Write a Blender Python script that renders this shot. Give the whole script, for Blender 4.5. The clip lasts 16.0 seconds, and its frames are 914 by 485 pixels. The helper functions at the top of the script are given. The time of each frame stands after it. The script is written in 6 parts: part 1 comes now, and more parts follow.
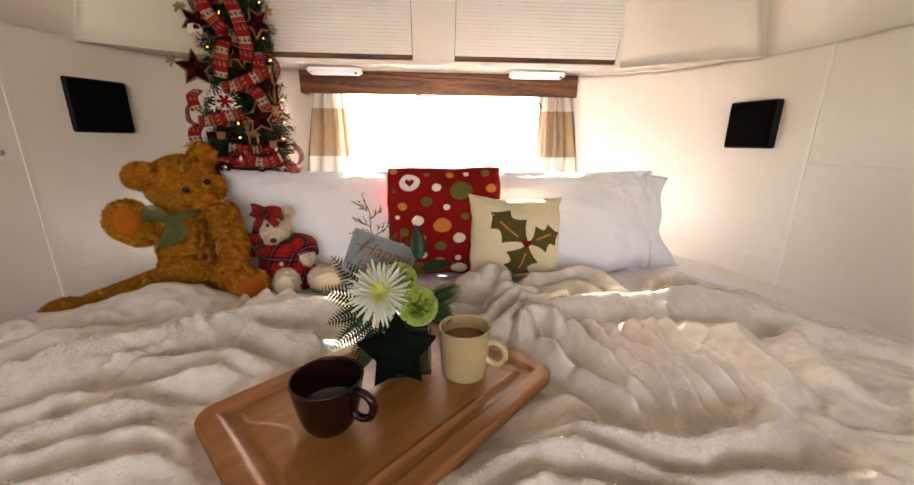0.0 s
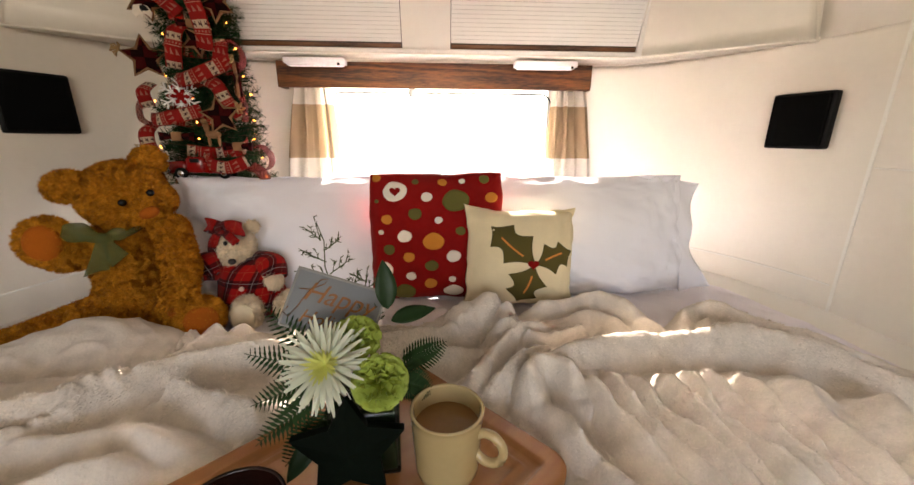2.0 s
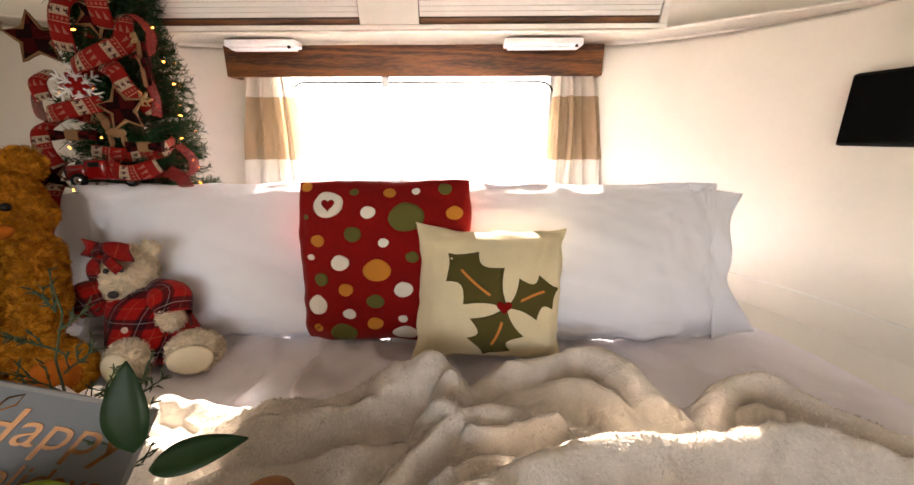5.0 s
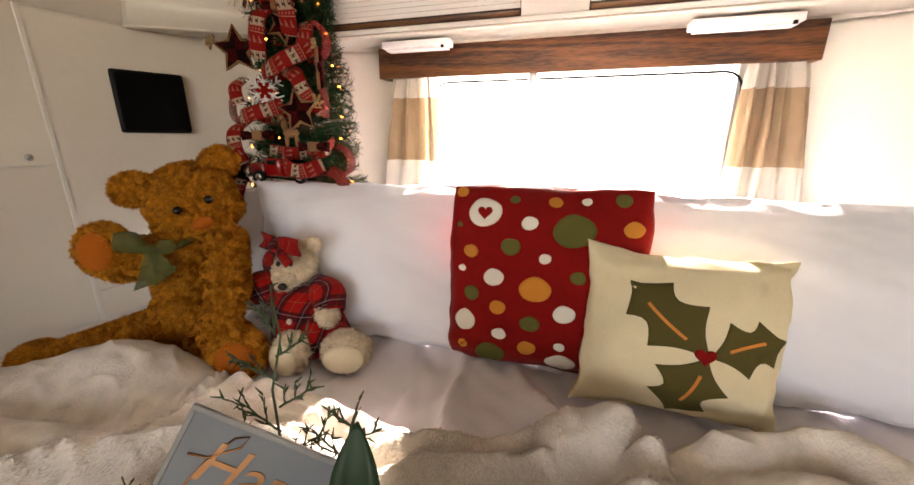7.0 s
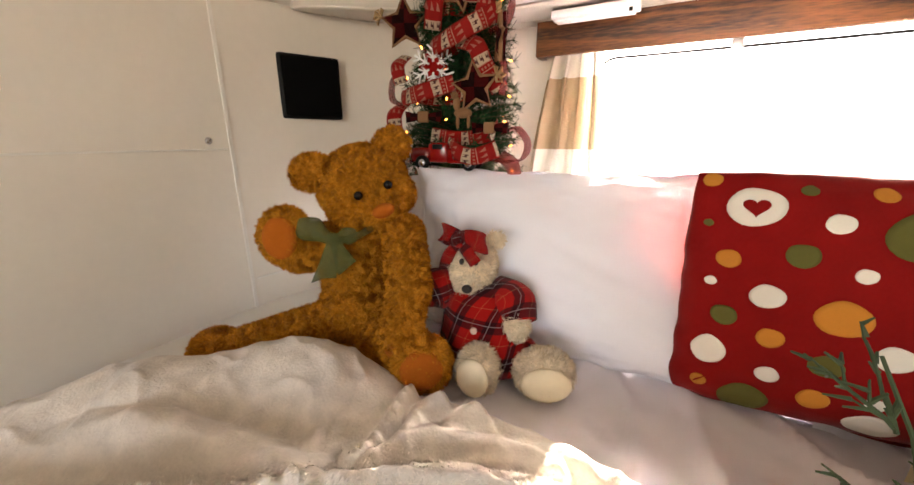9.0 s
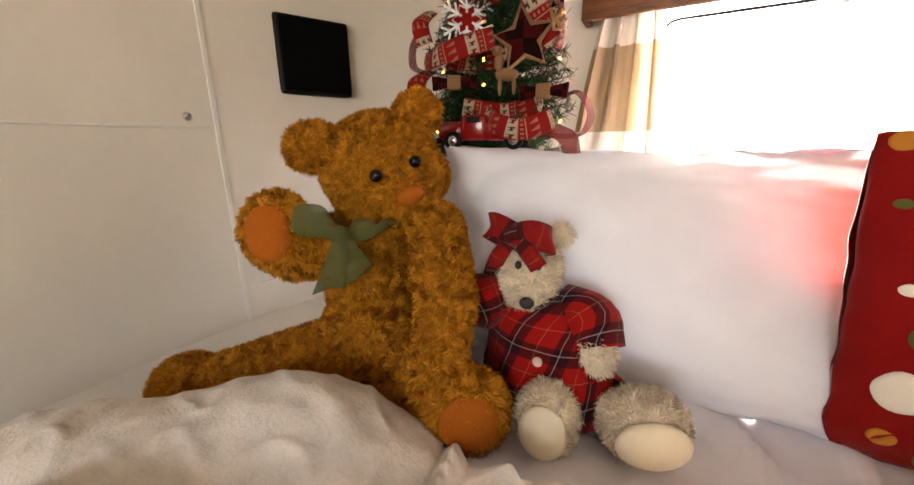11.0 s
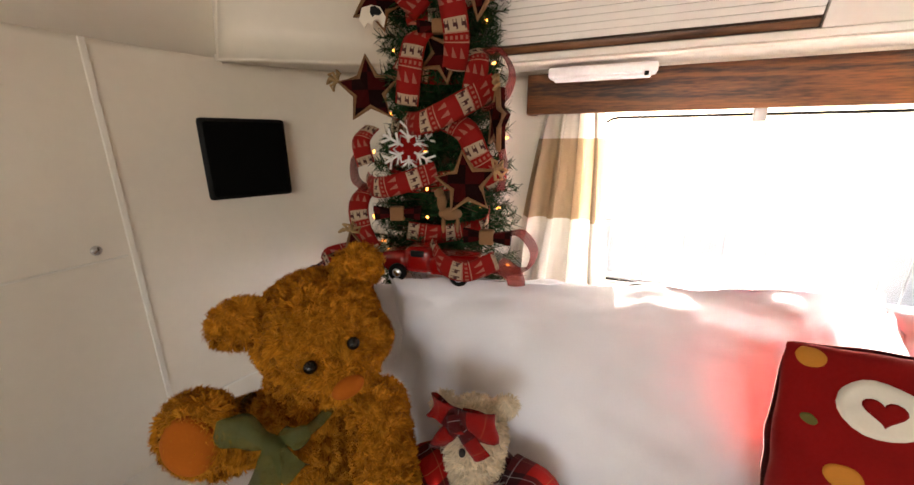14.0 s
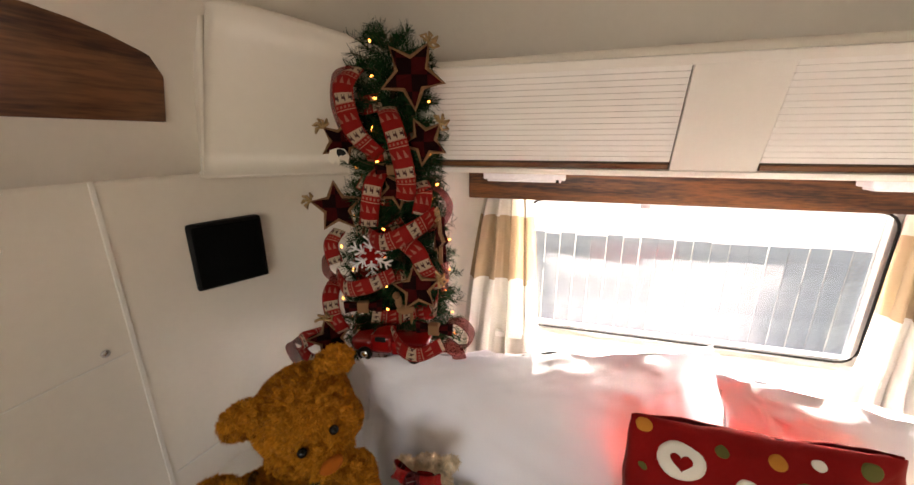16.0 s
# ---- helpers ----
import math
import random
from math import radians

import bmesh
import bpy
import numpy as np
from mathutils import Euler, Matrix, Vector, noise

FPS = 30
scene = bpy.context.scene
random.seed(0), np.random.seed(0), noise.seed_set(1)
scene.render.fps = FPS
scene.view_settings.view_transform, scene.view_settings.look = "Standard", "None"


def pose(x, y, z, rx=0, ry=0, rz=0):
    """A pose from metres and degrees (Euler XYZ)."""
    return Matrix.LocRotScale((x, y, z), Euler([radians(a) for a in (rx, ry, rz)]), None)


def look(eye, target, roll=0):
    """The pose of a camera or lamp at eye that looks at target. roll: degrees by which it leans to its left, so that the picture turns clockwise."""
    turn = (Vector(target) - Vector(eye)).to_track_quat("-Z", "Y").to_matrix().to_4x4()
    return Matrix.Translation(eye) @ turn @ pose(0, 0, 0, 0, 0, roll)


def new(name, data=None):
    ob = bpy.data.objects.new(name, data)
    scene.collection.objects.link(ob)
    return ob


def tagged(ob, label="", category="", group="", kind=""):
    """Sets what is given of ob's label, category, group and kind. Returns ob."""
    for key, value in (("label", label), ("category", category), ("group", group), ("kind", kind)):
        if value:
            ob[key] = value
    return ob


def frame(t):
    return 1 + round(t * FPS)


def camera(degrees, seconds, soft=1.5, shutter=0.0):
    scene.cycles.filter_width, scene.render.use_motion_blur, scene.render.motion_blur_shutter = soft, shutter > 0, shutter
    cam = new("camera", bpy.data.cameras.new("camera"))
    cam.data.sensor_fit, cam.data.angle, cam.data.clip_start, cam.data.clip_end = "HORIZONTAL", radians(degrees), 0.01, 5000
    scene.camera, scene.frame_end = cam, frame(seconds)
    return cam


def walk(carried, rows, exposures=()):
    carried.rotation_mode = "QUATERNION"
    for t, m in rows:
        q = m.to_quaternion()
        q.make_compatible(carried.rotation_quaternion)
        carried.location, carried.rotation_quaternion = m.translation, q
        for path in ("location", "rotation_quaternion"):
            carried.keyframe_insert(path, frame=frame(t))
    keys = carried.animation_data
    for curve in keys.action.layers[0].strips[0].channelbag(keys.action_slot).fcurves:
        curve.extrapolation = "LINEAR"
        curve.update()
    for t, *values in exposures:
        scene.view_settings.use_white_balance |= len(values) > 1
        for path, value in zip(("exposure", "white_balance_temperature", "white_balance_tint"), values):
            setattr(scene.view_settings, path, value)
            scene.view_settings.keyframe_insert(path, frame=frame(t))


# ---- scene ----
cam = camera(102.1, 16.0)
PATH = [
    (0, (-0.038, 0.168, 1.15), (0.099, 2.093, 0.626), 0.5),
    (0.5, (-0.027, 0.223, 1.147), (0.098, 2.149, 0.624), 0.4),
    (1, (-0.015, 0.269, 1.149), (0.101, 2.195, 0.622), 0.4),
    (1.5, (-0.007, 0.312, 1.149), (0.106, 2.239, 0.624), 0.3),
    (2, (0.008, 0.36, 1.162), (0.114, 2.282, 0.622), 0.3),
    (2.5, (0.026, 0.409, 1.167), (0.136, 2.33, 0.622), 0.4),
    (3, (0.078, 0.472, 1.165), (0.17, 2.397, 0.63), 0.3),
    (3.5, (0.143, 0.505, 1.163), (0.206, 2.432, 0.631), 0.2),
    (3.7, (0.175, 0.526, 1.165), (0.214, 2.451, 0.624), -0.0),
    (5.8, (0.181, 0.653, 1.152), (0.017, 2.57, 0.604), 0.2),
    (6, (0.162, 0.664, 1.151), (-0.061, 2.575, 0.606), 0.2),
    (6.5, (0.1, 0.686, 1.156), (-0.263, 2.574, 0.607), 0.3),
    (7, (0.038, 0.694, 1.16), (-0.503, 2.541, 0.615), 0.2),
    (7.5, (-0.035, 0.703, 1.161), (-0.716, 2.502, 0.613), 0.2),
    (8, (-0.113, 0.709, 1.148), (-0.896, 2.468, 0.61), -0.1),
    (8.5, (-0.183, 0.719, 1.132), (-1.032, 2.449, 0.598), -0.2),
    (9, (-0.251, 0.731, 1.115), (-1.131, 2.444, 0.576), -0.1),
    (9.2, (-0.276, 0.736, 1.109), (-1.163, 2.443, 0.562), -0.5),
    (11.3, (-0.394, 0.87, 1.054), (-1.307, 2.574, 0.542), -0.6),
    (11.5, (-0.399, 0.877, 1.061), (-1.303, 2.586, 0.548), -0.6),
    (12, (-0.404, 0.894, 1.092), (-1.29, 2.61, 0.57), -0.5),
    (12.5, (-0.407, 0.906, 1.125), (-1.262, 2.639, 0.611), -0.5),
    (13, (-0.409, 0.922, 1.175), (-1.224, 2.67, 0.649), -0.4),
    (13.5, (-0.403, 0.934, 1.228), (-1.176, 2.702, 0.701), -0.3),
    (14, (-0.394, 0.937, 1.29), (-1.109, 2.726, 0.755), -0.3),
    (14.5, (-0.382, 0.929, 1.355), (-1.042, 2.735, 0.805), -0.3),
    (15, (-0.365, 0.905, 1.419), (-0.975, 2.73, 0.872), -0.2),
    (15.5, (-0.347, 0.871, 1.472), (-0.913, 2.713, 0.934), -0.2),
    (16, (-0.325, 0.833, 1.528), (-0.852, 2.683, 0.978), -0.3),
]
walk(cam, [(t, look(eye, target, roll)) for t, eye, target, roll in PATH], [(t, s, 7250, 17) for t, s in ((0.0, 2.50), (3.7, 2.40), (6.0, 2.46), (7.5, 2.62), (9.0, 2.92), (12.5, 2.80), (14.0, 2.52), (16.0, 2.30))])

# ---- world, sun, large lights ----
SUN_EL, SUN_AZ = 31.5, -5.5
world = bpy.data.worlds.new("world")
scene.world = world
world.use_nodes = True
wn = world.node_tree
sky = wn.nodes.new("ShaderNodeTexSky")
sky.sky_type, sky.sun_disc = "NISHITA", False
sky.sun_elevation, sky.sun_rotation = radians(SUN_EL), radians(SUN_AZ)
wn.links.new(sky.outputs[0], wn.nodes["Background"].inputs[0])
wn.nodes["Background"].inputs[1].default_value = 0.15


def lamp(name, kind, m, energy, colour, **kw):
    data = bpy.data.lights.new(name, kind)
    data.energy, data.color = energy, colour
    if kind == "SUN":
        data.angle = radians(kw["angle"])
    if kind == "AREA":
        data.shape, data.size, data.size_y = "RECTANGLE", kw["w"], kw["h"]
    if kind == "POINT":
        data.shadow_soft_size = kw["r"]
    ob = new(name, data)
    ob.matrix_world = m
    return ob


se, sa = radians(SUN_EL), radians(SUN_AZ)
SUN_DIR = Vector((math.sin(sa) * math.cos(se), math.cos(sa) * math.cos(se), math.sin(se)))
lamp("sun", "SUN", look(SUN_DIR * 20, (0, 0, 0)), 5.0, (1.0, 0.94, 0.85), angle=0.6)
# fill daylight from behind, set in the opening of an assumed, unseen rear window
lamp("rear_fill_daylight", "AREA", look((0.0, -1.58, 1.35), (0.0, 1.5, 0.9)), 2.4, (1.0, 0.92, 0.82), w=1.5, h=0.8)


# ---- materials ----
def mat(name, colour, rough=0.6, metal=0.0, vary=0.12, scale=8.0, fine=120.0, bump=0.15, dist=0.002, sheen=0.0, colour2=None, spec=0.5, trans=0.0, island=0.0, coat=0.0, sss=0.0):
    """A principled surface with variation at two scales and fine relief."""
    m = bpy.data.materials.new(name)
    m.use_nodes = True
    n, l = m.node_tree.nodes, m.node_tree.links
    b = n["Principled BSDF"]
    b.inputs["Roughness"].default_value, b.inputs["Metallic"].default_value = rough, metal
    b.inputs["Specular IOR Level"].default_value = spec
    b.inputs["Sheen Weight"].default_value = sheen
    b.inputs["Sheen Roughness"].default_value = 0.4
    b.inputs["Transmission Weight"].default_value = trans
    b.inputs["Coat Weight"].default_value = coat
    if sss:
        b.inputs["Subsurface Weight"].default_value = sss
        b.inputs["Subsurface Scale"].default_value = 0.02
    tc = n.new("ShaderNodeTexCoord")
    a, f = n.new("ShaderNodeTexNoise"), n.new("ShaderNodeTexNoise")
    a.inputs["Scale"].default_value, f.inputs["Scale"].default_value = scale, fine
    a.inputs["Detail"].default_value, f.inputs["Detail"].default_value = 4.0, 3.0
    l.new(tc.outputs["Object"], a.inputs["Vector"])
    l.new(tc.outputs["Object"], f.inputs["Vector"])
    add = n.new("ShaderNodeMath")
    add.operation = "MULTIPLY_ADD"
    l.new(f.outputs[0], add.inputs[0])
    add.inputs[1].default_value = 0.4
    l.new(a.outputs[0], add.inputs[2])
    mapr = n.new("ShaderNodeMapRange")
    mapr.inputs[1].default_value, mapr.inputs[2].default_value = 0.45, 0.95
    l.new(add.outputs[0], mapr.inputs[0])
    mix = n.new("ShaderNodeMix")
    mix.data_type = "RGBA"
    l.new(mapr.outputs[0], mix.inputs[0])
    c = Vector(colour)
    lo, hi = (c * (1 - vary), c * (1 + vary)) if colour2 is None else (c, Vector(colour2))
    mix.inputs[6].default_value = (*lo, 1)
    mix.inputs[7].default_value = (*[min(v, 0.95) for v in hi], 1)
    out = mix.outputs[2]
    if island:
        g, hsv = n.new("ShaderNodeNewGeometry"), n.new("ShaderNodeHueSaturation")
        r = n.new("ShaderNodeMapRange")
        r.inputs[3].default_value, r.inputs[4].default_value = 1 - island, 1 + island
        l.new(g.outputs["Random Per Island"], r.inputs[0])
        l.new(r.outputs[0], hsv.inputs["Value"])
        l.new(out, hsv.inputs["Color"])
        out = hsv.outputs[0]
    l.new(out, b.inputs["Base Color"])
    if bump:
        bp = n.new("ShaderNodeBump")
        bp.inputs["Strength"].default_value, bp.inputs["Distance"].default_value = bump, dist
        l.new(add.outputs[0], bp.inputs["Height"])
        l.new(bp.outputs[0], b.inputs["Normal"])
    return m


def wood(name, dark, light, along=0, rough=0.4, grain=60.0, coat=0.0, ring=7.0, warp=1.6):
    """Planed timber, its grain along one axis of the object, with cathedral figure."""
    m = bpy.data.materials.new(name)
    m.use_nodes = True
    n, l = m.node_tree.nodes, m.node_tree.links
    b = n["Principled BSDF"]
    tc, mp = n.new("ShaderNodeTexCoord"), n.new("ShaderNodeMapping")
    s = [1.0, 1.0, 1.0]
    s[along] = 0.09
    mp.inputs["Scale"].default_value = s
    l.new(tc.outputs["Object"], mp.inputs[0])
    big, fine, wave = n.new("ShaderNodeTexNoise"), n.new("ShaderNodeTexNoise"), n.new("ShaderNodeMath")
    big.inputs["Scale"].default_value, fine.inputs["Scale"].default_value = ring, grain * 6
    big.inputs["Detail"].default_value, big.inputs["Distortion"].default_value = 2.0, warp * 0.3
    fine.inputs["Detail"].default_value = 4.0
    l.new(mp.outputs[0], big.inputs["Vector"])
    l.new(mp.outputs[0], fine.inputs["Vector"])
    wave.operation = "SINE"
    mul = n.new("ShaderNodeMath")
    mul.operation, mul.inputs[1].default_value = "MULTIPLY", grain
    l.new(big.outputs[0], mul.inputs[0])
    l.new(mul.outputs[0], wave.inputs[0])
    add = n.new("ShaderNodeMath")
    add.operation, add.inputs[1].default_value = "MULTIPLY_ADD", 0.17
    l.new(wave.outputs[0], add.inputs[0])
    l.new(fine.outputs[0], add.inputs[2])
    ramp = n.new("ShaderNodeValToRGB")
    ramp.color_ramp.elements[0].position, ramp.color_ramp.elements[1].position = 0.25, 0.75
    ramp.color_ramp.elements[0].color, ramp.color_ramp.elements[1].color = (*dark, 1), (*light, 1)
    l.new(add.outputs[0], ramp.inputs[0])
    l.new(ramp.outputs[0], b.inputs["Base Color"])
    b.inputs["Roughness"].default_value, b.inputs["Coat Weight"].default_value = rough, coat
    bp = n.new("ShaderNodeBump")
    bp.inputs["Strength"].default_value, bp.inputs["Distance"].default_value = 0.2, 0.001
    l.new(add.outputs[0], bp.inputs["Height"])
    l.new(bp.outputs[0], b.inputs["Normal"])
    return m


def node_mat(name):
    m = bpy.data.materials.new(name)
    m.use_nodes = True
    return m, m.node_tree.nodes, m.node_tree.links, m.node_tree.nodes["Principled BSDF"]


def glow(name, colour, strength):
    m, n, l, b = node_mat(name)
    b.inputs["Base Color"].default_value = (*colour, 1)
    b.inputs["Emission Color"].default_value = (*colour, 1)
    b.inputs["Emission Strength"].default_value = strength
    return m


def glass_mat(name, tint=(1, 1, 1), rough=0.0):
    m, n, l, b = node_mat(name)
    b.inputs["Base Color"].default_value = (*tint, 1)
    b.inputs["Transmission Weight"].default_value, b.inputs["Roughness"].default_value = 1.0, rough
    b.inputs["IOR"].default_value = 1.45
    return m


def plaid_mat(name):
    """Red tartan flannel woven from dark bands and thin pale lines, over the mesh's own map."""
    m, n, l, b = node_mat(name)
    tc = n.new("ShaderNodeUVMap")
    sep = n.new("ShaderNodeSeparateXYZ")
    l.new(tc.outputs[0], sep.inputs[0])

    def band(axis, period, lo, hi):
        mod = n.new("ShaderNodeMath")
        mod.operation, mod.inputs[1].default_value = "FLOORED_MODULO", period
        l.new(sep.outputs[axis], mod.inputs[0])
        g1, g2, mu = n.new("ShaderNodeMath"), n.new("ShaderNodeMath"), n.new("ShaderNodeMath")
        g1.operation, g1.inputs[1].default_value = "GREATER_THAN", lo
        g2.operation, g2.inputs[1].default_value = "LESS_THAN", hi
        mu.operation = "MULTIPLY"
        l.new(mod.outputs[0], g1.inputs[0])
        l.new(mod.outputs[0], g2.inputs[0])
        l.new(g1.outputs[0], mu.inputs[0])
        l.new(g2.outputs[0], mu.inputs[1])
        return mu.outputs[0]

    def over(base, fac, colour, k):
        mx, sc = n.new("ShaderNodeMix"), n.new("ShaderNodeMath")
        mx.data_type = "RGBA"
        sc.operation, sc.inputs[1].default_value = "MULTIPLY", k
        l.new(fac, sc.inputs[0])
        l.new(sc.outputs[0], mx.inputs[0])
        if isinstance(base, tuple):
            mx.inputs[6].default_value = base
        else:
            l.new(base, mx.inputs[6])
        mx.inputs[7].default_value = colour
        return mx.outputs[2]

    c = (0.30, 0.005, 0.003, 1)
    for ax in (0, 1):
        c = over(c, band(ax, 0.058, 0.000, 0.020), (0.006, 0.002, 0.004, 1), 0.74)
    for ax in (0, 1):
        c = over(c, band(ax, 0.058, 0.0072, 0.0084), (0.55, 0.50, 0.5, 1), 0.30)
        c = over(c, band(ax, 0.058, 0.037, 0.0378), (0.6, 0.40, 0.18, 1), 0.18)
    l.new(c, b.inputs["Base Color"])
    b.inputs["Roughness"].default_value, b.inputs["Sheen Weight"].default_value = 0.9, 0.06
    b.inputs["Specular IOR Level"].default_value = 0.15
    return m


def ribbon_mat(name):
    """Red wired ribbon with cream knitted bands that carry dark deer and dots, lengthwise over the mesh's map."""
    m, n, l, b = node_mat(name)
    tc, sep = n.new("ShaderNodeUVMap"), n.new("ShaderNodeSeparateXYZ")
    l.new(tc.outputs[0], sep.inputs[0])

    def op(kind, a, v):
        q = n.new("ShaderNodeMath")
        q.operation = kind
        l.new(a, q.inputs[0])
        if isinstance(v, float):
            q.inputs[1].default_value = v
        else:
            l.new(v, q.inputs[1])
        return q.outputs[0]

    def win(a, lo, hi):
        return op("MULTIPLY", op("GREATER_THAN", a, lo), op("LESS_THAN", a, hi))

    along = op("FLOORED_MODULO", op("MULTIPLY", sep.outputs[0], 1.35), 0.100)
    u3 = op("FLOORED_MODULO", sep.outputs[1], 0.333)
    u5 = op("FLOORED_MODULO", sep.outputs[1], 0.2)
    cream_band = op("MULTIPLY", win(along, 0.0, 0.026), win(sep.outputs[1], 0.07, 0.93))
    body_ = op("MULTIPLY", win(along, 0.010, 0.017), win(u3, 0.07, 0.25))
    legs = op("MULTIPLY", win(along, 0.004, 0.011), op("MAXIMUM", win(u3, 0.08, 0.115), win(u3, 0.20, 0.235)))
    head_ = op("MULTIPLY", win(along, 0.015, 0.022), win(u3, 0.19, 0.26))
    deer = op("MAXIMUM", op("MAXIMUM", body_, legs), head_)
    line1, line2 = win(along, 0.026, 0.0285), win(along, 0.044, 0.0465)
    dots = op("MULTIPLY", win(along, 0.033, 0.040), win(u5, 0.05, 0.15))
    trees = op("MULTIPLY", win(along, 0.055, 0.075), op("LESS_THAN", u3, op("MULTIPLY", op("SUBTRACT", along, 0.052), 9.0)))
    white = op("MAXIMUM", op("MAXIMUM", line1, line2), op("MULTIPLY", op("MAXIMUM", dots, trees), 0.6))
    m1, m2, m3 = n.new("ShaderNodeMix"), n.new("ShaderNodeMix"), n.new("ShaderNodeMix")
    for k in (m1, m2, m3):
        k.data_type = "RGBA"
    m1.inputs[6].default_value, m1.inputs[7].default_value = (0.23, 0.005, 0.003, 1), (0.42, 0.27, 0.19, 1)
    l.new(op("MULTIPLY", white, 0.6), m1.inputs[0])
    l.new(cream_band, m2.inputs[0])
    l.new(m1.outputs[2], m2.inputs[6])
    m2.inputs[7].default_value = (0.40, 0.30, 0.21, 1)
    l.new(deer, m3.inputs[0])
    l.new(m2.outputs[2], m3.inputs[6])
    m3.inputs[7].default_value = (0.06, 0.02, 0.02, 1)
    l.new(m3.outputs[2], b.inputs["Base Color"])
    b.inputs["Roughness"].default_value = 0.75
    b.inputs["Specular IOR Level"].default_value = 0.2
    return m


def check_mat(name, c1, c2, size):
    m, n, l, b = node_mat(name)
    ck, tc = n.new("ShaderNodeTexChecker"), n.new("ShaderNodeTexCoord")
    ck.inputs["Scale"].default_value = 1 / size
    ck.inputs["Color1"].default_value, ck.inputs["Color2"].default_value = (*c1, 1), (*c2, 1)
    l.new(tc.outputs["Object"], ck.inputs["Vector"])
    l.new(ck.outputs[0], b.inputs["Base Color"])
    b.inputs["Specular IOR Level"].default_value = 0.08
    b.inputs["Roughness"].default_value = 0.85
    return m


def curtain_mat(name):
    """Cream linen curtain with a wide tan band."""
    m, n, l, b = node_mat(name)
    tc, sep, ramp = n.new("ShaderNodeTexCoord"), n.new("ShaderNodeSeparateXYZ"), n.new("ShaderNodeValToRGB")
    l.new(tc.outputs["Object"], sep.inputs[0])
    mr = n.new("ShaderNodeMapRange")
    mr.inputs[1].default_value, mr.inputs[2].default_value = 0.80, 1.40
    l.new(sep.outputs[2], mr.inputs[0])
    l.new(mr.outputs[0], ramp.inputs[0])
    r = ramp.color_ramp
    r.interpolation = "CONSTANT"
    r.elements[0].color = (0.66, 0.62, 0.55, 1)
    r.elements[1].position, r.elements[1].color = 0.472, (0.36, 0.255, 0.15, 1)
    e = r.elements.new(0.82)
    e.color = (0.62, 0.57, 0.50, 1)
    l.new(ramp.outputs[0], b.inputs["Base Color"])
    b.inputs["Roughness"].default_value = 0.9
    tr, mx = n.new("ShaderNodeBsdfTranslucent"), n.new("ShaderNodeMixShader")
    l.new(ramp.outputs[0], tr.inputs[0])
    mx.inputs[0].default_value = 0.32
    l.new(b.outputs[0], mx.inputs[1])
    l.new(tr.outputs[0], mx.inputs[2])
    l.new(mx.outputs[0], n["Material Output"].inputs[0])
    return m


def screen_mat(name, colour, open_share):
    """Sheer woven stuff: a share of it lets light through."""
    m, n, l, b = node_mat(name)
    b.inputs["Base Color"].default_value = (*colour, 1)
    b.inputs["Roughness"].default_value = 0.7
    b.inputs["Alpha"].default_value = 1 - open_share
    return m


M_WALL = mat("wall_paint", (0.76, 0.705, 0.62), 0.32, vary=0.035, scale=2.5, fine=60, bump=0.06, dist=0.003)
M_TRIM = mat("trim_paint", (0.80, 0.77, 0.71), 0.35, vary=0.03, scale=5, bump=0.05)
M_TAMBOUR = mat("tambour_paint", (0.82, 0.80, 0.76), 0.4, vary=0.03, scale=6, bump=0.05)
M_SHADOW_GAP = mat("slat_gap_shade", (0.05, 0.03, 0.02), 0.8, vary=0.2)
M_OAK = wood("stained_oak", (0.024, 0.007, 0.0025), (0.175, 0.060, 0.016), 0, 0.45, 58.0, 0.05)
M_OAK_Y = wood("stained_oak_side", (0.045, 0.014, 0.005), (0.20, 0.08, 0.03), 1, 0.4, 26.0)
M_RAIL = wood("door_pull_wood", (0.05, 0.018, 0.008), (0.20, 0.085, 0.035), 0, 0.3, 30.0, 0.3)
M_MAPLE = wood("tray_maple", (0.25, 0.092, 0.020), (0.36, 0.148, 0.040), 0, 0.52, 9.0, 0.03, 4.0)
M_SHEET = mat("white_cotton_sheet", (0.86, 0.82, 0.87), 0.85, vary=0.03, scale=9, fine=400, bump=0.2, dist=0.001, sheen=0.1)
M_PILLOW = mat("white_pillowcase", (0.87, 0.865, 0.93), 0.8, vary=0.025, scale=7, fine=300, bump=0.18, dist=0.001, sheen=0.1)
M_FLEECE = mat("beige_fleece", (0.72, 0.65, 0.575), 0.95, spec=0.1, vary=0.14, scale=30, fine=260, bump=0.8, dist=0.004, sheen=0.3)
M_SHERPA = mat("sherpa_pile", (0.74, 0.67, 0.595), 0.95, spec=0.1, vary=0.10, scale=30, fine=210, bump=0, sheen=0.3, island=0.16)
M_RED_CLOTH = mat("red_felt", (0.22, 0.005, 0.004), 0.95, spec=0.15, vary=0.12, scale=20, fine=350, bump=0.3, dist=0.001, sheen=0.2)
M_CREAM_CLOTH = mat("cream_felt", (0.72, 0.61, 0.40), 0.9, vary=0.08, scale=12, fine=300, bump=0.35, dist=0.0015, sheen=0.2)
M_DOT_WHITE = mat("felt_white", (0.76, 0.70, 0.60), 0.9, vary=0.05, fine=350, bump=0.3, dist=0.001)
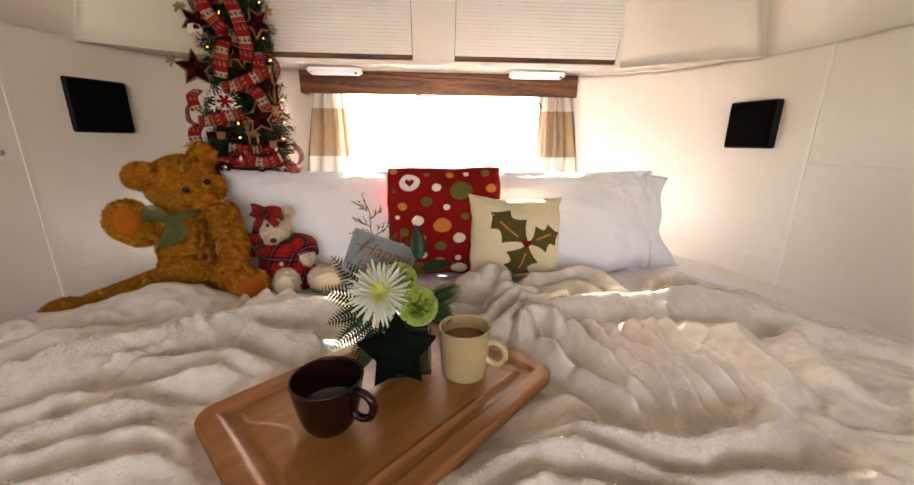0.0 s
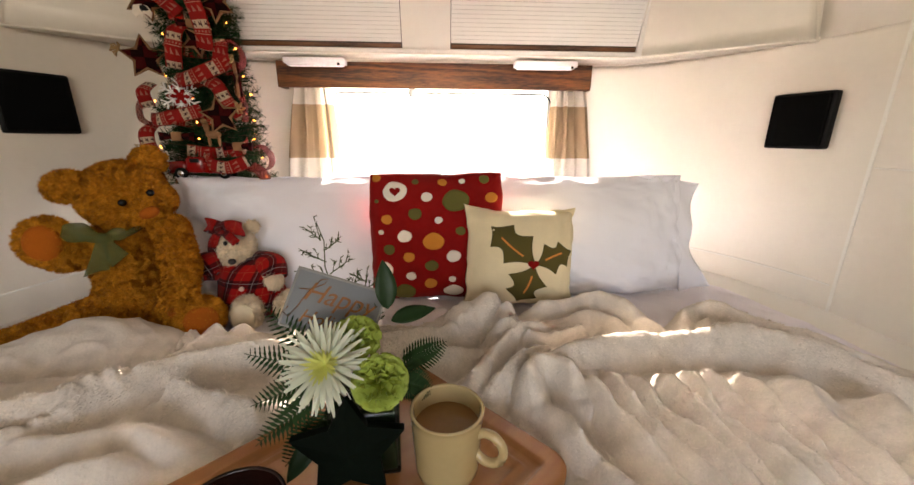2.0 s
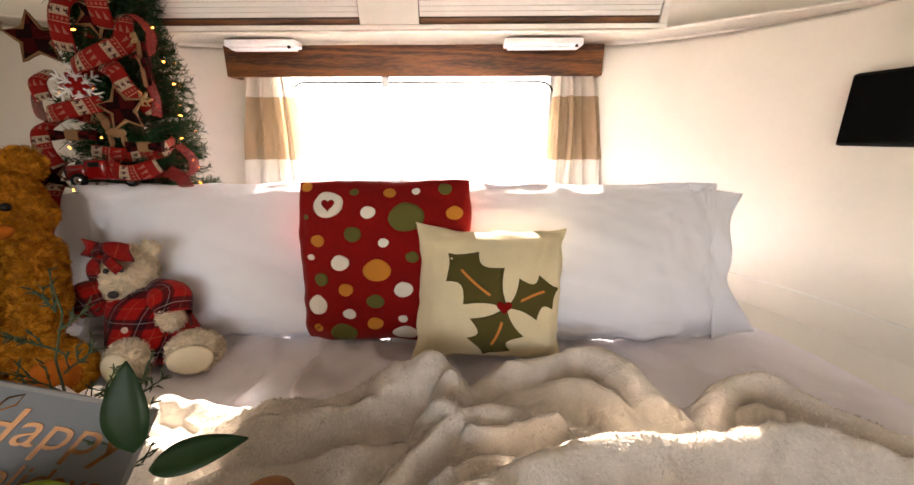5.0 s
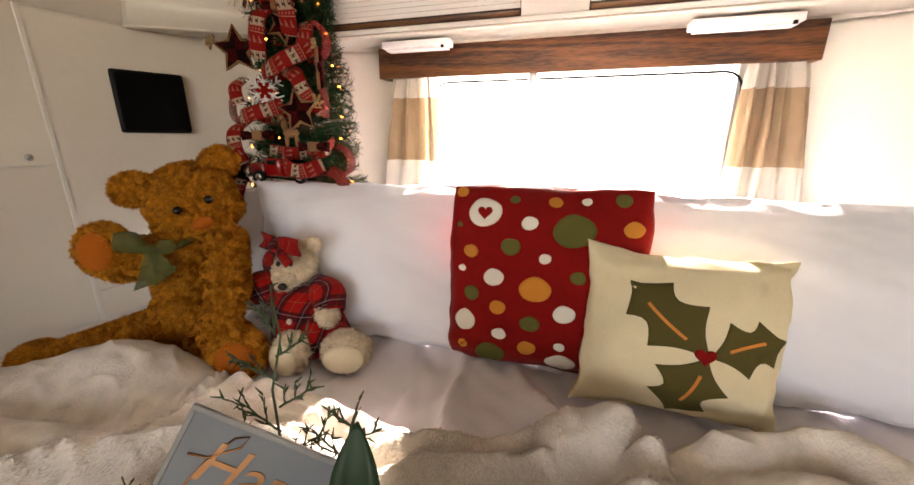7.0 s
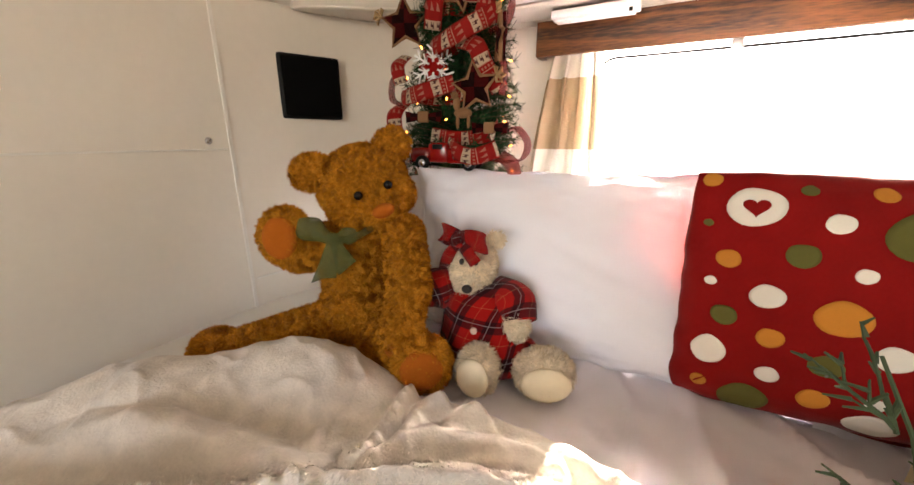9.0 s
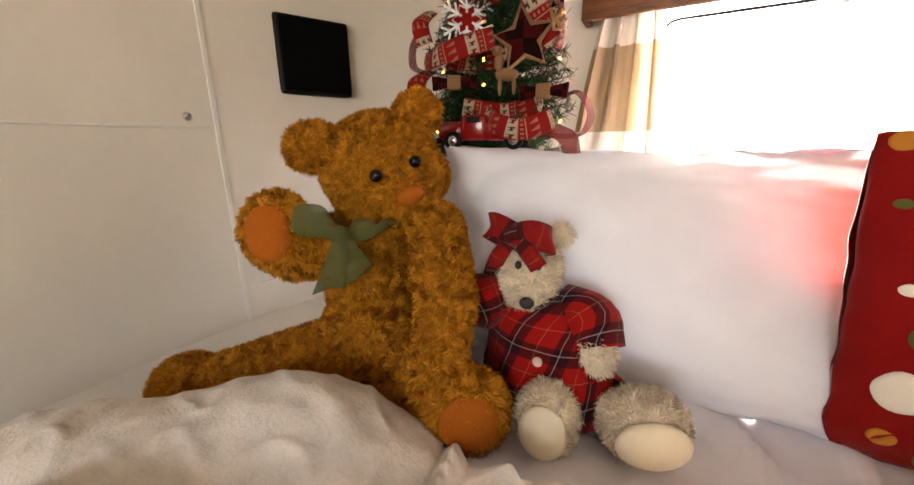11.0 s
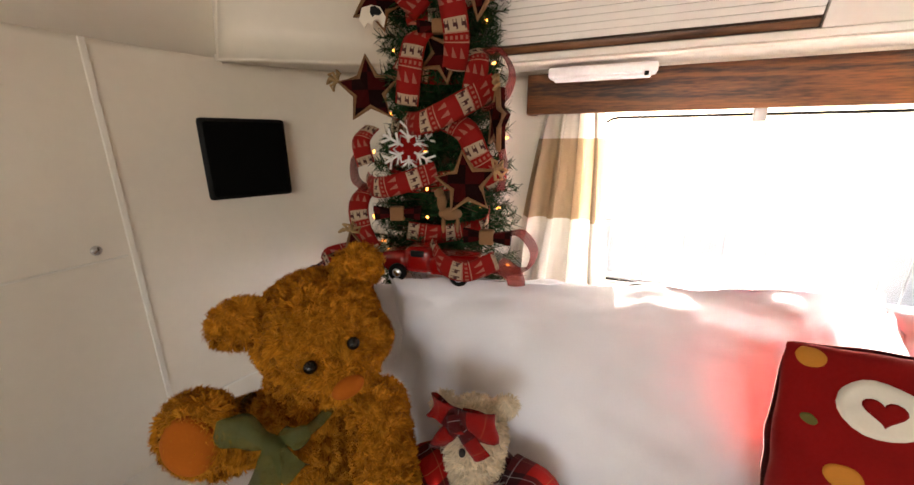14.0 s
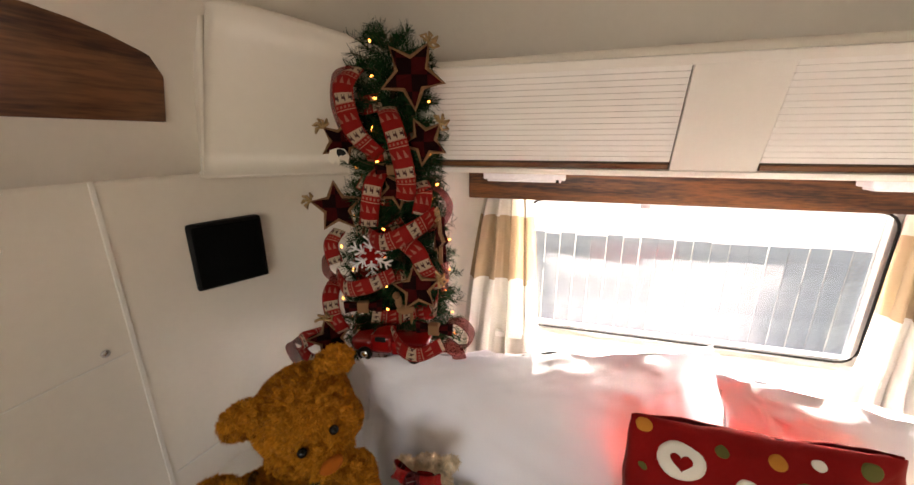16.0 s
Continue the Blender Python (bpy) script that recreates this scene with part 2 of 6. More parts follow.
M_DOT_ORANGE = mat("felt_orange", (0.52, 0.19, 0.018), 0.9, vary=0.08, fine=350, bump=0.3, dist=0.001)
M_DOT_GREEN = mat("felt_green", (0.105, 0.095, 0.015), 0.9, vary=0.08, fine=350, bump=0.3, dist=0.001)
M_HOLLY = mat("felt_olive", (0.075, 0.058, 0.008), 0.9, vary=0.1, fine=350, bump=0.3, dist=0.001)
M_VEIN = mat("orange_stitch", (0.60, 0.20, 0.03), 0.8)
M_FUR = mat("golden_mohair", (0.37, 0.130, 0.006), 0.75, spec=0.08, colour2=(0.60, 0.245, 0.022), scale=130, fine=220, bump=0, island=0.28)
M_PAW = mat("rust_suede", (0.38, 0.095, 0.010), 0.95, spec=0.1, vary=0.12, scale=20, fine=250, bump=0.25, dist=0.001)
M_BLACK = mat("black_plastic", (0.004, 0.004, 0.004), 0.5, spec=0.15, vary=0.2, fine=200, bump=0.08)
M_GRILLE = mat("speaker_cloth", (0.003, 0.003, 0.003), 0.9, spec=0.05, vary=0.2, fine=600, bump=0.4, dist=0.001)
M_EYE = mat("bead_eye", (0.006, 0.004, 0.003), 0.25, spec=0.3, bump=0)
M_CREAM_FUR = mat("cream_plush", (0.68, 0.56, 0.40), 0.9, vary=0.2, scale=30, fine=150, bump=0.4, dist=0.002, sheen=0.4, island=0.25)
M_SOLE = mat("cream_sole", (0.70, 0.60, 0.42), 0.9, vary=0.06)
M_NOSE = mat("dark_thread", (0.02, 0.015, 0.015), 0.7)
M_PLAID = plaid_mat("red_tartan")
M_BUTTON = mat("pale_button", (0.65, 0.45, 0.35), 0.3)
M_ORGANZA = screen_mat("green_organza", (0.10, 0.105, 0.022), 0.40)
M_NEEDLE = mat("fir_needles", (0.010, 0.042, 0.013), 0.7, spec=0.12, vary=0.3, island=0.5, bump=0)
M_TWIG = mat("brown_twig", (0.10, 0.055, 0.03), 0.8)
M_RIBBON = ribbon_mat("knit_print_ribbon")
M_SHEER = screen_mat("sheer_red_ribbon", (0.30, 0.012, 0.008), 0.42)
M_BUFFALO = check_mat("red_black_check", (0.040, 0.002, 0.002), (0.010, 0.0015, 0.0015), 0.030)
M_TAN_EDGE = mat("burlap_edge", (0.21, 0.105, 0.045), 0.9, fine=300, bump=0.5)
M_SNOW = mat("white_flake", (0.80, 0.80, 0.80), 0.6, bump=0.1)
M_TRUCK = mat("truck_red_enamel", (0.25, 0.004, 0.004), 0.2, coat=0.5, bump=0.02)
M_CHROME = mat("dull_chrome", (0.6, 0.6, 0.62), 0.25, metal=1.0, bump=0)
M_BULB = glow("warm_bulb", (1.0, 0.30, 0.045), 2.6)
M_CURTAIN = curtain_mat("curtain_linen")
M_GLASS = glass_mat("window_glass")
M_ALU = mat("window_aluminium", (0.55, 0.55, 0.56), 0.35, metal=0.8, bump=0.05)
M_LAMP_WHITE = mat("lamp_plastic", (0.84, 0.82, 0.86), 0.35, bump=0.02)
M_MUG_CREAM = mat("cream_glaze", (0.43, 0.325, 0.16), 0.2, vary=0.05, coat=0.5, bump=0.02)
M_MUG_BROWN = mat("brown_glaze", (0.013, 0.004, 0.0025), 0.2, vary=0.2, spec=0.35, bump=0.02)
M_TEA = mat("tea", (0.22, 0.11, 0.032), 0.05, bump=0)
M_COFFEE = mat("coffee", (0.010, 0.005, 0.003), 0.08, spec=0.2, bump=0)
M_VASE = glass_mat("smoky_vase_glass", (0.55, 0.65, 0.6), 0.03)
M_STAR_DARK = mat("dark_green_star", (0.0025, 0.005, 0.003), 0.85, vary=0.3, spec=0.06)
M_LEAF = mat("leaf_green", (0.010, 0.031, 0.008), 0.45, spec=0.25, vary=0.25, scale=25, bump=0.15)
M_FERN = mat("fern_green", (0.016, 0.040, 0.012), 0.65, spec=0.15, vary=0.25, island=0.25, bump=0)
M_CEDAR = mat("cedar_grey_green", (0.055, 0.075, 0.038), 0.7, spec=0.15, vary=0.25, island=0.2, bump=0)
M_PETAL = mat("white_petal", (0.56, 0.58, 0.45), 0.6, vary=0.05, bump=0.05, sss=0.1)
M_PETAL_IN = mat("yellow_green_petal", (0.58, 0.60, 0.16), 0.6, vary=0.1, bump=0.05)
M_CARN = mat("lime_petal", (0.34, 0.43, 0.07), 0.6, vary=0.16, scale=30, bump=0.05, island=0.15)
M_CARD = mat("grey_card", (0.17, 0.18, 0.195), 0.7, vary=0.05, bump=0.05)
M_CARD_EDGE = mat("card_edge", (0.22, 0.21, 0.20), 0.6, bump=0.05)
M_COPPER = mat("copper_ink", (0.22, 0.085, 0.02), 0.35, metal=0.5, bump=0)
M_TWINE = mat("jute_twine", (0.42, 0.27, 0.12), 0.9, fine=300, bump=0.5)
M_FENCE = mat("weathered_fence", (0.30, 0.30, 0.29), 0.9, vary=0.3, scale=3, fine=40, bump=0.15, dist=0.004)
M_GROUND = mat("dry_grass_ground", (0.30, 0.28, 0.23), 0.95, vary=0.4, scale=1.5, fine=20, bump=0.5, dist=0.03)
M_FLOOR = mat("vinyl_floor", (0.30, 0.22, 0.15), 0.4, vary=0.15, scale=4)
M_BASE = mat("bed_base_ply", (0.55, 0.46, 0.34), 0.6, vary=0.12, scale=3)


# ---- mesh helpers ----
def mesh(name, verts, faces, mats, smooth=True, idx=None, uvs=None):
    me = bpy.data.meshes.new(name)
    me.from_pydata([tuple(map(float, v)) for v in verts], [], [tuple(map(int, f)) for f in faces])
    for m in mats if isinstance(mats, (list, tuple)) else [mats]:
        me.materials.append(m)
    if smooth:
        me.polygons.foreach_set("use_smooth", [True] * len(me.polygons))
    if idx is not None:
        me.polygons.foreach_set("material_index", list(map(int, idx)))
    if uvs is not None:
        lay = me.uv_layers.new(name="map")
        loops = np.zeros(len(me.loops), dtype=np.int32)
        me.loops.foreach_get("vertex_index", loops)
        lay.data.foreach_set("uv", np.asarray(uvs, dtype=np.float32)[loops].ravel())
    me.update()
    return me


def obj(name, me, parent=None, label="", m=None):
    ob = new(name, me)
    if parent is not None:
        ob.parent = parent
    if m is not None:
        ob.matrix_basis = m
    if label:
        ob["label"] = label
    return ob


def part(name, bm, material, parent, label="", smooth=True):
    me = bpy.data.meshes.new(name)
    bm.to_mesh(me)
    bm.free()
    me.materials.append(material)
    if smooth:
        me.polygons.foreach_set("use_smooth", [True] * len(me.polygons))
    return obj(name, me, parent, label)


def thing(name, label, category, at=(0, 0, 0), group="", kind="", m=None):
    ob = new(name)
    ob.matrix_basis = m if m is not None else Matrix.Translation(at)
    return tagged(ob, label, category, group, kind)


def box(size, at=(0, 0, 0), bevel=0.0, m=None, seg=2):
    bm = bmesh.new()
    bmesh.ops.create_cube(bm, size=1.0)
    bmesh.ops.scale(bm, vec=size, verts=bm.verts)
    if bevel:
        bmesh.ops.bevel(bm, geom=bm.edges[:], offset=bevel, segments=seg, affect="EDGES", profile=0.6)
    bmesh.ops.translate(bm, vec=at, verts=bm.verts)
    if m is not None:
        bmesh.ops.transform(bm, matrix=m, verts=bm.verts)
    return bm


def grid_faces(nu, nv, off=0, wrap_u=False):
    f = []
    for i in range(nu - (0 if wrap_u else 1)):
        for j in range(nv - 1):
            a, b = i * nv + j, ((i + 1) % nu) * nv + j
            f.append((off + a, off + b, off + b + 1, off + a + 1))
    return f


def lathe(profile, seg=40):
    """Vertices and faces of a turned form from (radius, height) pairs."""
    v, n = [], len(profile)
    for i in range(seg):
        a = 2 * math.pi * i / seg
        v += [(r * math.cos(a), r * math.sin(a), z) for r, z in profile]
    return v, grid_faces(seg, n, wrap_u=True)


def tube(points, radius, seg=8, closed=False, taper=None):
    """Vertices and faces of a round bar along points."""
    pts = [Vector(p) for p in points]
    v, n = [], len(pts)
    for i, p in enumerate(pts):
        t = (pts[(i + 1) % n] - pts[i - 1]) if closed else (pts[min(i + 1, n - 1)] - pts[max(i - 1, 0)])
        t.normalize()
        up = Vector((0, 0, 1)) if abs(t.z) < 0.9 else Vector((1, 0, 0))
        a = t.cross(up).normalized()
        b = t.cross(a)
        r = radius * (taper[i] if taper else 1.0)
        for k in range(seg):
            th = 2 * math.pi * k / seg
            v.append(p + a * (r * math.cos(th)) + b * (r * math.sin(th)))
    f = []
    for i in range(n if closed else n - 1):
        for k in range(seg):
            j = (i + 1) % n
            f.append((i * seg + k, i * seg + (k + 1) % seg, j * seg + (k + 1) % seg, j * seg + k))
    if not closed:
        f.append(tuple(range(seg))[::-1])
        f.append(tuple((n - 1) * seg + k for k in range(seg)))
    return v, f


class Pile:
    """Gathers pieces of one mesh."""

    def __init__(self):
        self.v, self.f, self.i, self.uv = [], [], [], []

    def add(self, v, f, idx=0, uv=None):
        o = len(self.v)
        self.v += [tuple(p) for p in v]
        self.f += [tuple(k + o for k in q) for q in f]
        self.i += [idx] * len(f)
        self.uv += list(uv) if uv is not None else [(0, 0)] * len(v)
        return self

    def mesh(self, name, mats, smooth=True, uv=False):
        return mesh(name, self.v, self.f, mats, smooth, self.i, self.uv if uv else None)


def fbm(x, y, z=0.0, s=1.0, octaves=3):
    return noise.fractal(Vector((x * s, y * s, z)), 1.0, 2.0, octaves)


def smooth01(t):
    t = min(max(t, 0.0), 1.0)
    return t * t * (3 - 2 * t)


# ---- the trailer's shell ----
HALF, CORNER_X, CORNER_Y, AX, AY, FRONT, REAR = 1.19, 0.55, 1.20, 0.64, 0.79, 1.99, -1.62


def outline(inset=0.0, rear=REAR, n=22):
    """The plan of the shell from the left rear round the curved front to the right rear, with inward normals."""
    pts = []
    for k in range(12):
        pts.append(((-HALF, rear + (CORNER_Y - rear) * k / 12), (1, 0)))
    for k in range(n):
        a = math.pi / 2 * k / n
        c, s = math.cos(a), math.sin(a)
        nx, ny = c / AX, s / AY
        q = math.hypot(nx, ny)
        pts.append(((-CORNER_X - AX * c, CORNER_Y + AY * s), (nx / q, -ny / q)))
    for x in (-0.55, -0.48, -0.25, 0.0, 0.25, 0.50, 0.55):
        pts.append(((x, FRONT), (0, -1)))
    right = [((-p[0], p[1]), (-m[0], m[1])) for p, m in pts[:12 + n]][::-1]
    pts += right
    return [(p[0] + m[0] * inset, p[1] + m[1] * inset) for p, m in pts]


def shell_mesh(name, rows, material, window=None, cap=False):
    rings = [[(x, y, z) for x, y in outline(d)] for z, d in rows]
    n = len(rings[0])
    v = [p for r in rings for p in r]
    f = []
    for i in range(len(rings) - 1):
        for k in range(n - 1):
            if window and rows[i][0] >= window[2] - 1e-6 and rows[i + 1][0] <= window[3] + 1e-6:
                xs = (rings[i][k][0], rings[i][k + 1][0])
                if min(xs) >= window[0] - 1e-6 and max(xs) <= window[1] + 1e-6 and rings[i][k][1] > 1.9:
                    continue
            f.append((i * n + k, i * n + k + 1, (i + 1) * n + k + 1, (i + 1) * n + k))
    if cap:
        f.append(tuple((len(rings) - 1) * n + k for k in range(n))[::-1])
    return mesh(name, v, f, material)


WIN = (-0.48, 0.50, 0.90, 1.44)
wall = obj("wall_curved", shell_mesh("wall_curved", [(0, 0), (0.6, 0), (0.9, 0), (1.1, 0), (1.44, 0), (1.45, 0.0)], M_WALL, WIN))
tagged(wall, "cream painted curved trailer wall with panel seams", "wall", kind="structure")
sol = wall.modifiers.new("thickness", "SOLIDIFY")
sol.thickness, sol.offset = 0.045, -1.0
ceil_ob = obj("ceiling", shell_mesh("ceiling", [(1.45, 0), (1.58, 0.02), (1.68, 0.06), (1.76, 0.13), (1.83, 0.24), (1.89, 0.40), (1.92, 0.55)], M_WALL, cap=True))
tagged(ceil_ob, "cream painted vaulted trailer ceiling", "ceiling", kind="structure")
sol = ceil_ob.modifiers.new("thickness", "SOLIDIFY")
sol.thickness, sol.offset = 0.045, -1.0

# rear wall out of view, with a wide opening assumed for the fill lamp
rear = thing("wall_rear", "plain cream rear wall with a wide window opening", "wall", kind="structure")
for size, at in (((2.5, 0.05, 0.92), (0, REAR - 0.02, 0.46)), ((2.5, 0.05, 0.25), (0, REAR - 0.02, 1.90)), ((0.45, 0.05, 0.86), (-1.0, REAR - 0.02, 1.35)), ((0.45, 0.05, 0.86), (1.0, REAR - 0.02, 1.35))):
    part("panel", box(size, at), M_WALL, rear, smooth=False)
tagged(obj("floor", mesh("floor", [(-1.3, REAR - 0.1, 0), (1.3, REAR - 0.1, 0), (1.3, 2.1, 0), (-1.3, 2.1, 0), (-1.3, REAR - 0.1, -0.06), (1.3, REAR - 0.1, -0.06), (1.3, 2.1, -0.06), (-1.3, 2.1, -0.06)],
       [(0, 1, 2, 3), (7, 6, 5, 4), (0, 4, 5, 1), (1, 5, 6, 2), (2, 6, 7, 3), (3, 7, 4, 0)], M_FLOOR, False)), "brown vinyl floor under the bed", "floor", kind="structure")


def wall_at(y, side):
    """x of the wall's inner face at a given y."""
    return side * (HALF if y <= CORNER_Y else CORNER_X + AX * math.sqrt(max(0.0, 1 - ((y - CORNER_Y) / AY) ** 2)))


def wall_strip(name, y0, y1, z, side, w, proud):
    """A flat cover strip that follows the wall."""
    n, v = 28, []
    for k in range(n):
        y = y0 + (y1 - y0) * k / (n - 1)
        x, x2 = wall_at(y, side), wall_at(y + 0.01, side)
        t = Vector((x2 - x, 0.01)).normalized()
        nx, ny = -side * abs(t.y), -abs(t.x)
        for d, h in ((0.001, -w / 2), (proud, -w / 2 + 0.001), (proud, w / 2 - 0.001), (0.001, w / 2)):
            v.append((x + nx * d, y + ny * d, z + h))
    return obj(name, mesh(name, v, grid_faces(n, 4), M_TRIM, False))


for side in (-1, 1):
    tagged(wall_strip("trim", 1.33, 1.93, 0.745, side, 0.006, 0.004), "thin cream seam strip along the curved wall", "trim", kind="structure")
    tagged(wall_strip("trim", -1.5, 1.308, 1.092, side, 0.004, 0.003), "thin cream seam of a wall panel", "trim", kind="structure")
    y = 1.318
    v = [(wall_at(y + dy, side) - side * d, y + dy, z) for z in np.linspace(0.66, 1.45, 12) for dy, d in ((-0.005, 0.0008), (-0.004, 0.003), (0.004, 0.003), (0.005, 0.0008))]
    tagged(obj("trim", mesh("trim", v, grid_faces(12, 4), M_TRIM, False)), "narrow cream strip over a vertical wall joint", "trim", kind="structure")
    if side > 0:
        continue
    kn = thing("snap_button", "small metal snap button on the wall panel", "button", m=pose(side * (HALF - 0.004), 1.268, 1.112, 0, -90 * side, 0))
    v, f = lathe([(0.0, 0.005), (0.006, 0.0045), (0.008, 0.002), (0.0085, 0.0)], 16)
    obj("cap", mesh("cap", v, f, M_CHROME), kn)
    # ledge between bed and wall
lv = [(x, y, z) for z in (0.665, 0.60) for x, y in outline(0.0)]
n = len(lv) // 2
lf = [tuple(range(n))[::-1], tuple(range(n, 2 * n))] + [(k, k + 1, n + k + 1, n + k) for k in range(n - 1)] + [(n - 1, 0, n, 2 * n - 1)]
tagged(obj("ledge", mesh("ledge", lv, lf, M_TRIM, False)), "cream painted ledge round the bed", "ledge", kind="structure")
tagged(obj("bed_platform", mesh("bed_platform", [(x, y, z) for z in (0.0, 0.60) for x, y in ((-1.0, -0.9), (1.0, -0.9), (1.0, 1.5), (0.6, 1.85), (-0.6, 1.85), (-1.0, 1.5))],
       [(5, 4, 3, 2, 1, 0), (6, 7, 8, 9, 10, 11)] + [(k, (k + 1) % 6, 6 + (k + 1) % 6, 6 + k) for k in range(6)], M_BASE, False)), "plain plywood base under the mattress", "bed base")

# ---- front window ----
win = thing("window_1", "wide front trailer window with aluminium frame", "window", kind="structure")
wx, ww, wz, wh = 0.01, 0.98, 1.17, 0.54
for nm, size, at in (("window_frame", (ww, 0.03, 0.022), (wx, 2.015, 1.429)), ("window_frame", (ww, 0.03, 0.022), (wx, 2.015, 0.911)),
                     ("window_frame", (0.022, 0.03, wh - 0.044), (WIN[0] + 0.011, 2.015, wz)), ("window_frame", (0.022, 0.03, wh - 0.044), (WIN[1] - 0.011, 2.015, wz))):
    part(nm, box(size, at, 0.003), M_ALU, win, smooth=False)
pane = part("pane", box((ww - 0.044, 0.004, wh - 0.044), (wx, 2.02, wz)), M_GLASS, win, smooth=False)
pane.visible_shadow = False
part("window_sill", box((ww + 0.06, 0.05, 0.02), (wx, 1.972, 0.885), 0.004), M_TRIM, win, smooth=False)
part("latch", box((0.026, 0.014, 0.105), (-0.09, 1.992, 1.378), 0.003), M_ALU, win)

# dark rubber gasket with rounded corners round the pane
loop_ = []
for cx, cz, a0 in ((0.445, 1.297, 0), (-0.377, 1.297, 90), (-0.377, 0.960, 180), (0.445, 0.960, 270)):
    loop_ += [(cx + 0.045 * math.cos(radians(a0 + a)), 1.992, cz + 0.045 * math.sin(radians(a0 + a))) for a in (0, 22.5, 45, 67.5, 90)]
v, f = tube(loop_, 0.0035, 8, True)
obj("gasket", mesh("gasket", v, f, M_BLACK), win, "thin dark rubber gasket")

# ---- valance and curtains ----
val = thing("valance", "long stained oak valance board above the window", "valance")
part("board", box((1.222, 0.018, 0.093), (0.015, 1.927, 1.397), 0.003), M_OAK, val)
for x in (-0.587, 0.617):
    part("return_board", box((0.018, 0.05, 0.093), (x, 1.962, 1.397), 0.002), M_OAK_Y, val)
rod = thing("curtain_rod", "thin white curtain rod behind the valance", "curtain rod")
v, f = tube([(-0.60, 1.955, 1.375), (0.64, 1.955, 1.375)], 0.006)
obj("rod", mesh("rod", v, f, M_TRIM), rod)


def curtain(top, foot, seed, bottom=0.80):
    """Pinched at the rod, with deep uneven folds that open and lean as they fall."""
    rnd = random.Random(seed)
    nu, nv, v = 170, 44, []
    cuts = [rnd.uniform(0.6, 1.5) for _ in range(4)]
    edge = [sum(cuts[:k]) / sum(cuts) for k in range(5)]
    deep = [rnd.uniform(0.7, 1.4) for _ in range(5)]
    lean = [rnd.uniform(-1, 1) for _ in range(5)]
    for i in range(nu):
        u = i / (nu - 1)
        k = min(max(q for q in range(5) if edge[q] <= u), 3)
        w = (u - edge[k]) / (edge[k + 1] - edge[k])
        for j in range(nv):
            s = j / (nv - 1)
            z = 1.365 + (bottom - 1.365) * s
            q = s ** 0.75
            x0, x1 = top[0] + (foot[0] - top[0]) * q, top[1] + (foot[1] - top[1]) * q
            bow = 0.5 - 0.5 * math.cos(2 * math.pi * w)
            amp = (0.026 + 0.030 * s) * deep[k]
            x = x0 + (x1 - x0) * u
            x += (0.012 + 0.014 * s) * math.sin(2 * math.pi * w) * (0.7 + 0.5 * lean[k]) + 0.008 * s * lean[k] * math.sin(4 * s + k)
            y = 1.970 - amp * bow ** 0.8 - 0.014 * s * (1 + 0.5 * math.sin(5 * s + k)) + 0.004 * math.sin(u * 31 + 6 * s) + 0.003 * fbm(u * 5, s * 9, seed, 1.0)
            v.append((x, y, z))
    return mesh("curtain", v, grid_faces(nu, nv), M_CURTAIN)


for args in (((-0.552, -0.412), (-0.632, -0.360), 3), ((0.487, 0.622), (0.462, 0.700), 5)):
    tagged(obj("curtain", curtain(*args)), "gathered cream curtain with wide tan band", "curtain", group="curtains at the front window")

# ---- overhead cabinet across the front ----
cab = thing("overhead_cabinet", "cream overhead cabinet with tambour doors above the window", "cabinet")
half = [(-1.125, 1.500, 1.77), (-1.105, 1.507, 1.77), (-1.06, 1.53, 1.765), (-1.009, 1.563, 1.755), (-0.94, 1.61, 1.74), (-0.861, 1.66, 1.72), (-0.80, 1.705, 1.70), (-0.745, 1.745, 1.69), (-0.715, 1.765, 1.685), (-0.69, 1.770, 1.68)]
line = half + [(x, 1.770, 1.68) for x in (-0.35, 0.0, 0.35)] + [(-x, y, z) for x, y, z in half[::-1]]
v, ncol = [], 0
for x, y, zt in line:
    c = Vector((0.0, 1.2)) - Vector((x, y))
    c.normalize()
    lean = 0.375
    col = [(x * 1.06, y + 0.16, 1.452), (x - c.x * 0.006, y - c.y * 0.006, 1.442), (x + c.x * 0.004, y + c.y * 0.004, 1.440), (x + c.x * 0.010, y + c.y * 0.010, 1.446)]
    for k in range(7):
        s = k / 6
        d = lean * (zt - 1.446) * s * (0.9 + 0.1 * s)
        col.append((x + c.x * (d + 0.010), y + c.y * (d + 0.010), 1.446 + (zt - 1.446) * s))
    d = lean * (zt - 1.446)
    col += [(x + c.x * (d + 0.004), y + c.y * (d + 0.004), zt + 0.012), (x - c.x * 0.05, y - c.y * 0.05, zt + 0.03)]
    ncol = len(col)
    v += col
body = mesh("body", v, grid_faces(len(line), ncol), M_WALL)
bo = obj("body", body, cab)
sol = bo.modifiers.new("thickness", "SOLIDIFY")
sol.thickness, sol.offset = 0.012, -1.0
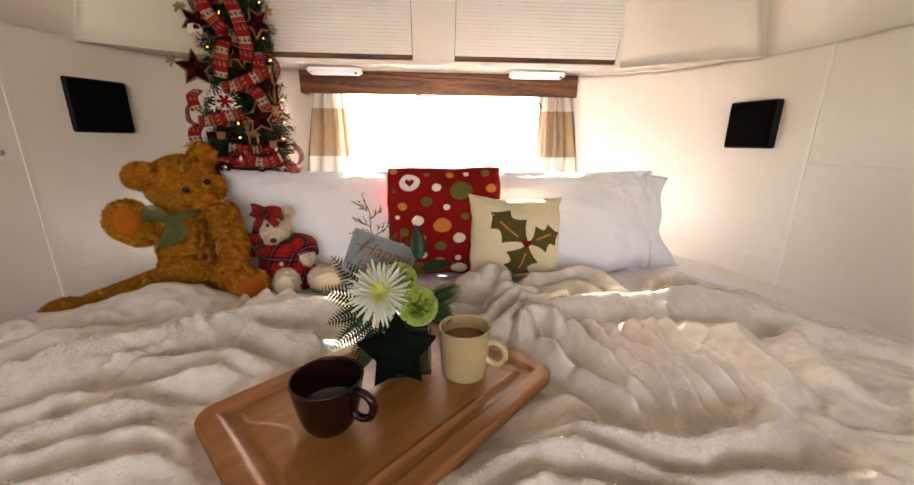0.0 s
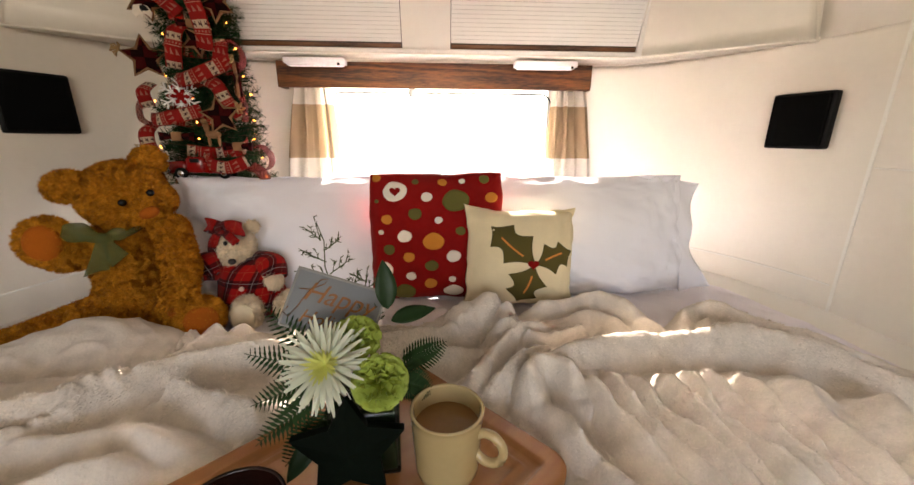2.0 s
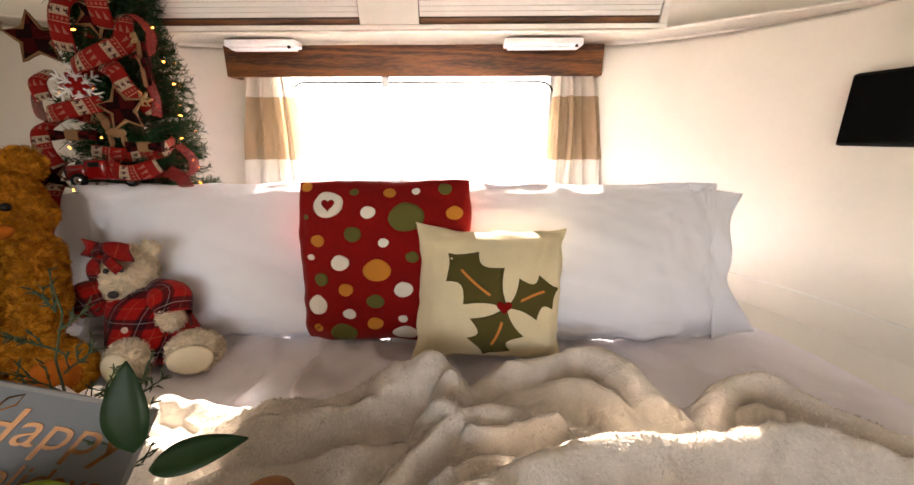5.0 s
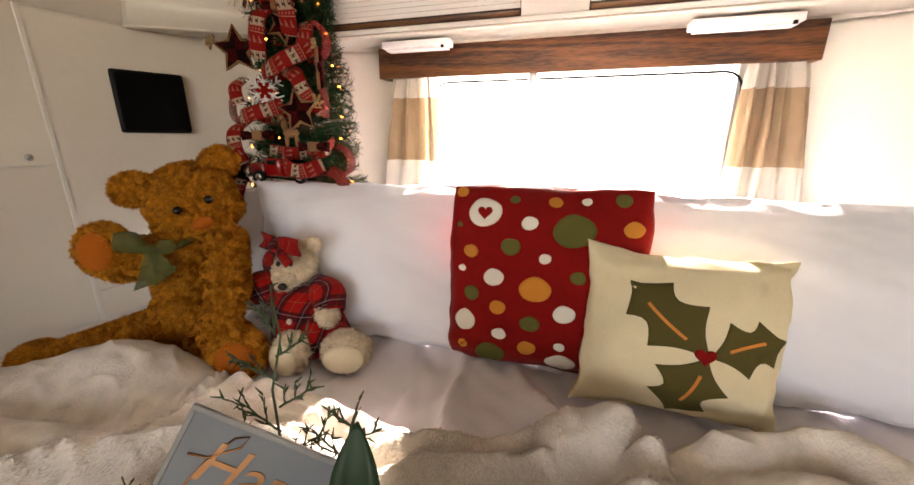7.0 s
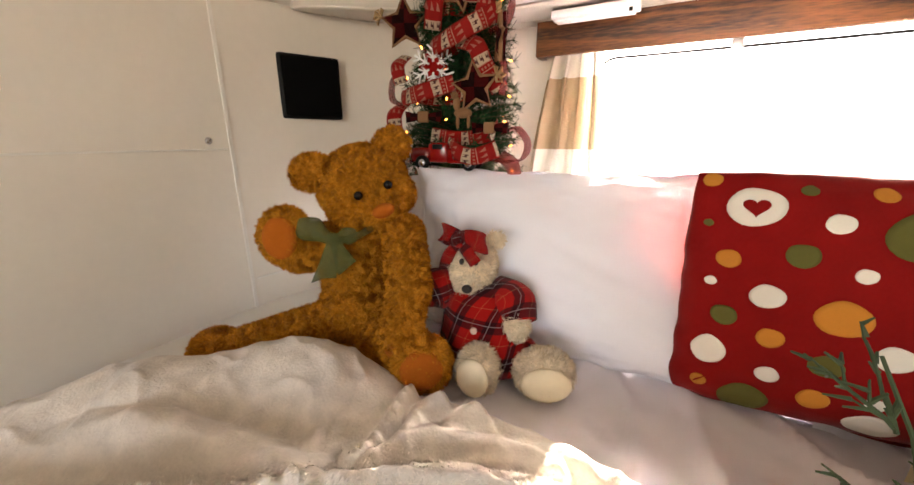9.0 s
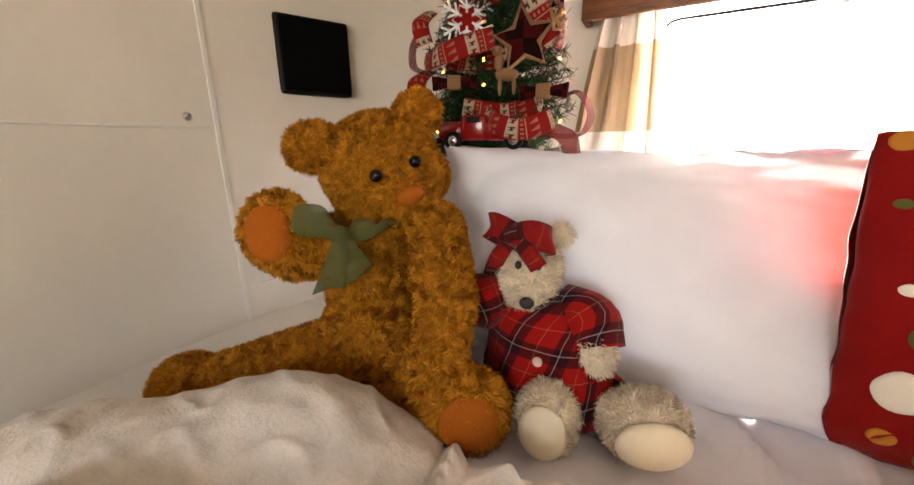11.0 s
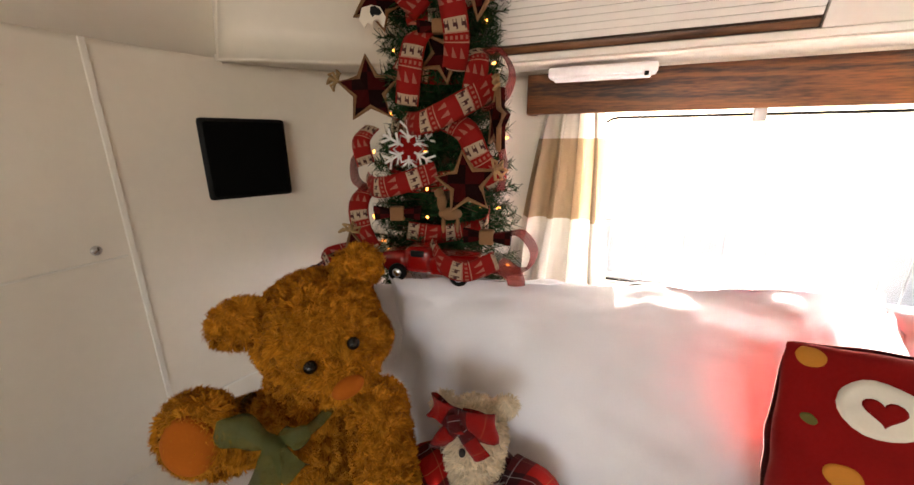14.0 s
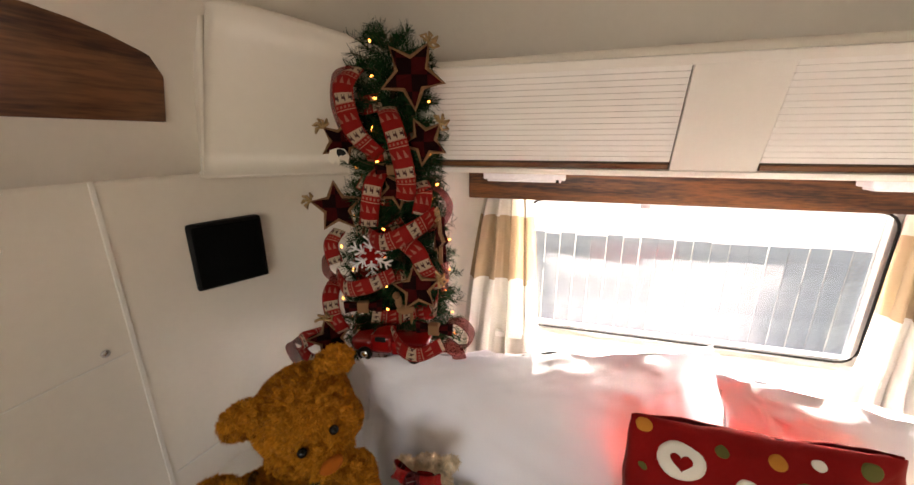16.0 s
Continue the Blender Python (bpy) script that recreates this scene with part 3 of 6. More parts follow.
# end cheeks of the moulded front
for side in (-1, 1):
    rows_ = []
    for k in range(7):
        q = k / 6
        d = 0.375 * (1.77 - 1.446) * q
        a = Vector((side * (1.117 - 0.966 * d * 0.9), 1.502 - d * 0.26, 1.444 + (1.775 - 1.444) * q))
        b = Vector((side * 1.20, 1.56, a.z))
        rows_ += [a.lerp(b, t) for t in (0.0, 0.15, 0.5, 1.0)]
    ck = obj("cheek", mesh("cheek", rows_, grid_faces(7, 4), M_WALL), cab)
    sol = ck.modifiers.new("thickness", "SOLIDIFY")
    sol.thickness, sol.offset = 0.01, 0.0
# sloping face carries frames, centre panel and tambour shutters
FACE_Y0, FACE_Z0, LEAN = 1.768, 1.446, math.atan(0.345)


def on_face(x, h, d=0.0):
    """A place on the cabinet's sloping face: x, height along the slope, distance out of it."""
    return (x, FACE_Y0 - 0.012 - h * math.sin(LEAN) - d * math.cos(LEAN), FACE_Z0 + h * math.cos(LEAN) - d * math.sin(LEAN))


def face_box(x0, x1, h0, h1, d0, d1, bevel=0.0015):
    bm = box((x1 - x0, d1 - d0, h1 - h0), (0, 0, 0), bevel)
    c = on_face((x0 + x1) / 2, (h0 + h1) / 2, (d0 + d1) / 2)
    bmesh.ops.transform(bm, matrix=Matrix.Translation(c) @ Matrix.Rotation(LEAN, 4, "X"), verts=bm.verts)
    return bm


part("bottom_rail", face_box(-0.70, 0.74, 0.0, 0.012, 0.0, 0.010), M_TRIM, cab, smooth=False)
part("top_rail", face_box(-0.70, 0.74, 0.224, 0.242, 0.0, 0.012), M_TRIM, cab, smooth=False)
part("centre_panel", face_box(-0.104, 0.058, 0.012, 0.224, 0.0, 0.008), M_TRIM, cab, smooth=False)
for x0, x1 in ((-0.72, -0.672), (0.706, 0.742)):
    part("side_rail", face_box(x0, x1, 0.012, 0.224, 0.0, 0.009), M_TRIM, cab, smooth=False)
for x0, x1 in ((-0.672, -0.104), (0.058, 0.706)):
    # dark backing sheet: shade between the slats put in as colour
    door = part("tambour_door", face_box(x0, x1, 0.012, 0.224, 0.0005, 0.001, 0), M_SHADOW_GAP, cab, "ribbed white tambour shutter", smooth=False)
    pull = part("door_pull", face_box(x0 + 0.004, x1 - 0.004, 0.014, 0.026, 0.001, 0.006, 0.001), M_RAIL, door, "dark wooden pull bar")
    h = 0.030
    while h < 0.222:
        part("slat", face_box(x0 + 0.002, x1 - 0.002, h, h + 0.0118, 0.001, 0.0040, 0.0012), M_TAMBOUR, door, smooth=False)
        h += 0.0122

# ---- bar lamps under the cabinet ----
for x0, x1 in ((-0.531, -0.318), (0.300, 0.530)):
    bl = thing("bar_lamp", "small white plastic bar lamp under the cabinet", "lamp", group="bar lamps over the bed", m=Matrix.Translation(((x0 + x1) / 2, 1.842, 1.4265)))
    part("housing", box((x1 - x0, 0.05, 0.020), (0, 0, 0.002), 0.004), M_LAMP_WHITE, bl)
    part("diffuser", box((x1 - x0 - 0.02, 0.036, 0.006), (0, 0, -0.011), 0.002), M_LAMP_WHITE, bl)
    part("switch", box((0.008, 0.006, 0.008), ((x1 - x0) / 2 - 0.02, -0.024, -0.010), 0.001), M_BLACK, bl)

# ---- wall speakers ----
for side in (-1, 1):
    px, py = (-1.112, 1.528) if side < 0 else (1.122, 1.500)
    ang = 26.0 if side < 0 else -15.0
    sp = thing("wall_speaker", "flat black square loudspeaker mounted on the curved wall", "speaker", group="wall speakers", m=pose(px, py, 1.253 if side < 0 else 1.220, 0, 0, (90 - ang) if side < 0 else (-90 - ang)))
    # local -y looks into the room
    part("back_box", box((0.165, 0.048, 0.165), (0, 0.021, 0), 0.008), M_BLACK, sp)
    part("grille", box((0.150, 0.012, 0.150), (0, -0.007, 0), 0.005), M_GRILLE, sp)

# ---- oak board on the side wall ----
sv = thing("side_valance", "short stained oak board on the side wall", "valance")
part("board", box((0.02, 0.55, 0.19), (0, 0, 0), 0.003, m=pose(-1.118, 1.172, 1.655, 0, 12, 0)), M_OAK_Y, sv)

# ---- mattress with fitted sheet ----
nu, nv = 220, 190
v = []
for i in range(nu):
    a = -1 + 2 * i / (nu - 1)
    for j in range(nv):
        b = j / (nv - 1)
        y = -0.85 + 2.68 * b
        hw = 1.035 if y < 1.1 else 0.40 + 0.635 * math.sqrt(max(0.0, 1 - ((y - 1.1) / 0.80) ** 2))
        x = a * hw
        edge = min((1 - abs(a)) * hw, (y + 0.85), 1.84 - y)
        drop = 0.06 * (1 - smooth01(edge / 0.07)) ** 2
        wr = 0.014 * fbm(x * 2 + 0.6 * y, y * 1.2, 3.0, 2.2) + 0.009 * fbm((x + y) * 2.2, (x - y) * 0.7, 7.0, 6.0)
        wr += 0.005 * fbm((x * 0.5 + y * 0.86) * 26, (-x * 0.86 + y * 0.5) * 5, 2.0, 1.0) + 0.004 * fbm((x * 0.9 - y * 0.4) * 34, (x * 0.4 + y * 0.9) * 6, 6.0, 1.0)
        ridge = 1 - abs(math.sin(23 * (x * 0.95 + (y - 1.3) * 0.38) + 2.6 * fbm(x, y * 0.5, 1, 3)))
        w2 = (0.036 * ridge ** 2.2 * (0.65 + 0.7 * fbm(x * 2, y, 4.0, 3.0)) - 0.004) * math.exp(-((y - 1.24) / 0.19) ** 2) * math.exp(-((x + 0.14) / 0.38) ** 4)
        v.append((x, y, 0.700 + wr * smooth01(edge / 0.1) + w2 - drop))
mtop = mesh("mattress", v, grid_faces(nu, nv), M_SHEET)
mt = tagged(obj("mattress", mtop), "mattress in a rumpled white cotton sheet", "mattress")
sol = mt.modifiers.new("depth", "SOLIDIFY")
sol.thickness, sol.offset = 0.03, -1.0


# ---- blanket ----
EDGE = [(-1.16, 0.80), (-1.0, 0.955), (-0.93, 1.01), (-0.84, 1.095), (-0.70, 1.175), (-0.62, 1.175), (-0.53, 1.15), (-0.45, 1.165), (-0.36, 1.165), (-0.29, 1.15), (-0.21, 1.135), (-0.13, 1.12), (-0.045, 1.135), (0.03, 1.17), (0.09, 1.195),
        (0.175, 1.185), (0.23, 1.19), (0.30, 1.235), (0.39, 1.27), (0.45, 1.262), (0.51, 1.19), (0.57, 1.165), (0.63, 1.20), (0.70, 1.185), (0.78, 1.12), (0.90, 1.02), (1.06, 0.88)]
ex, ey = [p[0] for p in EDGE], [p[1] for p in EDGE]
FOLDS = []


def fold(*pts, h=0.04, w=0.02, fluffy=0.0, blunt=1.7, ends=0.35):
    """A fold of the cloth along points: height, half width, how shaggy its crest is, how round its back is."""
    p = [np.array(q, float) for q in pts]
    line = []
    for k in range(len(p) - 1):
        a, b, c, d = p[max(k - 1, 0)], p[k], p[k + 1], p[min(k + 2, len(p) - 1)]
        for t in (0, 0.25, 0.5, 0.75):
            line.append(0.5 * (2 * b + (c - a) * t + (2 * a - 5 * b + 4 * c - d) * t * t + (3 * b - a - 3 * c + d) * t ** 3))
    line.append(p[-1])
    FOLDS.append((np.array(line), h, w, fluffy, blunt, ends))


# broad heap beside the bears and the layer in front of it
fold((-1.04, 0.86), (-0.93, 0.95), (-0.83, 1.015), (-0.77, 1.065), (-0.70, 1.09), (-0.64, 1.095), (-0.56, 1.08), h=0.068, w=0.070, blunt=2.6)
fold((-0.76, 1.13), (-0.715, 1.06), (-0.70, 0.99), (-0.72, 0.94), h=0.026, w=0.013)
fold((-0.67, 1.15), (-0.63, 1.07), (-0.60, 1.0), (-0.58, 0.95), h=0.026, w=0.014)
fold((-0.80, 1.06), (-0.70, 1.03), (-0.62, 1.04), h=0.022, w=0.012)
fold((-0.87, 1.03), (-0.845, 0.98), (-0.86, 0.91), h=0.034, w=0.014)
fold((-0.93, 0.97), (-0.90, 0.92), (-0.92, 0.87), h=0.030, w=0.015)
fold((-0.95, 0.86), (-0.797, 0.897), (-0.73, 0.914), (-0.662, 0.927), (-0.59, 0.925), (-0.52, 0.93), h=0.058, w=0.040, blunt=2.2)
fold((-0.533, 0.943), (-0.497, 0.997), (-0.45, 1.051), (-0.36, 1.09), (-0.27, 1.09), h=0.046, w=0.022)
fold((-0.505, 0.915), (-0.455, 0.975), (-0.402, 1.02), (-0.33, 1.05), (-0.24, 1.055), h=0.046, w=0.022)
fold((-0.478, 1.016), (-0.486, 1.08), (-0.470, 1.135), h=0.042, w=0.022)
fold((-0.440, 1.066), (-0.438, 1.10), (-0.415, 1.145), h=0.040, w=0.024)
fold((-0.35, 1.13), (-0.28, 1.11), (-0.20, 1.10), (-0.12, 1.085), h=0.030, w=0.026)
# long shaggy edge and soft drapes on the tray's wall side
fold((-0.95, 0.70), (-0.75, 0.775), (-0.613, 0.857), (-0.549, 0.899), (-0.48, 0.955), (-0.396, 1.000), (-0.30, 1.02), (-0.18, 1.01), h=0.068, w=0.024, fluffy=1.0, blunt=1.5)
fold((-0.453, 0.895), (-0.416, 0.902), (-0.354, 0.882), (-0.288, 0.855), (-0.250, 0.822), h=0.057, w=0.019, fluffy=1.0, blunt=1.5)
fold((-0.80, 0.76), (-0.66, 0.80), (-0.55, 0.812), (-0.432, 0.812), (-0.33, 0.788), h=0.043, w=0.024, blunt=1.5)
fold((-0.75, 0.66), (-0.60, 0.70), (-0.50, 0.722), (-0.432, 0.750), (-0.36, 0.757), h=0.045, w=0.024, blunt=1.5)
fold((-0.70, 0.60), (-0.56, 0.655), (-0.46, 0.668), (-0.38, 0.645), h=0.045, w=0.024, fluffy=0.7, blunt=1.5)
fold((-0.72, 0.53), (-0.56, 0.60), (-0.449, 0.625), (-0.387, 0.611), (-0.331, 0.585), h=0.043, w=0.021, blunt=1.5)
fold((-0.66, 0.49), (-0.50, 0.545), (-0.406, 0.571), (-0.350, 0.561), (-0.285, 0.535), h=0.043, w=0.022, fluffy=0.5, blunt=1.5)
fold((-0.60, 0.40), (-0.45, 0.46), (-0.34, 0.47), (-0.24, 0.44), h=0.043, w=0.030, blunt=1.5)
fold((-0.85, 0.42), (-0.65, 0.44), (-0.45, 0.37), (-0.25, 0.33), h=0.037, w=0.035, blunt=1.5)
# twisted rolls behind the tray
fold((-0.22, 1.000), (-0.151, 1.013), (-0.114, 1.035), (-0.068, 1.047), (-0.011, 1.068), (0.04, 1.100), (0.075, 1.118), h=0.062, w=0.023, fluffy=0.9)
fold((-0.20, 0.955), (-0.131, 0.962), (-0.075, 0.972), (-0.019, 0.985), (0.03, 1.004), (0.085, 1.030), h=0.054, w=0.022, fluffy=0.8)
fold((-0.20, 1.065), (-0.146, 1.072), (-0.099, 1.092), (-0.05, 1.106), (0.008, 1.132), (0.045, 1.155), h=0.048, w=0.020, fluffy=1.0)
fold((0.055, 1.140), (0.090, 1.155), (0.125, 1.155), (0.155, 1.135), h=0.088, w=0.036, blunt=2.6, ends=0.7)
fold((0.160, 1.130), (0.162, 1.085), (0.145, 1.040), h=0.078, w=0.028, fluffy=0.8, blunt=2.4, ends=0.6)
fold((0.03, 0.875), (0.05, 0.899), (0.084, 0.947), (0.125, 1.002), (0.175, 1.045), (0.231, 1.078), (0.30, 1.094), h=0.060, w=0.022, fluffy=0.4)
fold((0.055, 0.855), (0.076, 0.876), (0.108, 0.904), (0.141, 0.932), (0.178, 0.962), (0.220, 0.993), (0.29, 1.030), h=0.054, w=0.018, fluffy=0.8)
fold((0.16, 1.000), (0.215, 1.035), (0.284, 1.058), (0.34, 1.062), h=0.058, w=0.017, fluffy=0.5)
fold((0.17, 0.925), (0.215, 0.948), (0.267, 0.967), (0.322, 0.996), (0.393, 1.018), (0.467, 1.018), (0.53, 1.018), (0.606, 1.030), (0.68, 1.0), (0.80, 0.91), (0.95, 0.80), h=0.072, w=0.027, fluffy=0.6, blunt=2.0)
# far edge: a flat hem that turns down, and the curled corner
fold((0.188, 1.135), (0.268, 1.190), (0.371, 1.232), (0.435, 1.228), (0.480, 1.150), (0.515, 1.075), h=0.060, w=0.024, blunt=2.4)
fold((0.22, 1.105), (0.31, 1.145), (0.40, 1.150), (0.45, 1.09), h=0.046, w=0.026)
fold((0.556, 1.060), (0.588, 1.120), (0.640, 1.150), (0.685, 1.120), (0.72, 1.065), (0.80, 0.99), (0.93, 0.87), h=0.066, w=0.022, fluffy=0.4, blunt=2.2)
fold((0.60, 1.075), (0.635, 1.095), (0.665, 1.075), h=0.050, w=0.018)
# the fan of folds that falls towards the foot of the bed
fold((0.165, 0.845), (0.166, 0.890), (0.182, 0.925), (0.210, 0.932), (0.236, 0.905), (0.243, 0.86), h=0.069, w=0.019, blunt=2.3)
fold((0.176, 0.860), (0.201, 0.766), (0.236, 0.703), (0.265, 0.650), (0.280, 0.590), h=0.061, w=0.017, blunt=1.45)
fold((0.275, 0.945), (0.270, 0.87), (0.292, 0.783), (0.305, 0.708), (0.312, 0.640), h=0.053, w=0.016, blunt=1.45)
fold((0.322, 0.950), (0.318, 0.86), (0.325, 0.77), (0.340, 0.690), (0.338, 0.600), h=0.058, w=0.015, blunt=1.45)
fold((0.372, 0.950), (0.355, 0.84), (0.366, 0.750), (0.379, 0.686), (0.380, 0.605), h=0.058, w=0.016, fluffy=0.25, blunt=1.45)
fold((0.425, 0.955), (0.405, 0.865), (0.402, 0.77), (0.412, 0.69), (0.425, 0.640), h=0.061, w=0.016, fluffy=0.25, blunt=1.45)
fold((0.480, 0.955), (0.445, 0.865), (0.440, 0.79), (0.448, 0.71), (0.47, 0.65), h=0.061, w=0.016, blunt=1.45)
fold((0.528, 0.950), (0.500, 0.880), (0.482, 0.79), (0.486, 0.72), (0.51, 0.66), h=0.058, w=0.017, blunt=1.45)
fold((0.585, 0.940), (0.555, 0.860), (0.535, 0.775), (0.525, 0.70), (0.53, 0.62), h=0.053, w=0.021, blunt=1.45)
fold((0.66, 0.91), (0.62, 0.82), (0.59, 0.73), (0.57, 0.64), h=0.053, w=0.025, blunt=1.45)
fold((0.76, 0.86), (0.70, 0.76), (0.66, 0.66), h=0.050, w=0.031, blunt=1.45)
# rolls across the foot
fold((0.535, 0.795), (0.500, 0.690), (0.492, 0.630), (0.445, 0.578), (0.37, 0.562), (0.311, 0.548), (0.265, 0.558), (0.208, 0.585), (0.127, 0.594), (0.034, 0.580), h=0.058, w=0.019, fluffy=0.4)
fold((-0.03, 0.530), (0.052, 0.553), (0.130, 0.556), (0.188, 0.540), (0.232, 0.516), (0.289, 0.503), (0.383, 0.508), (0.55, 0.50), h=0.053, w=0.018, fluffy=0.5)
fold((0.02, 0.500), (0.090, 0.512), (0.150, 0.500), (0.22, 0.470), (0.36, 0.455), h=0.050, w=0.018, fluffy=0.4)
fold((0.082, 0.632), (0.130, 0.660), (0.184, 0.664), (0.222, 0.645), h=0.031, w=0.018)
fold((0.141, 0.622), (0.202, 0.625), (0.245, 0.605), h=0.029, w=0.016)
fold((-0.05, 0.44), (0.10, 0.45), (0.28, 0.41), (0.50, 0.40), h=0.048, w=0.024)
fold((-0.10, 0.37), (0.12, 0.38), (0.35, 0.33), (0.65, 0.33), h=0.043, w=0.030)
TRAY_AT, TRAY_ANG, TRAY_L, TRAY_W, TRAY_Z = Vector((-0.108, 0.699)), 43.0, 0.485, 0.345, 0.757


def fold_height(x, y):
    """Arrays of the blanket's height over the bed, its dents and its shagginess, from the folds."""
    total, dent, shag = np.zeros_like(x), np.zeros_like(x), np.zeros_like(x)
    for pts, h, w, fluffy, blunt, ends in FOLDS:
        lo, hi = pts[:, 0].min() - 3.2 * w - 0.03, pts[:, 0].max() + 3.2 * w + 0.03
        rows = np.nonzero((x.max(1) > lo) & (x.min(1) < hi))[0]
        a0, a1 = rows[0], rows[-1] + 1
        xs, ys = x[a0:a1], y[a0:a1]
        best, along = np.full(xs.shape, 9.0), np.zeros_like(xs)
        n = len(pts) - 1
        for k in range(n):
            a, d = pts[k], pts[k + 1] - pts[k]
            t = np.clip(((xs - a[0]) * d[0] + (ys - a[1]) * d[1]) / (d @ d), 0, 1)
            q = np.hypot(xs - a[0] - t * d[0], ys - a[1] - t * d[1])
            near_ = q < best
            best, along = np.where(near_, q, best), np.where(near_, (k + t) / n, along)
        e = np.clip(np.minimum(along, 1 - along) / 0.22, 0, 1)
        e = ends + (1 - ends) * e * e * (3 - 2 * e)
        e = e * (0.88 + 0.12 * np.sin(along * 9 + pts[0, 0] * 40))
        one = h * e * np.exp(-((best / (1.25 * w)) ** blunt))
        cur = total[a0:a1]
        total[a0:a1] = np.maximum(cur, one) + 0.15 * np.minimum(cur, one)
        dent[a0:a1] = np.maximum(dent[a0:a1], 0.20 * h * e * np.exp(-(((best - 2.1 * w) / (0.55 * w)) ** 2)))
        if fluffy:
            shag[a0:a1] = np.maximum(shag[a0:a1], fluffy * e * np.exp(-(((best - 0.5 * w) / (1.1 * w)) ** 2)))
    return total, dent, shag


def noise_field(x, y, s, z, octaves=3):
    return np.array([noise.fractal(Vector((a * s, b * s, z)), 1.0, 2.0, octaves) for a, b in zip(x.ravel(), y.ravel())]).reshape(x.shape)


NX, NY = 560, 400
gx = np.linspace(-1.1, 1.06, NX)[:, None] * np.ones((1, NY))
edge_y = np.interp(gx[:, 0], ex, ey)
edge_y = edge_y + 0.006 * np.sin(gx[:, 0] * 31)
tt = np.linspace(0, 1, NY)[None, :]
gy = -0.75 + (edge_y[:, None] + 0.75) * (1 - (1 - tt) ** 1.45)
wx_, wy_ = noise_field(gx, gy, 9.0, 2.0, 2), noise_field(gx, gy, 9.0, 5.0, 2)
bz, dents, shag = fold_height(gx + 0.010 * wx_, gy + 0.008 * wy_)
n1, n2 = noise_field(gx, gy, 3.2, 9.0, 2), noise_field(gx + 0.02 * wx_, gy, 24.0, 11.0, 2)
crease = np.clip(1 - np.abs(noise_field(gx + 0.25 * gy, gy * 1.3, 9.0, 21.0, 2)) * 3.2, 0, 1) ** 2
bz = 0.722 + bz - dents * np.clip(1 - bz / 0.03, 0, 1) + 0.010 * n1 + 0.0022 * n2 + 0.006 * crease + shag * 0.0035 * np.clip(n2 * 2 + 0.4, -1, 1)
# stitched hem of the fleece
hem = np.array([(-0.545, 1.15), (-0.530, 1.07), (-0.526, 1.0), (-0.530, 0.94), (-0.56, 0.86), (-0.62, 0.79)])
near = np.full(gx.shape, 9.0)
for k in range(len(hem) - 1):
    a, d = hem[k], hem[k + 1] - hem[k]
    t = np.clip(((gx - a[0]) * d[0] + (gy - a[1]) * d[1]) / (d @ d), 0, 1)
    near = np.minimum(near, np.hypot(gx - a[0] - t * d[0], gy - a[1] - t * d[1]))
bz = bz + 0.012 * np.exp(-((near / 0.0075) ** 2)) * (0.8 + 0.3 * np.sin(gy * 330)) - 0.008 * np.exp(-(((near - 0.016) / 0.006) ** 2))
# it lies flat beneath the tray
ca, sa_ = math.cos(radians(TRAY_ANG)), math.sin(radians(TRAY_ANG))
tu = (gx - TRAY_AT.x) * ca + (gy - TRAY_AT.y) * sa_
tv = -(gx - TRAY_AT.x) * sa_ + (gy - TRAY_AT.y) * ca
outside = np.maximum(np.maximum(np.abs(tu) - TRAY_L / 2, np.abs(tv) - TRAY_W / 2), 0.0)
inside = np.exp(-((outside / 0.024) ** 2))
bz = np.minimum(bz, 0.7365 * inside + bz * (1 - inside))
# free far edge curls down on to the sheet
rim = np.clip((edge_y[:, None] - gy) / 0.026, 0, 1)
bz = 0.700 + (bz - 0.700) * np.sqrt(1 - (1 - rim) ** 2 + 1e-9)
side_drop = np.clip((np.abs(gx) - 1.0) / 0.1, 0, 1)
bz = bz - 0.03 * side_drop
g3 = np.stack([gx, gy, bz], -1)
blanket = thing("blanket", "rumpled beige fleece blanket with sherpa edges over the bed", "blanket")
bl_ob = obj("cloth", mesh("cloth", g3.reshape(-1, 3), grid_faces(NX, NY), M_FLEECE), blanket)
sol = bl_ob.modifiers.new("thickness", "SOLIDIFY")
sol.thickness, sol.offset = 0.012, -1.0
rb = np.random.RandomState(31)
du, dv = np.gradient(g3, axis=0), np.gradient(g3, axis=1)
nrm = np.cross(du, dv)
cell = np.linalg.norm(nrm, axis=-1)
nrm /= cell[..., None]
nap_x, nap_y = noise_field(gx[::4, ::4], gy[::4, ::4], 7.0, 31.0, 2), noise_field(gx[::4, ::4], gy[::4, ::4], 7.0, 37.0, 2)


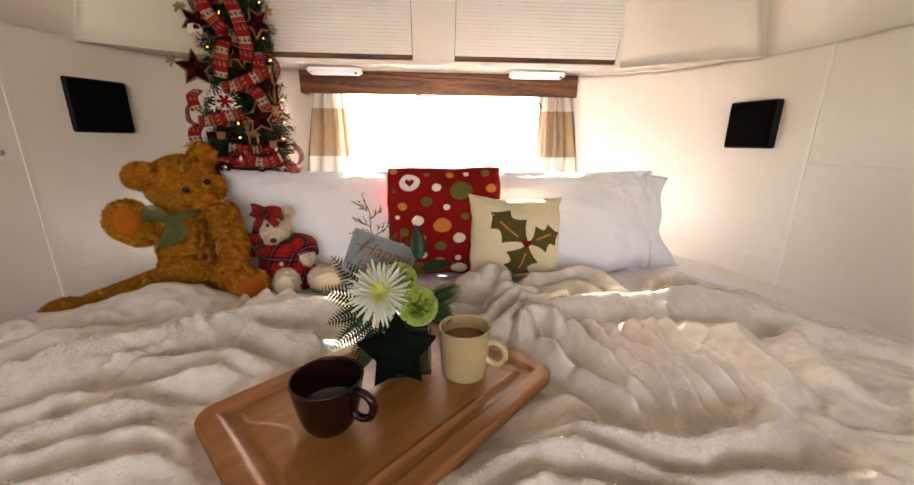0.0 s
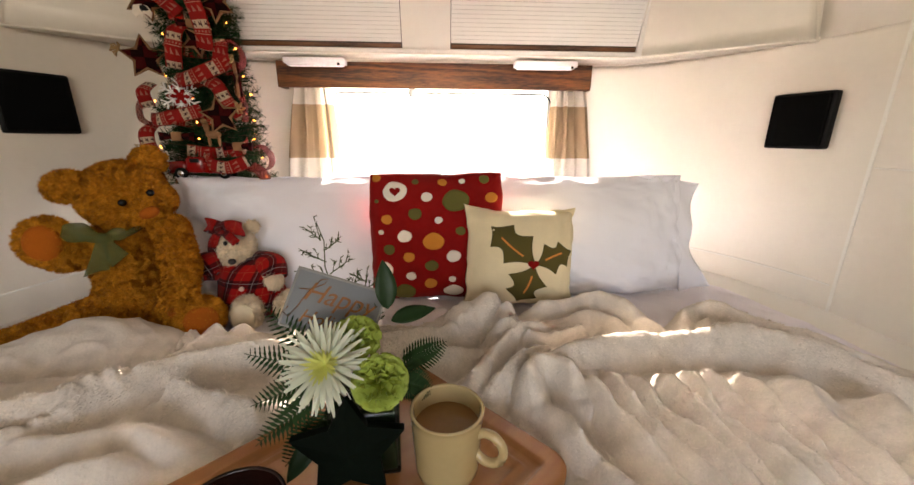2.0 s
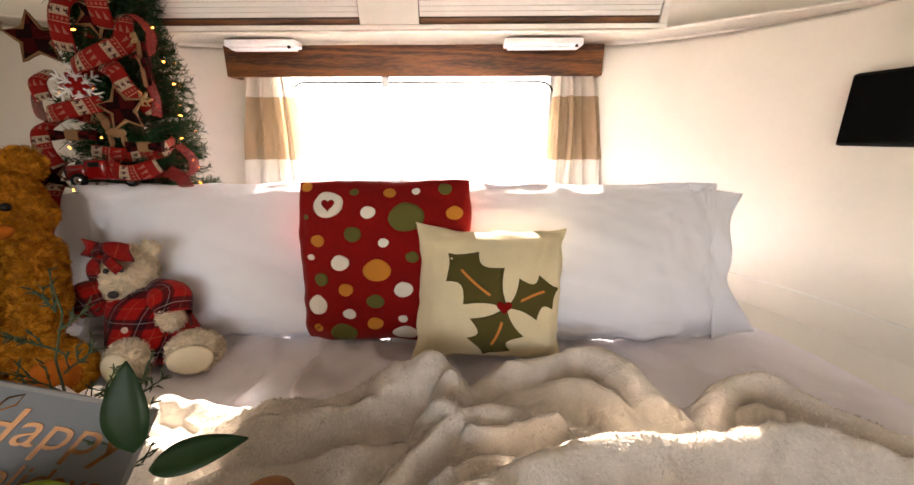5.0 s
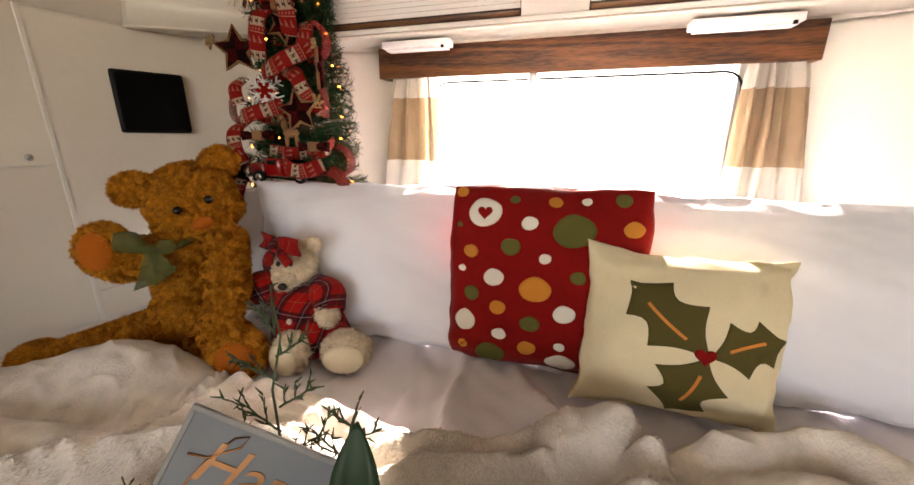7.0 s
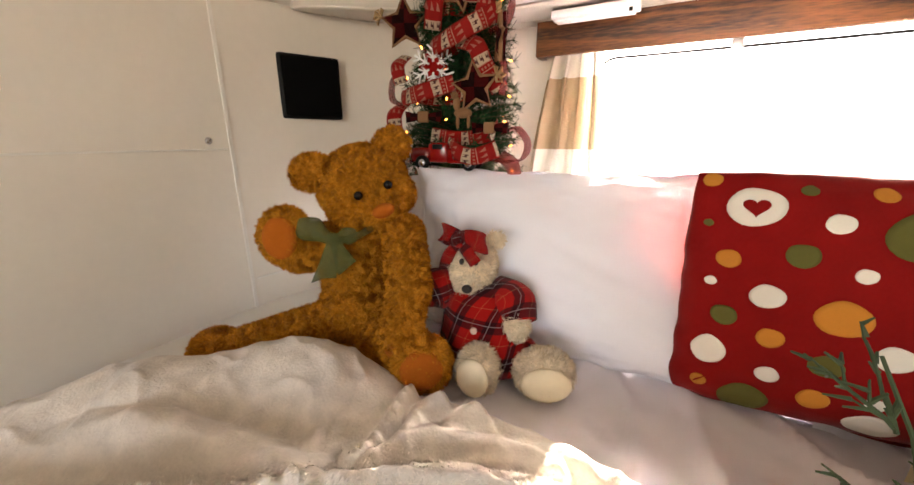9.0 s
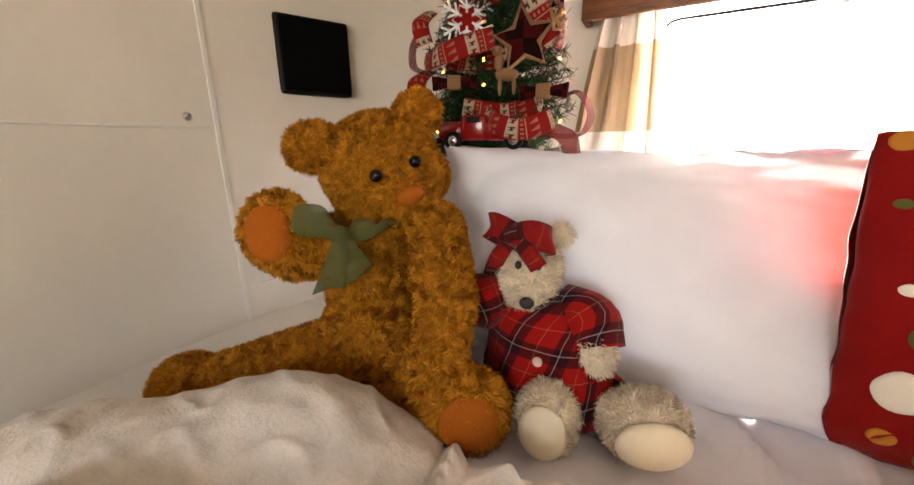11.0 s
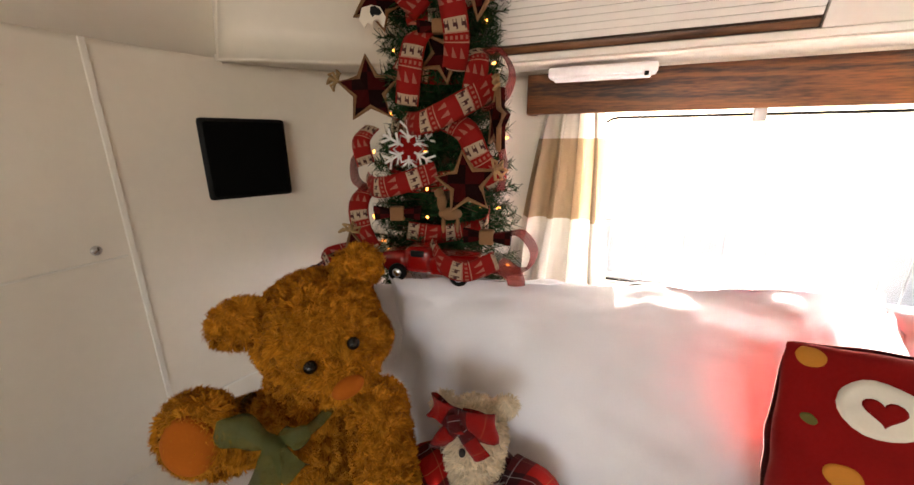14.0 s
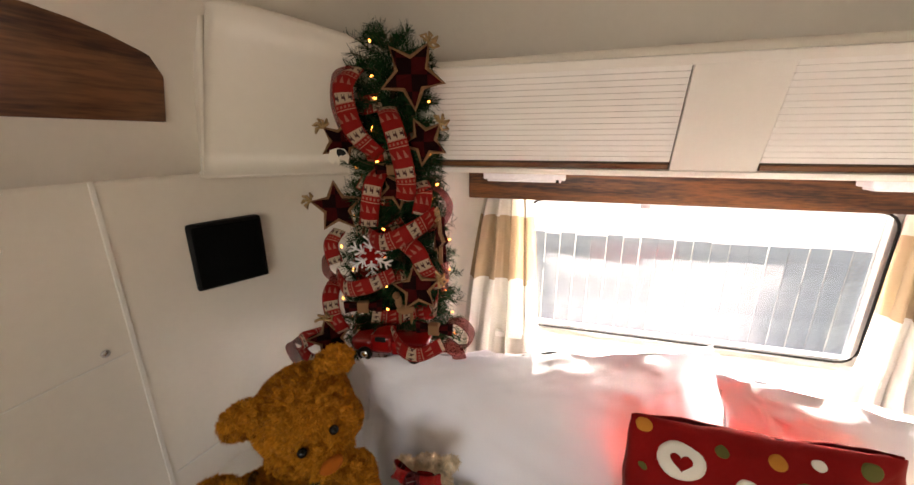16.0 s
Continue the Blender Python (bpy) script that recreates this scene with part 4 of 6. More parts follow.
def pile(name, weight, count, length, width, stand, label):
    """Short fibres that lie along the cloth, thick where the weight is high."""
    w_ = (weight / weight.sum()).ravel()
    pick = rb.choice(len(w_), count, p=w_)
    ii, jj = pick // NY, pick % NY
    step = du[ii, jj] * rb.uniform(-0.5, 0.5, (count, 1)) + dv[ii, jj] * rb.uniform(-0.5, 0.5, (count, 1))
    p, nn = g3[ii, jj] + step, nrm[ii, jj]
    lie = np.stack([nap_x[ii // 4, jj // 4] * 2, nap_y[ii // 4, jj // 4] * 2 - 0.5, np.zeros(count)], -1) + rb.normal(size=(count, 3)) * 0.45
    lie -= nn * (lie * nn).sum(1)[:, None]
    lie /= np.linalg.norm(lie, axis=1)[:, None] + 1e-9
    way = lie + nn * stand * rb.uniform(0.4, 1.5, (count, 1))
    way /= np.linalg.norm(way, axis=1)[:, None]
    sd = np.cross(way, nn)
    sd /= np.linalg.norm(sd, axis=1)[:, None] + 1e-9
    ln = length * rb.uniform(0.5, 1.3, (count, 1))
    wd = width * rb.uniform(0.6, 1.4, (count, 1))
    v = np.stack([p - sd * wd, p + sd * wd, p + way * ln + sd * wd * 0.35, p + way * ln - sd * wd * 0.35], 1).reshape(-1, 3)
    tagged(obj(name, mesh(name, v, np.arange(count * 4).reshape(-1, 4), M_SHERPA, False), blanket, label), kind="stuff")


seen = cell * (gy > 0.30) * (gy < edge_y[:, None] - 0.004) * (inside < 0.9)
pile("nap", seen * (0.06 + 0.94 * np.clip((gx + 0.25) * 4, 0, 1)), 60000, 0.0036, 0.0005, 0.25, "short brushed nap")
pile("sherpa_edging", seen * shag ** 1.5 * np.clip(n2 * 1.6 + 0.7, 0.1, 1), 42000, 0.0048, 0.0008, 0.55, "curly sherpa fleece")


# ---- pillows and cushions ----
def cushion_front(w, h, t, ear=0.06, pinch=0.05, wrinkle=0.004, seed=0.0, p=2.6):
    """A function from (u, v) in -1..1 and a side to a place on a stuffed cushion, lying in xz, front towards -y."""
    def at(u, v, side=-1):
        k = (1 - abs(u) ** p) * (1 - abs(v) ** p)
        puff = max(k, 0.0) ** 0.55
        sx = 1 - pinch * (1 - v * v) * abs(u) ** 3 + ear * (abs(u) * abs(v)) ** 6
        sz = 1 - pinch * (1 - u * u) * abs(v) ** 3 + ear * (abs(u) * abs(v)) ** 6
        wob = 0.0030 * noise.noise(Vector((u * 4.5 + seed, v * 4.5, seed)))
        x, z = u * sx * w / 2 + wob * abs(u) ** 8 * 2, v * sz * h / 2 + wob * abs(v) ** 8 * 2
        rad = abs(u) ** 4 + abs(v) ** 4
        wr = wrinkle * (fbm(x * 9, z * 9, seed) * (0.35 + rad) + 1.2 * fbm(x * 26 * (1 if abs(u) > abs(v) else 0.3), z * 26 * (0.3 if abs(u) > abs(v) else 1), seed + 5) * min(rad, 0.8) * min(1.0, k * 4))
        if wrinkle > 0.02:
            wr = wr * 0.6 + (0.008 * fbm((x * 0.35 + z * 0.94) * 16, (z * 0.35 - x * 0.94) * 3, seed + 2) + 0.006 * fbm((x * 0.94 + z * 0.35) * 34, (z * 0.94 - x * 0.35) * 5, seed + 9) * max(0.0, -u * (1 if seed < 5 else -1))) * min(1.0, k * 3)
        y = side * (puff * t / 2) + wr * (1 if side < 0 else -1)
        return Vector((x, y, z))
    return at


def cushion_mesh(name, at, material, n=56):
    v, f = [], []
    us = [math.sin(math.pi / 2 * (2 * i / (n - 1) - 1)) for i in range(n)]
    for side in (-1, 1):
        v += [at(u, w, side) for u in us for w in us]
    f = [q[::-1] for q in grid_faces(n, n)] + grid_faces(n, n, n * n)
    f = [q[::-1] for q in f]
    bm = bmesh.new()
    me = mesh(name, v, f, material)
    bm.from_mesh(me)
    bmesh.ops.remove_doubles(bm, verts=bm.verts, dist=0.0012)
    bmesh.ops.recalc_face_normals(bm, faces=bm.faces)
    bm.to_mesh(me)
    bm.free()
    me.polygons.foreach_set("use_smooth", [True] * len(me.polygons))
    return me


def patch(name, at, outline_uv, material, parent, lift=0.0022, rings=5, label=""):
    """A flat felt shape that follows the front of a cushion; its outline is seen whole from its middle."""
    cx = sum(p[0] for p in outline_uv) / len(outline_uv)
    cy = sum(p[1] for p in outline_uv) / len(outline_uv)
    n, v = len(outline_uv), []
    lim = 0.985

    def put(u, w):
        q = at(max(-lim, min(lim, u)), max(-lim, min(lim, w)))
        return q + Vector((0, -lift, 0))
    v.append(put(cx, cy))
    for r in range(1, rings + 1):
        v += [put(cx + (u - cx) * r / rings, cy + (w - cy) * r / rings) for u, w in outline_uv]
    f = [(0, 1 + (k + 1) % n, 1 + k) for k in range(n)]
    for r in range(rings - 1):
        a, b = 1 + r * n, 1 + (r + 1) * n
        f += [(a + k, a + (k + 1) % n, b + (k + 1) % n, b + k) for k in range(n)]
    # rim that closes the felt down to the cloth
    o = len(v)
    v += [put(u, w) + Vector((0, lift + 0.002, 0)) for u, w in outline_uv]
    a = 1 + (rings - 1) * n
    f += [(a + k, a + (k + 1) % n, o + (k + 1) % n, o + k) for k in range(n)]
    return obj(name, mesh(name, v, f, material), parent, label)


def blob(u, w, ru, rw, seed=0, n=22):
    return [(u + ru * (1 + 0.05 * math.sin(2 * a + seed)) * math.cos(a), w + rw * (1 + 0.05 * math.cos(3 * a + seed)) * math.sin(a)) for a in (2 * math.pi * k / n for k in range(n))]


def heart(u, w, r, n=26):
    pts = []
    for k in range(n):
        a = 2 * math.pi * k / n
        pts.append((u + r * (16 * math.sin(a) ** 3) / 17, w + r * (13 * math.cos(a) - 5 * math.cos(2 * a) - 2 * math.cos(3 * a) - math.cos(4 * a)) / 17))
    return pts


# large white pillows
def slumped(at, w, h, back_l, back_r):
    """The same stuffed form with its top pushed back, more at one end than at the other."""
    def lean_at(u, v, side=-1):
        p = at(u, v, side)
        e = min(max(p.x / w + 0.5, 0.0), 1.0)
        up = max(0.0, p.z / h + 0.5)
        return p + Vector((0, (back_l + (back_r - back_l) * e) * up ** 1.15, 0))
    return lean_at


for x, y, z, w, h, back_l, back_r, tilt, seed in ((-0.345, 1.405, 0.870, 0.79, 0.352, 0.09, 0.34, 0.5, 1.0), (0.400, 1.400, 0.872, 0.765, 0.356, 0.23, 0.11, -0.5, 8.0)):
    at = slumped(cushion_front(w, h, 0.145, 0.02, 0.035, 0.030, seed, 2.5), w, h, back_l, back_r)
    pl = thing("pillow", "large white cotton bed pillow standing against the window", "pillow", group="bed pillows", m=pose(x, y, z, 0, tilt, 0))
    obj("case", cushion_mesh("case", at, M_PILLOW, 100), pl)
    s = -1 if x < 0 else 1
    # open flap of the case beyond the filling, flaring at both corners
    v, nn = [], 30
    for i in range(nn):
        a = i / (nn - 1)
        out = (0.030 + 0.055 * max(0.0, a * 2 - 1) ** 2 + 0.085 * max(0.0, 1 - a * 2.2) ** 1.5) if s > 0 else 0.055 + 0.03 * a
        for j in range(12):
            b = j / 11
            zz = (a * 2 - 1) * (h / 2 - 0.012) * (1 - 0.05 * b)
            v.append((s * (w / 2 - 0.03 + (out + 0.01) * b), 0.020 * math.sin(5 * a + seed) * b + 0.010 * math.sin(14 * a + 3 * b) * b - 0.012 * (1 - b) + (back_l if s < 0 else back_r) * a ** 1.15, zz - 0.006 * b))
    fl = obj("flap", mesh("flap", v, grid_faces(nn, 12), M_PILLOW), pl)
    sol = fl.modifiers.new("cloth", "SOLIDIFY")
    sol.thickness = 0.003

# red dotted cushion
RW, RH = 0.388, 0.368
at = cushion_front(RW, RH, 0.105, -0.035, 0.025, 0.008, 3.3)
red = thing("dotted_cushion", "red square cushion with white orange and green felt dots", "cushion", m=pose(0.008, 1.404, 0.889, -9.5, -1, 0))
obj("cover", cushion_mesh("cover", at, M_RED_CLOTH, 60), red)
DOTS = [("w", 135, 130, 48), ("o", 50, 68, 20), ("g", 225, 88, 13), ("o", 345, 92, 18), ("w", 440, 88, 13), ("g", 550, 82, 22), ("w", 272, 157, 22), ("g", 405, 175, 52), ("o", 582, 165, 25), ("g", 48, 172, 9),
        ("o", 92, 250, 22), ("g", 218, 228, 27), ("w", 318, 257, 16), ("w", 168, 323, 28), ("o", 295, 348, 40), ("w", 62, 305, 11), ("g", 420, 305, 20)]
DOTS += [("g", 102, 380, 24), ("o", 193, 413, 23), ("w", 395, 413, 28), ("w", 92, 470, 30), ("g", 295, 453, 26), ("w", 208, 498, 20), ("w", 398, 518, 15), ("o", 92, 555, 16), ("o", 297, 535, 25), ("g", 185, 575, 42), ("w", 410, 575, 30), ("o", 520, 330, 30), ("w", 560, 420, 22)]
for k, (c, px, py, r) in enumerate(DOTS):
    u, w = (px - 318) / (267 if px < 318 else 295), 1.077 * (340 - py) / 305 - 0.03
    u = (u + 0.03 * (py - 130) / 300) * 0.884 + 0.015 - 0.00043 * max(0, py - 323)
    tall = 1.25 if (c, px) == ("w", 92) else 1.0
    wide = 1.3 if c == "w" and px == 410 else 1.0
    d = patch("dot", at, blob(u, w, r / 272 * wide, r / 310 * tall, k), {"w": M_DOT_WHITE, "o": M_DOT_ORANGE, "g": M_DOT_GREEN}[c], red)
    if k == 0:
        patch("heart", at, heart(u, w, 0.085), M_RED_CLOTH, red, 0.0040, label="small red felt heart")

# cream holly cushion
HW, HH = 0.296, 0.268
hat = cushion_front(HW, HH, 0.112, 0.06, 0.045, 0.014, 6.1)
hol = thing("holly_cushion", "cream cushion with olive felt holly leaves and red berry", "cushion", m=pose(0.233, 1.327, 0.846, -16, 1.5, -1))
obj("cover", cushion_mesh("cover", hat, M_CREAM_CLOTH, 60), hol)


def holly(tip, root, width, seed):
    """A holly leaf between its root and tip with spiny scalloped sides."""
    a, b = Vector(root), Vector(tip)
    d = b - a
    q = Vector((-d.y, d.x)).normalized() * width
    spine = [(0.0, 0.10), (0.36, 1.12), (0.74, 0.92), (1.0, 0.0)]
    ts, ws = [], []
    for (t0, w0), (t1, w1) in zip(spine, spine[1:]):
        for k in range(6):
            s = k / 6
            bow = math.sin(math.pi * s)
            ts.append(t0 + (t1 - t0) * s + 0.02 * bow)
            ws.append(max(0.08, w0 + (w1 - w0) * s - (0.42 if t0 > 0 else 0.10) * bow * (1 if t0 < 0.7 else 0.45)))
    ts.append(1.0)
    ws.append(0.0)
    one = [a + d * t + q * w for t, w in zip(ts, ws)]
    two = [a + d * t - q * w for t, w in zip(ts[:-1], ws[:-1])]
    return [(p.x, p.y) for p in one + two[::-1]]


for tip, root, wd in (((-0.57, 0.62), (0.19, -0.10), 0.34), ((0.93, 0.16), (0.27, -0.12), 0.30), ((-0.06, -0.92), (0.20, -0.18), 0.34)):
    leaf_ob = patch("holly_leaf", hat, holly(tip, root, wd, 0), M_HOLLY, hol, 0.0016, 6)
    a, b = Vector(root), Vector(tip)
    mid = [a.lerp(b, t) + Vector((-(b - a).y, (b - a).x)) * (0.05 * math.sin(t * 3.1)) for t in np.linspace(0.22, 0.72, 9)]
    d = (b - a).normalized()
    sidev = Vector((-d.y, d.x)) * 0.018
    v = [hat(*(p + sidev * s), -1) + Vector((0, -0.0034, 0)) for p in mid for s in (-1, 1)]
    obj("vein", mesh("vein", v, grid_faces(9, 2), M_VEIN), leaf_ob, "orange stitched vein")
patch("berry", hat, heart(0.19, -0.13, 0.11), M_RED_CLOTH, hol, 0.0042, label="red felt berry")

# ---- tray ----
tray = thing("serving_tray", "maple serving tray with a carved groove lying on the blanket", "tray", m=pose(TRAY_AT.x, TRAY_AT.y, TRAY_Z, 0, 0, TRAY_ANG))
nu, nv = 150, 110
v = []
for i in range(nu):
    for j in range(nv):
        u, w = (2 * i / (nu - 1) - 1) * TRAY_L / 2, (2 * j / (nv - 1) - 1) * TRAY_W / 2
        r = 0.035
        cx, cy = TRAY_L / 2 - r, TRAY_W / 2 - r
        dx, dy = abs(u) - cx, abs(w) - cy
        if dx > 0 and dy > 0:
            k = max(dx, dy) / math.hypot(dx, dy)
            u, w = math.copysign(cx + dx * k, u), math.copysign(cy + dy * k, w)
            dx, dy = abs(u) - cx, abs(w) - cy
            e = r - math.hypot(dx, dy)
        else:
            e = min(TRAY_L / 2 - abs(u), TRAY_W / 2 - abs(w))
        z = 0.0
        z -= 0.004 * max(0.0, 1 - e / 0.006) ** 2
        groove = smooth01((e - 0.028) / 0.006) * (1 - smooth01((e - 0.046) / 0.006))
        wave = -0.175 + 0.020 * math.sin(w * 38 + 0.5)
        well = smooth01((u - wave) / 0.008) * smooth01((e - 0.052) / 0.006) * (1 - smooth01((u - 0.175) / 0.008))
        left_scoop = math.exp(-(((u + 0.195) / 0.018) ** 2)) * smooth01((e - 0.034) / 0.01) * 0.5
        z -= 0.0075 * groove + 0.0035 * well + 0.006 * left_scoop * (1 - groove)
        v.append((u, w, z))
f = grid_faces(nu, nv)
rim_i = [i * nv for i in range(nu)] + [(nu - 1) * nv + j for j in range(1, nv)] + [i * nv + nv - 1 for i in range(nu - 2, -1, -1)] + [j for j in range(nv - 2, 0, -1)]
o = len(v)
for z in (-0.016, -0.020):
    s = 1.0 if z > -0.018 else 0.985
    v += [(v[k][0] * s, v[k][1] * s, z) for k in rim_i]
nr = len(rim_i)
for k in range(nr):
    f.append((rim_i[k], o + k, o + (k + 1) % nr, rim_i[(k + 1) % nr]))
    f.append((o + k, o + nr + k, o + nr + (k + 1) % nr, o + (k + 1) % nr))
f.append(tuple(o + nr + k for k in range(nr))[::-1])
obj("board", mesh("board", v, f, M_MAPLE), tray)


# ---- mugs ----
def mug(label, at, r_top, r_bot, hgt, material, drink, level, handle_dir, ring, big):
    t = 0.0035
    prof = [(0.0, 0.004), (r_bot * 0.75, 0.004), (r_bot * 0.85, 0.0), (r_bot * 0.93, 0.001)]
    for k in range(11):
        s = k / 10
        rr = r_bot + (r_top - r_bot) * (s ** 0.55 if big else s ** 0.9)
        prof.append((rr, 0.004 + (hgt - 0.007) * s))
    prof += [(r_top + 0.0008, hgt - 0.002), (r_top - t * 0.4, hgt), (r_top - t, hgt - 0.002)]
    for k in range(10, -1, -1):
        s = k / 10
        rr = r_bot + (r_top - r_bot) * (s ** 0.55 if big else s ** 0.9) - t
        prof.append((rr, 0.009 + (hgt - 0.012) * s))
    prof.append((0.0, 0.009))
    m = thing("mug", label, "mug", group="mugs on the tray", m=pose(*at, 0, 0, handle_dir))
    v, f = lathe(prof, 48)
    obj("cup", mesh("cup", v, f, material), m)
    rr = r_bot + (r_top - r_bot) * (level ** 0.55 if big else level ** 0.9) - t
    v = [(0, 0, hgt * level)] + [(rr * math.cos(2 * math.pi * k / 40), rr * math.sin(2 * math.pi * k / 40), hgt * level) for k in range(40)]
    obj("drink", mesh("drink", v, [(0, 1 + k, 1 + (k + 1) % 40) for k in range(40)], drink), m)
    x0 = (r_bot + r_top) / 2 - 0.004
    pts = [(x0 + ring * 0.85 + ring * 1.0 * math.cos(a), 0, hgt * 0.56 + ring * 1.08 * math.sin(a)) for a in np.linspace(radians(152), radians(-152), 22)]
    v, f = tube(pts, 0.0058, 10)
    obj("handle", mesh("handle", v, f, material), m)


mug("cream glazed mug of tea with ring handle on the tray", (0.018, 0.742, 0.7545), 0.045, 0.040, 0.092, M_MUG_CREAM, M_TEA, 0.72, -28, 0.019, False)
mug("dark brown glazed cup of coffee on the tray", (-0.186, 0.628, 0.7545), 0.050, 0.032, 0.080, M_MUG_BROWN, M_COFFEE, 0.66, -22, 0.019, True)


# ---- plush bears ----
class Plush:
    """Soft limbs and balls gathered into one mesh, with combed pile on chosen ones."""

    def __init__(self, seed):
        self.p, self.shapes, self.rnd = Pile(), [], np.random.RandomState(seed)

    def ball(self, c, r, rot=None, idx=0, fur=True, n=20, hide=True):
        c, r = np.array(c, float), np.array(r if hasattr(r, "__len__") else (r,) * 3, float)
        m = np.array(rot if rot is not None else Matrix.Identity(3))
        v = []
        for i in range(2 * n):
            a = math.pi * i / n
            for j in range(n + 1):
                b = math.pi * j / n
                q = np.array((math.sin(b) * math.cos(a), math.sin(b) * math.sin(a), math.cos(b))) * r
                v.append(c + m @ q)
        self.p.add(v, grid_faces(2 * n, n + 1, wrap_u=True), idx)
        if hide:
            self.shapes.append((c, r, m, fur))
        return self

    def limb(self, a, b, ra, rb, n=5, **kw):
        """Overlapping balls between two joints."""
        a, b = np.array(a, float), np.array(b, float)
        k = max(n, 3)
        for i in range(k):
            s = i / (k - 1)
            d = np.linalg.norm(b - a) / k
            r = ra + (rb - ra) * s
            z = Vector(b - a).to_track_quat("Z", "Y").to_matrix()
            self.ball(a + (b - a) * s, (r, r, max(r, d)), z, n=12, **kw)
        return self

    def fur(self, per_m2, length, width, idx, comb=(0, 0, -0.5), curl=0.5):
        rnd = self.rnd
        vs, fs = [], []
        for s, (c, r, m, furry) in enumerate(self.shapes):
            if not furry:
                continue
            area = 4 * math.pi * (((r[0] * r[1]) ** 1.6 + (r[0] * r[2]) ** 1.6 + (r[1] * r[2]) ** 1.6) / 3) ** (1 / 1.6)
            n = int(area * per_m2)
            d = rnd.normal(size=(n, 3))
            d /= np.linalg.norm(d, axis=1)[:, None]
            p = c + (d * r) @ m.T
            nn = (d / r) @ m.T
            nn /= np.linalg.norm(nn, axis=1)[:, None]
            keep = np.ones(n, bool)
            for t, (c2, r2, m2, _) in enumerate(self.shapes):
                if t != s:
                    q = ((p - c2) @ m2) / r2
                    keep &= (q * q).sum(1) > 0.97
            p, nn = p[keep], nn[keep]
            k = len(p)
            tang = np.cross(nn, rnd.normal(size=(k, 3)))
            tang /= np.linalg.norm(tang, axis=1)[:, None] + 1e-9
            lock = np.array([tuple(noise.noise_vector(Vector(q) * 85.0)) for q in p]).reshape(-1, 3)
            lie = lock + np.array(comb) * 0.6 + tang * rnd.uniform(0.0, 0.35, (k, 1))
            lie -= nn * (lie * nn).sum(1)[:, None]
            lie /= np.linalg.norm(lie, axis=1)[:, None] + 1e-9
            side = np.cross(lie, nn) * 0.9 + nn * rnd.uniform(-0.3, 0.3, (k, 1))
            ln = length * rnd.uniform(0.6, 1.25, (k, 1))
            w = width * rnd.uniform(0.6, 1.3, (k, 1))
            base = p - nn * 0.001
            rise = rnd.uniform(0.45, 1.0, (k, 1)) * (1.25 - 0.3 * curl)
            q2 = base + nn * ln * rise * 0.75 + lie * ln * 0.25
            q3 = base + nn * ln * rise + lie * ln * 0.65
            blk = np.stack([base - side * w, base + side * w, q2 - side * w, q2 + side * w, q3], 1)
            o = sum(len(x) for x in vs)
            vs.append(blk.reshape(-1, 3))
            b = o + 5 * np.arange(k)[:, None]
            fs.append((b, k))
        v = np.concatenate(vs)
        o = len(self.p.v)
        self.p.v += [tuple(x) for x in v]
        self.p.uv += [(0, 0)] * len(v)
        for b, k in fs:
            for x in b[:, 0] + o:
                self.p.f += [(x, x + 1, x + 3, x + 2), (x + 2, x + 3, x + 4)]
                self.p.i += [idx, idx]
        return self


def frame3(fwd, up=(0, 0, 1)):
    """A turn whose local -y looks along fwd and local z is up."""
    f, u = Vector(fwd).normalized(), Vector(up)
    x = (-f).cross(u).normalized()
    x = f.cross(u).normalized()
    z = x.cross(f).normalized()
    return Matrix((x, -f, z)).transposed()


# golden bear: waving, seated against the wall side of the pillow
hf, hu = (0.80, -0.58, -0.12), (-0.18, -0.23, 0.95)
HR = frame3(hf, hu)
hc = Vector((-0.7735, 1.3245, 1.0245))


def hp(x, y, z):
    return hc + HR @ Vector((x, y, z))


g = Plush(4)
g.ball(hc, (0.089, 0.088, 0.078), HR)
g.ball(hp(0.0, -0.068, -0.032), (0.052, 0.058, 0.042), HR).ball(hp(0.0, -0.048, -0.052), (0.056, 0.052, 0.042), HR)
g.ball(hp(-0.045, -0.045, -0.025), (0.042, 0.04, 0.042), HR).ball(hp(0.045, -0.045, -0.025), (0.042, 0.04, 0.042), HR)
for s in (-1, 1):
    g.ball(hp(s * 0.084, 0.005, 0.056), (0.038, 0.018, 0.034), HR)
g.ball((-0.752, 1.285, 0.925), 0.052)
g.ball((-0.766, 1.278, 0.845), (0.066, 0.068, 0.098)).ball((-0.756, 1.262, 0.775), (0.074, 0.076, 0.076))
# arm resting down
g.limb((-0.652, 1.290, 0.940), (-0.606, 1.236, 0.862), 0.037, 0.036, 7).limb((-0.606, 1.236, 0.862), (-0.592, 1.186, 0.792), 0.035, 0.030, 7)
# raised arm and paw
g.limb((-0.785, 1.245, 0.915), (-0.822, 1.190, 0.915), 0.042, 0.040).ball((-0.826, 1.168, 0.945), (0.046, 0.030, 0.052), frame3((0.45, -0.85, 0.1)))
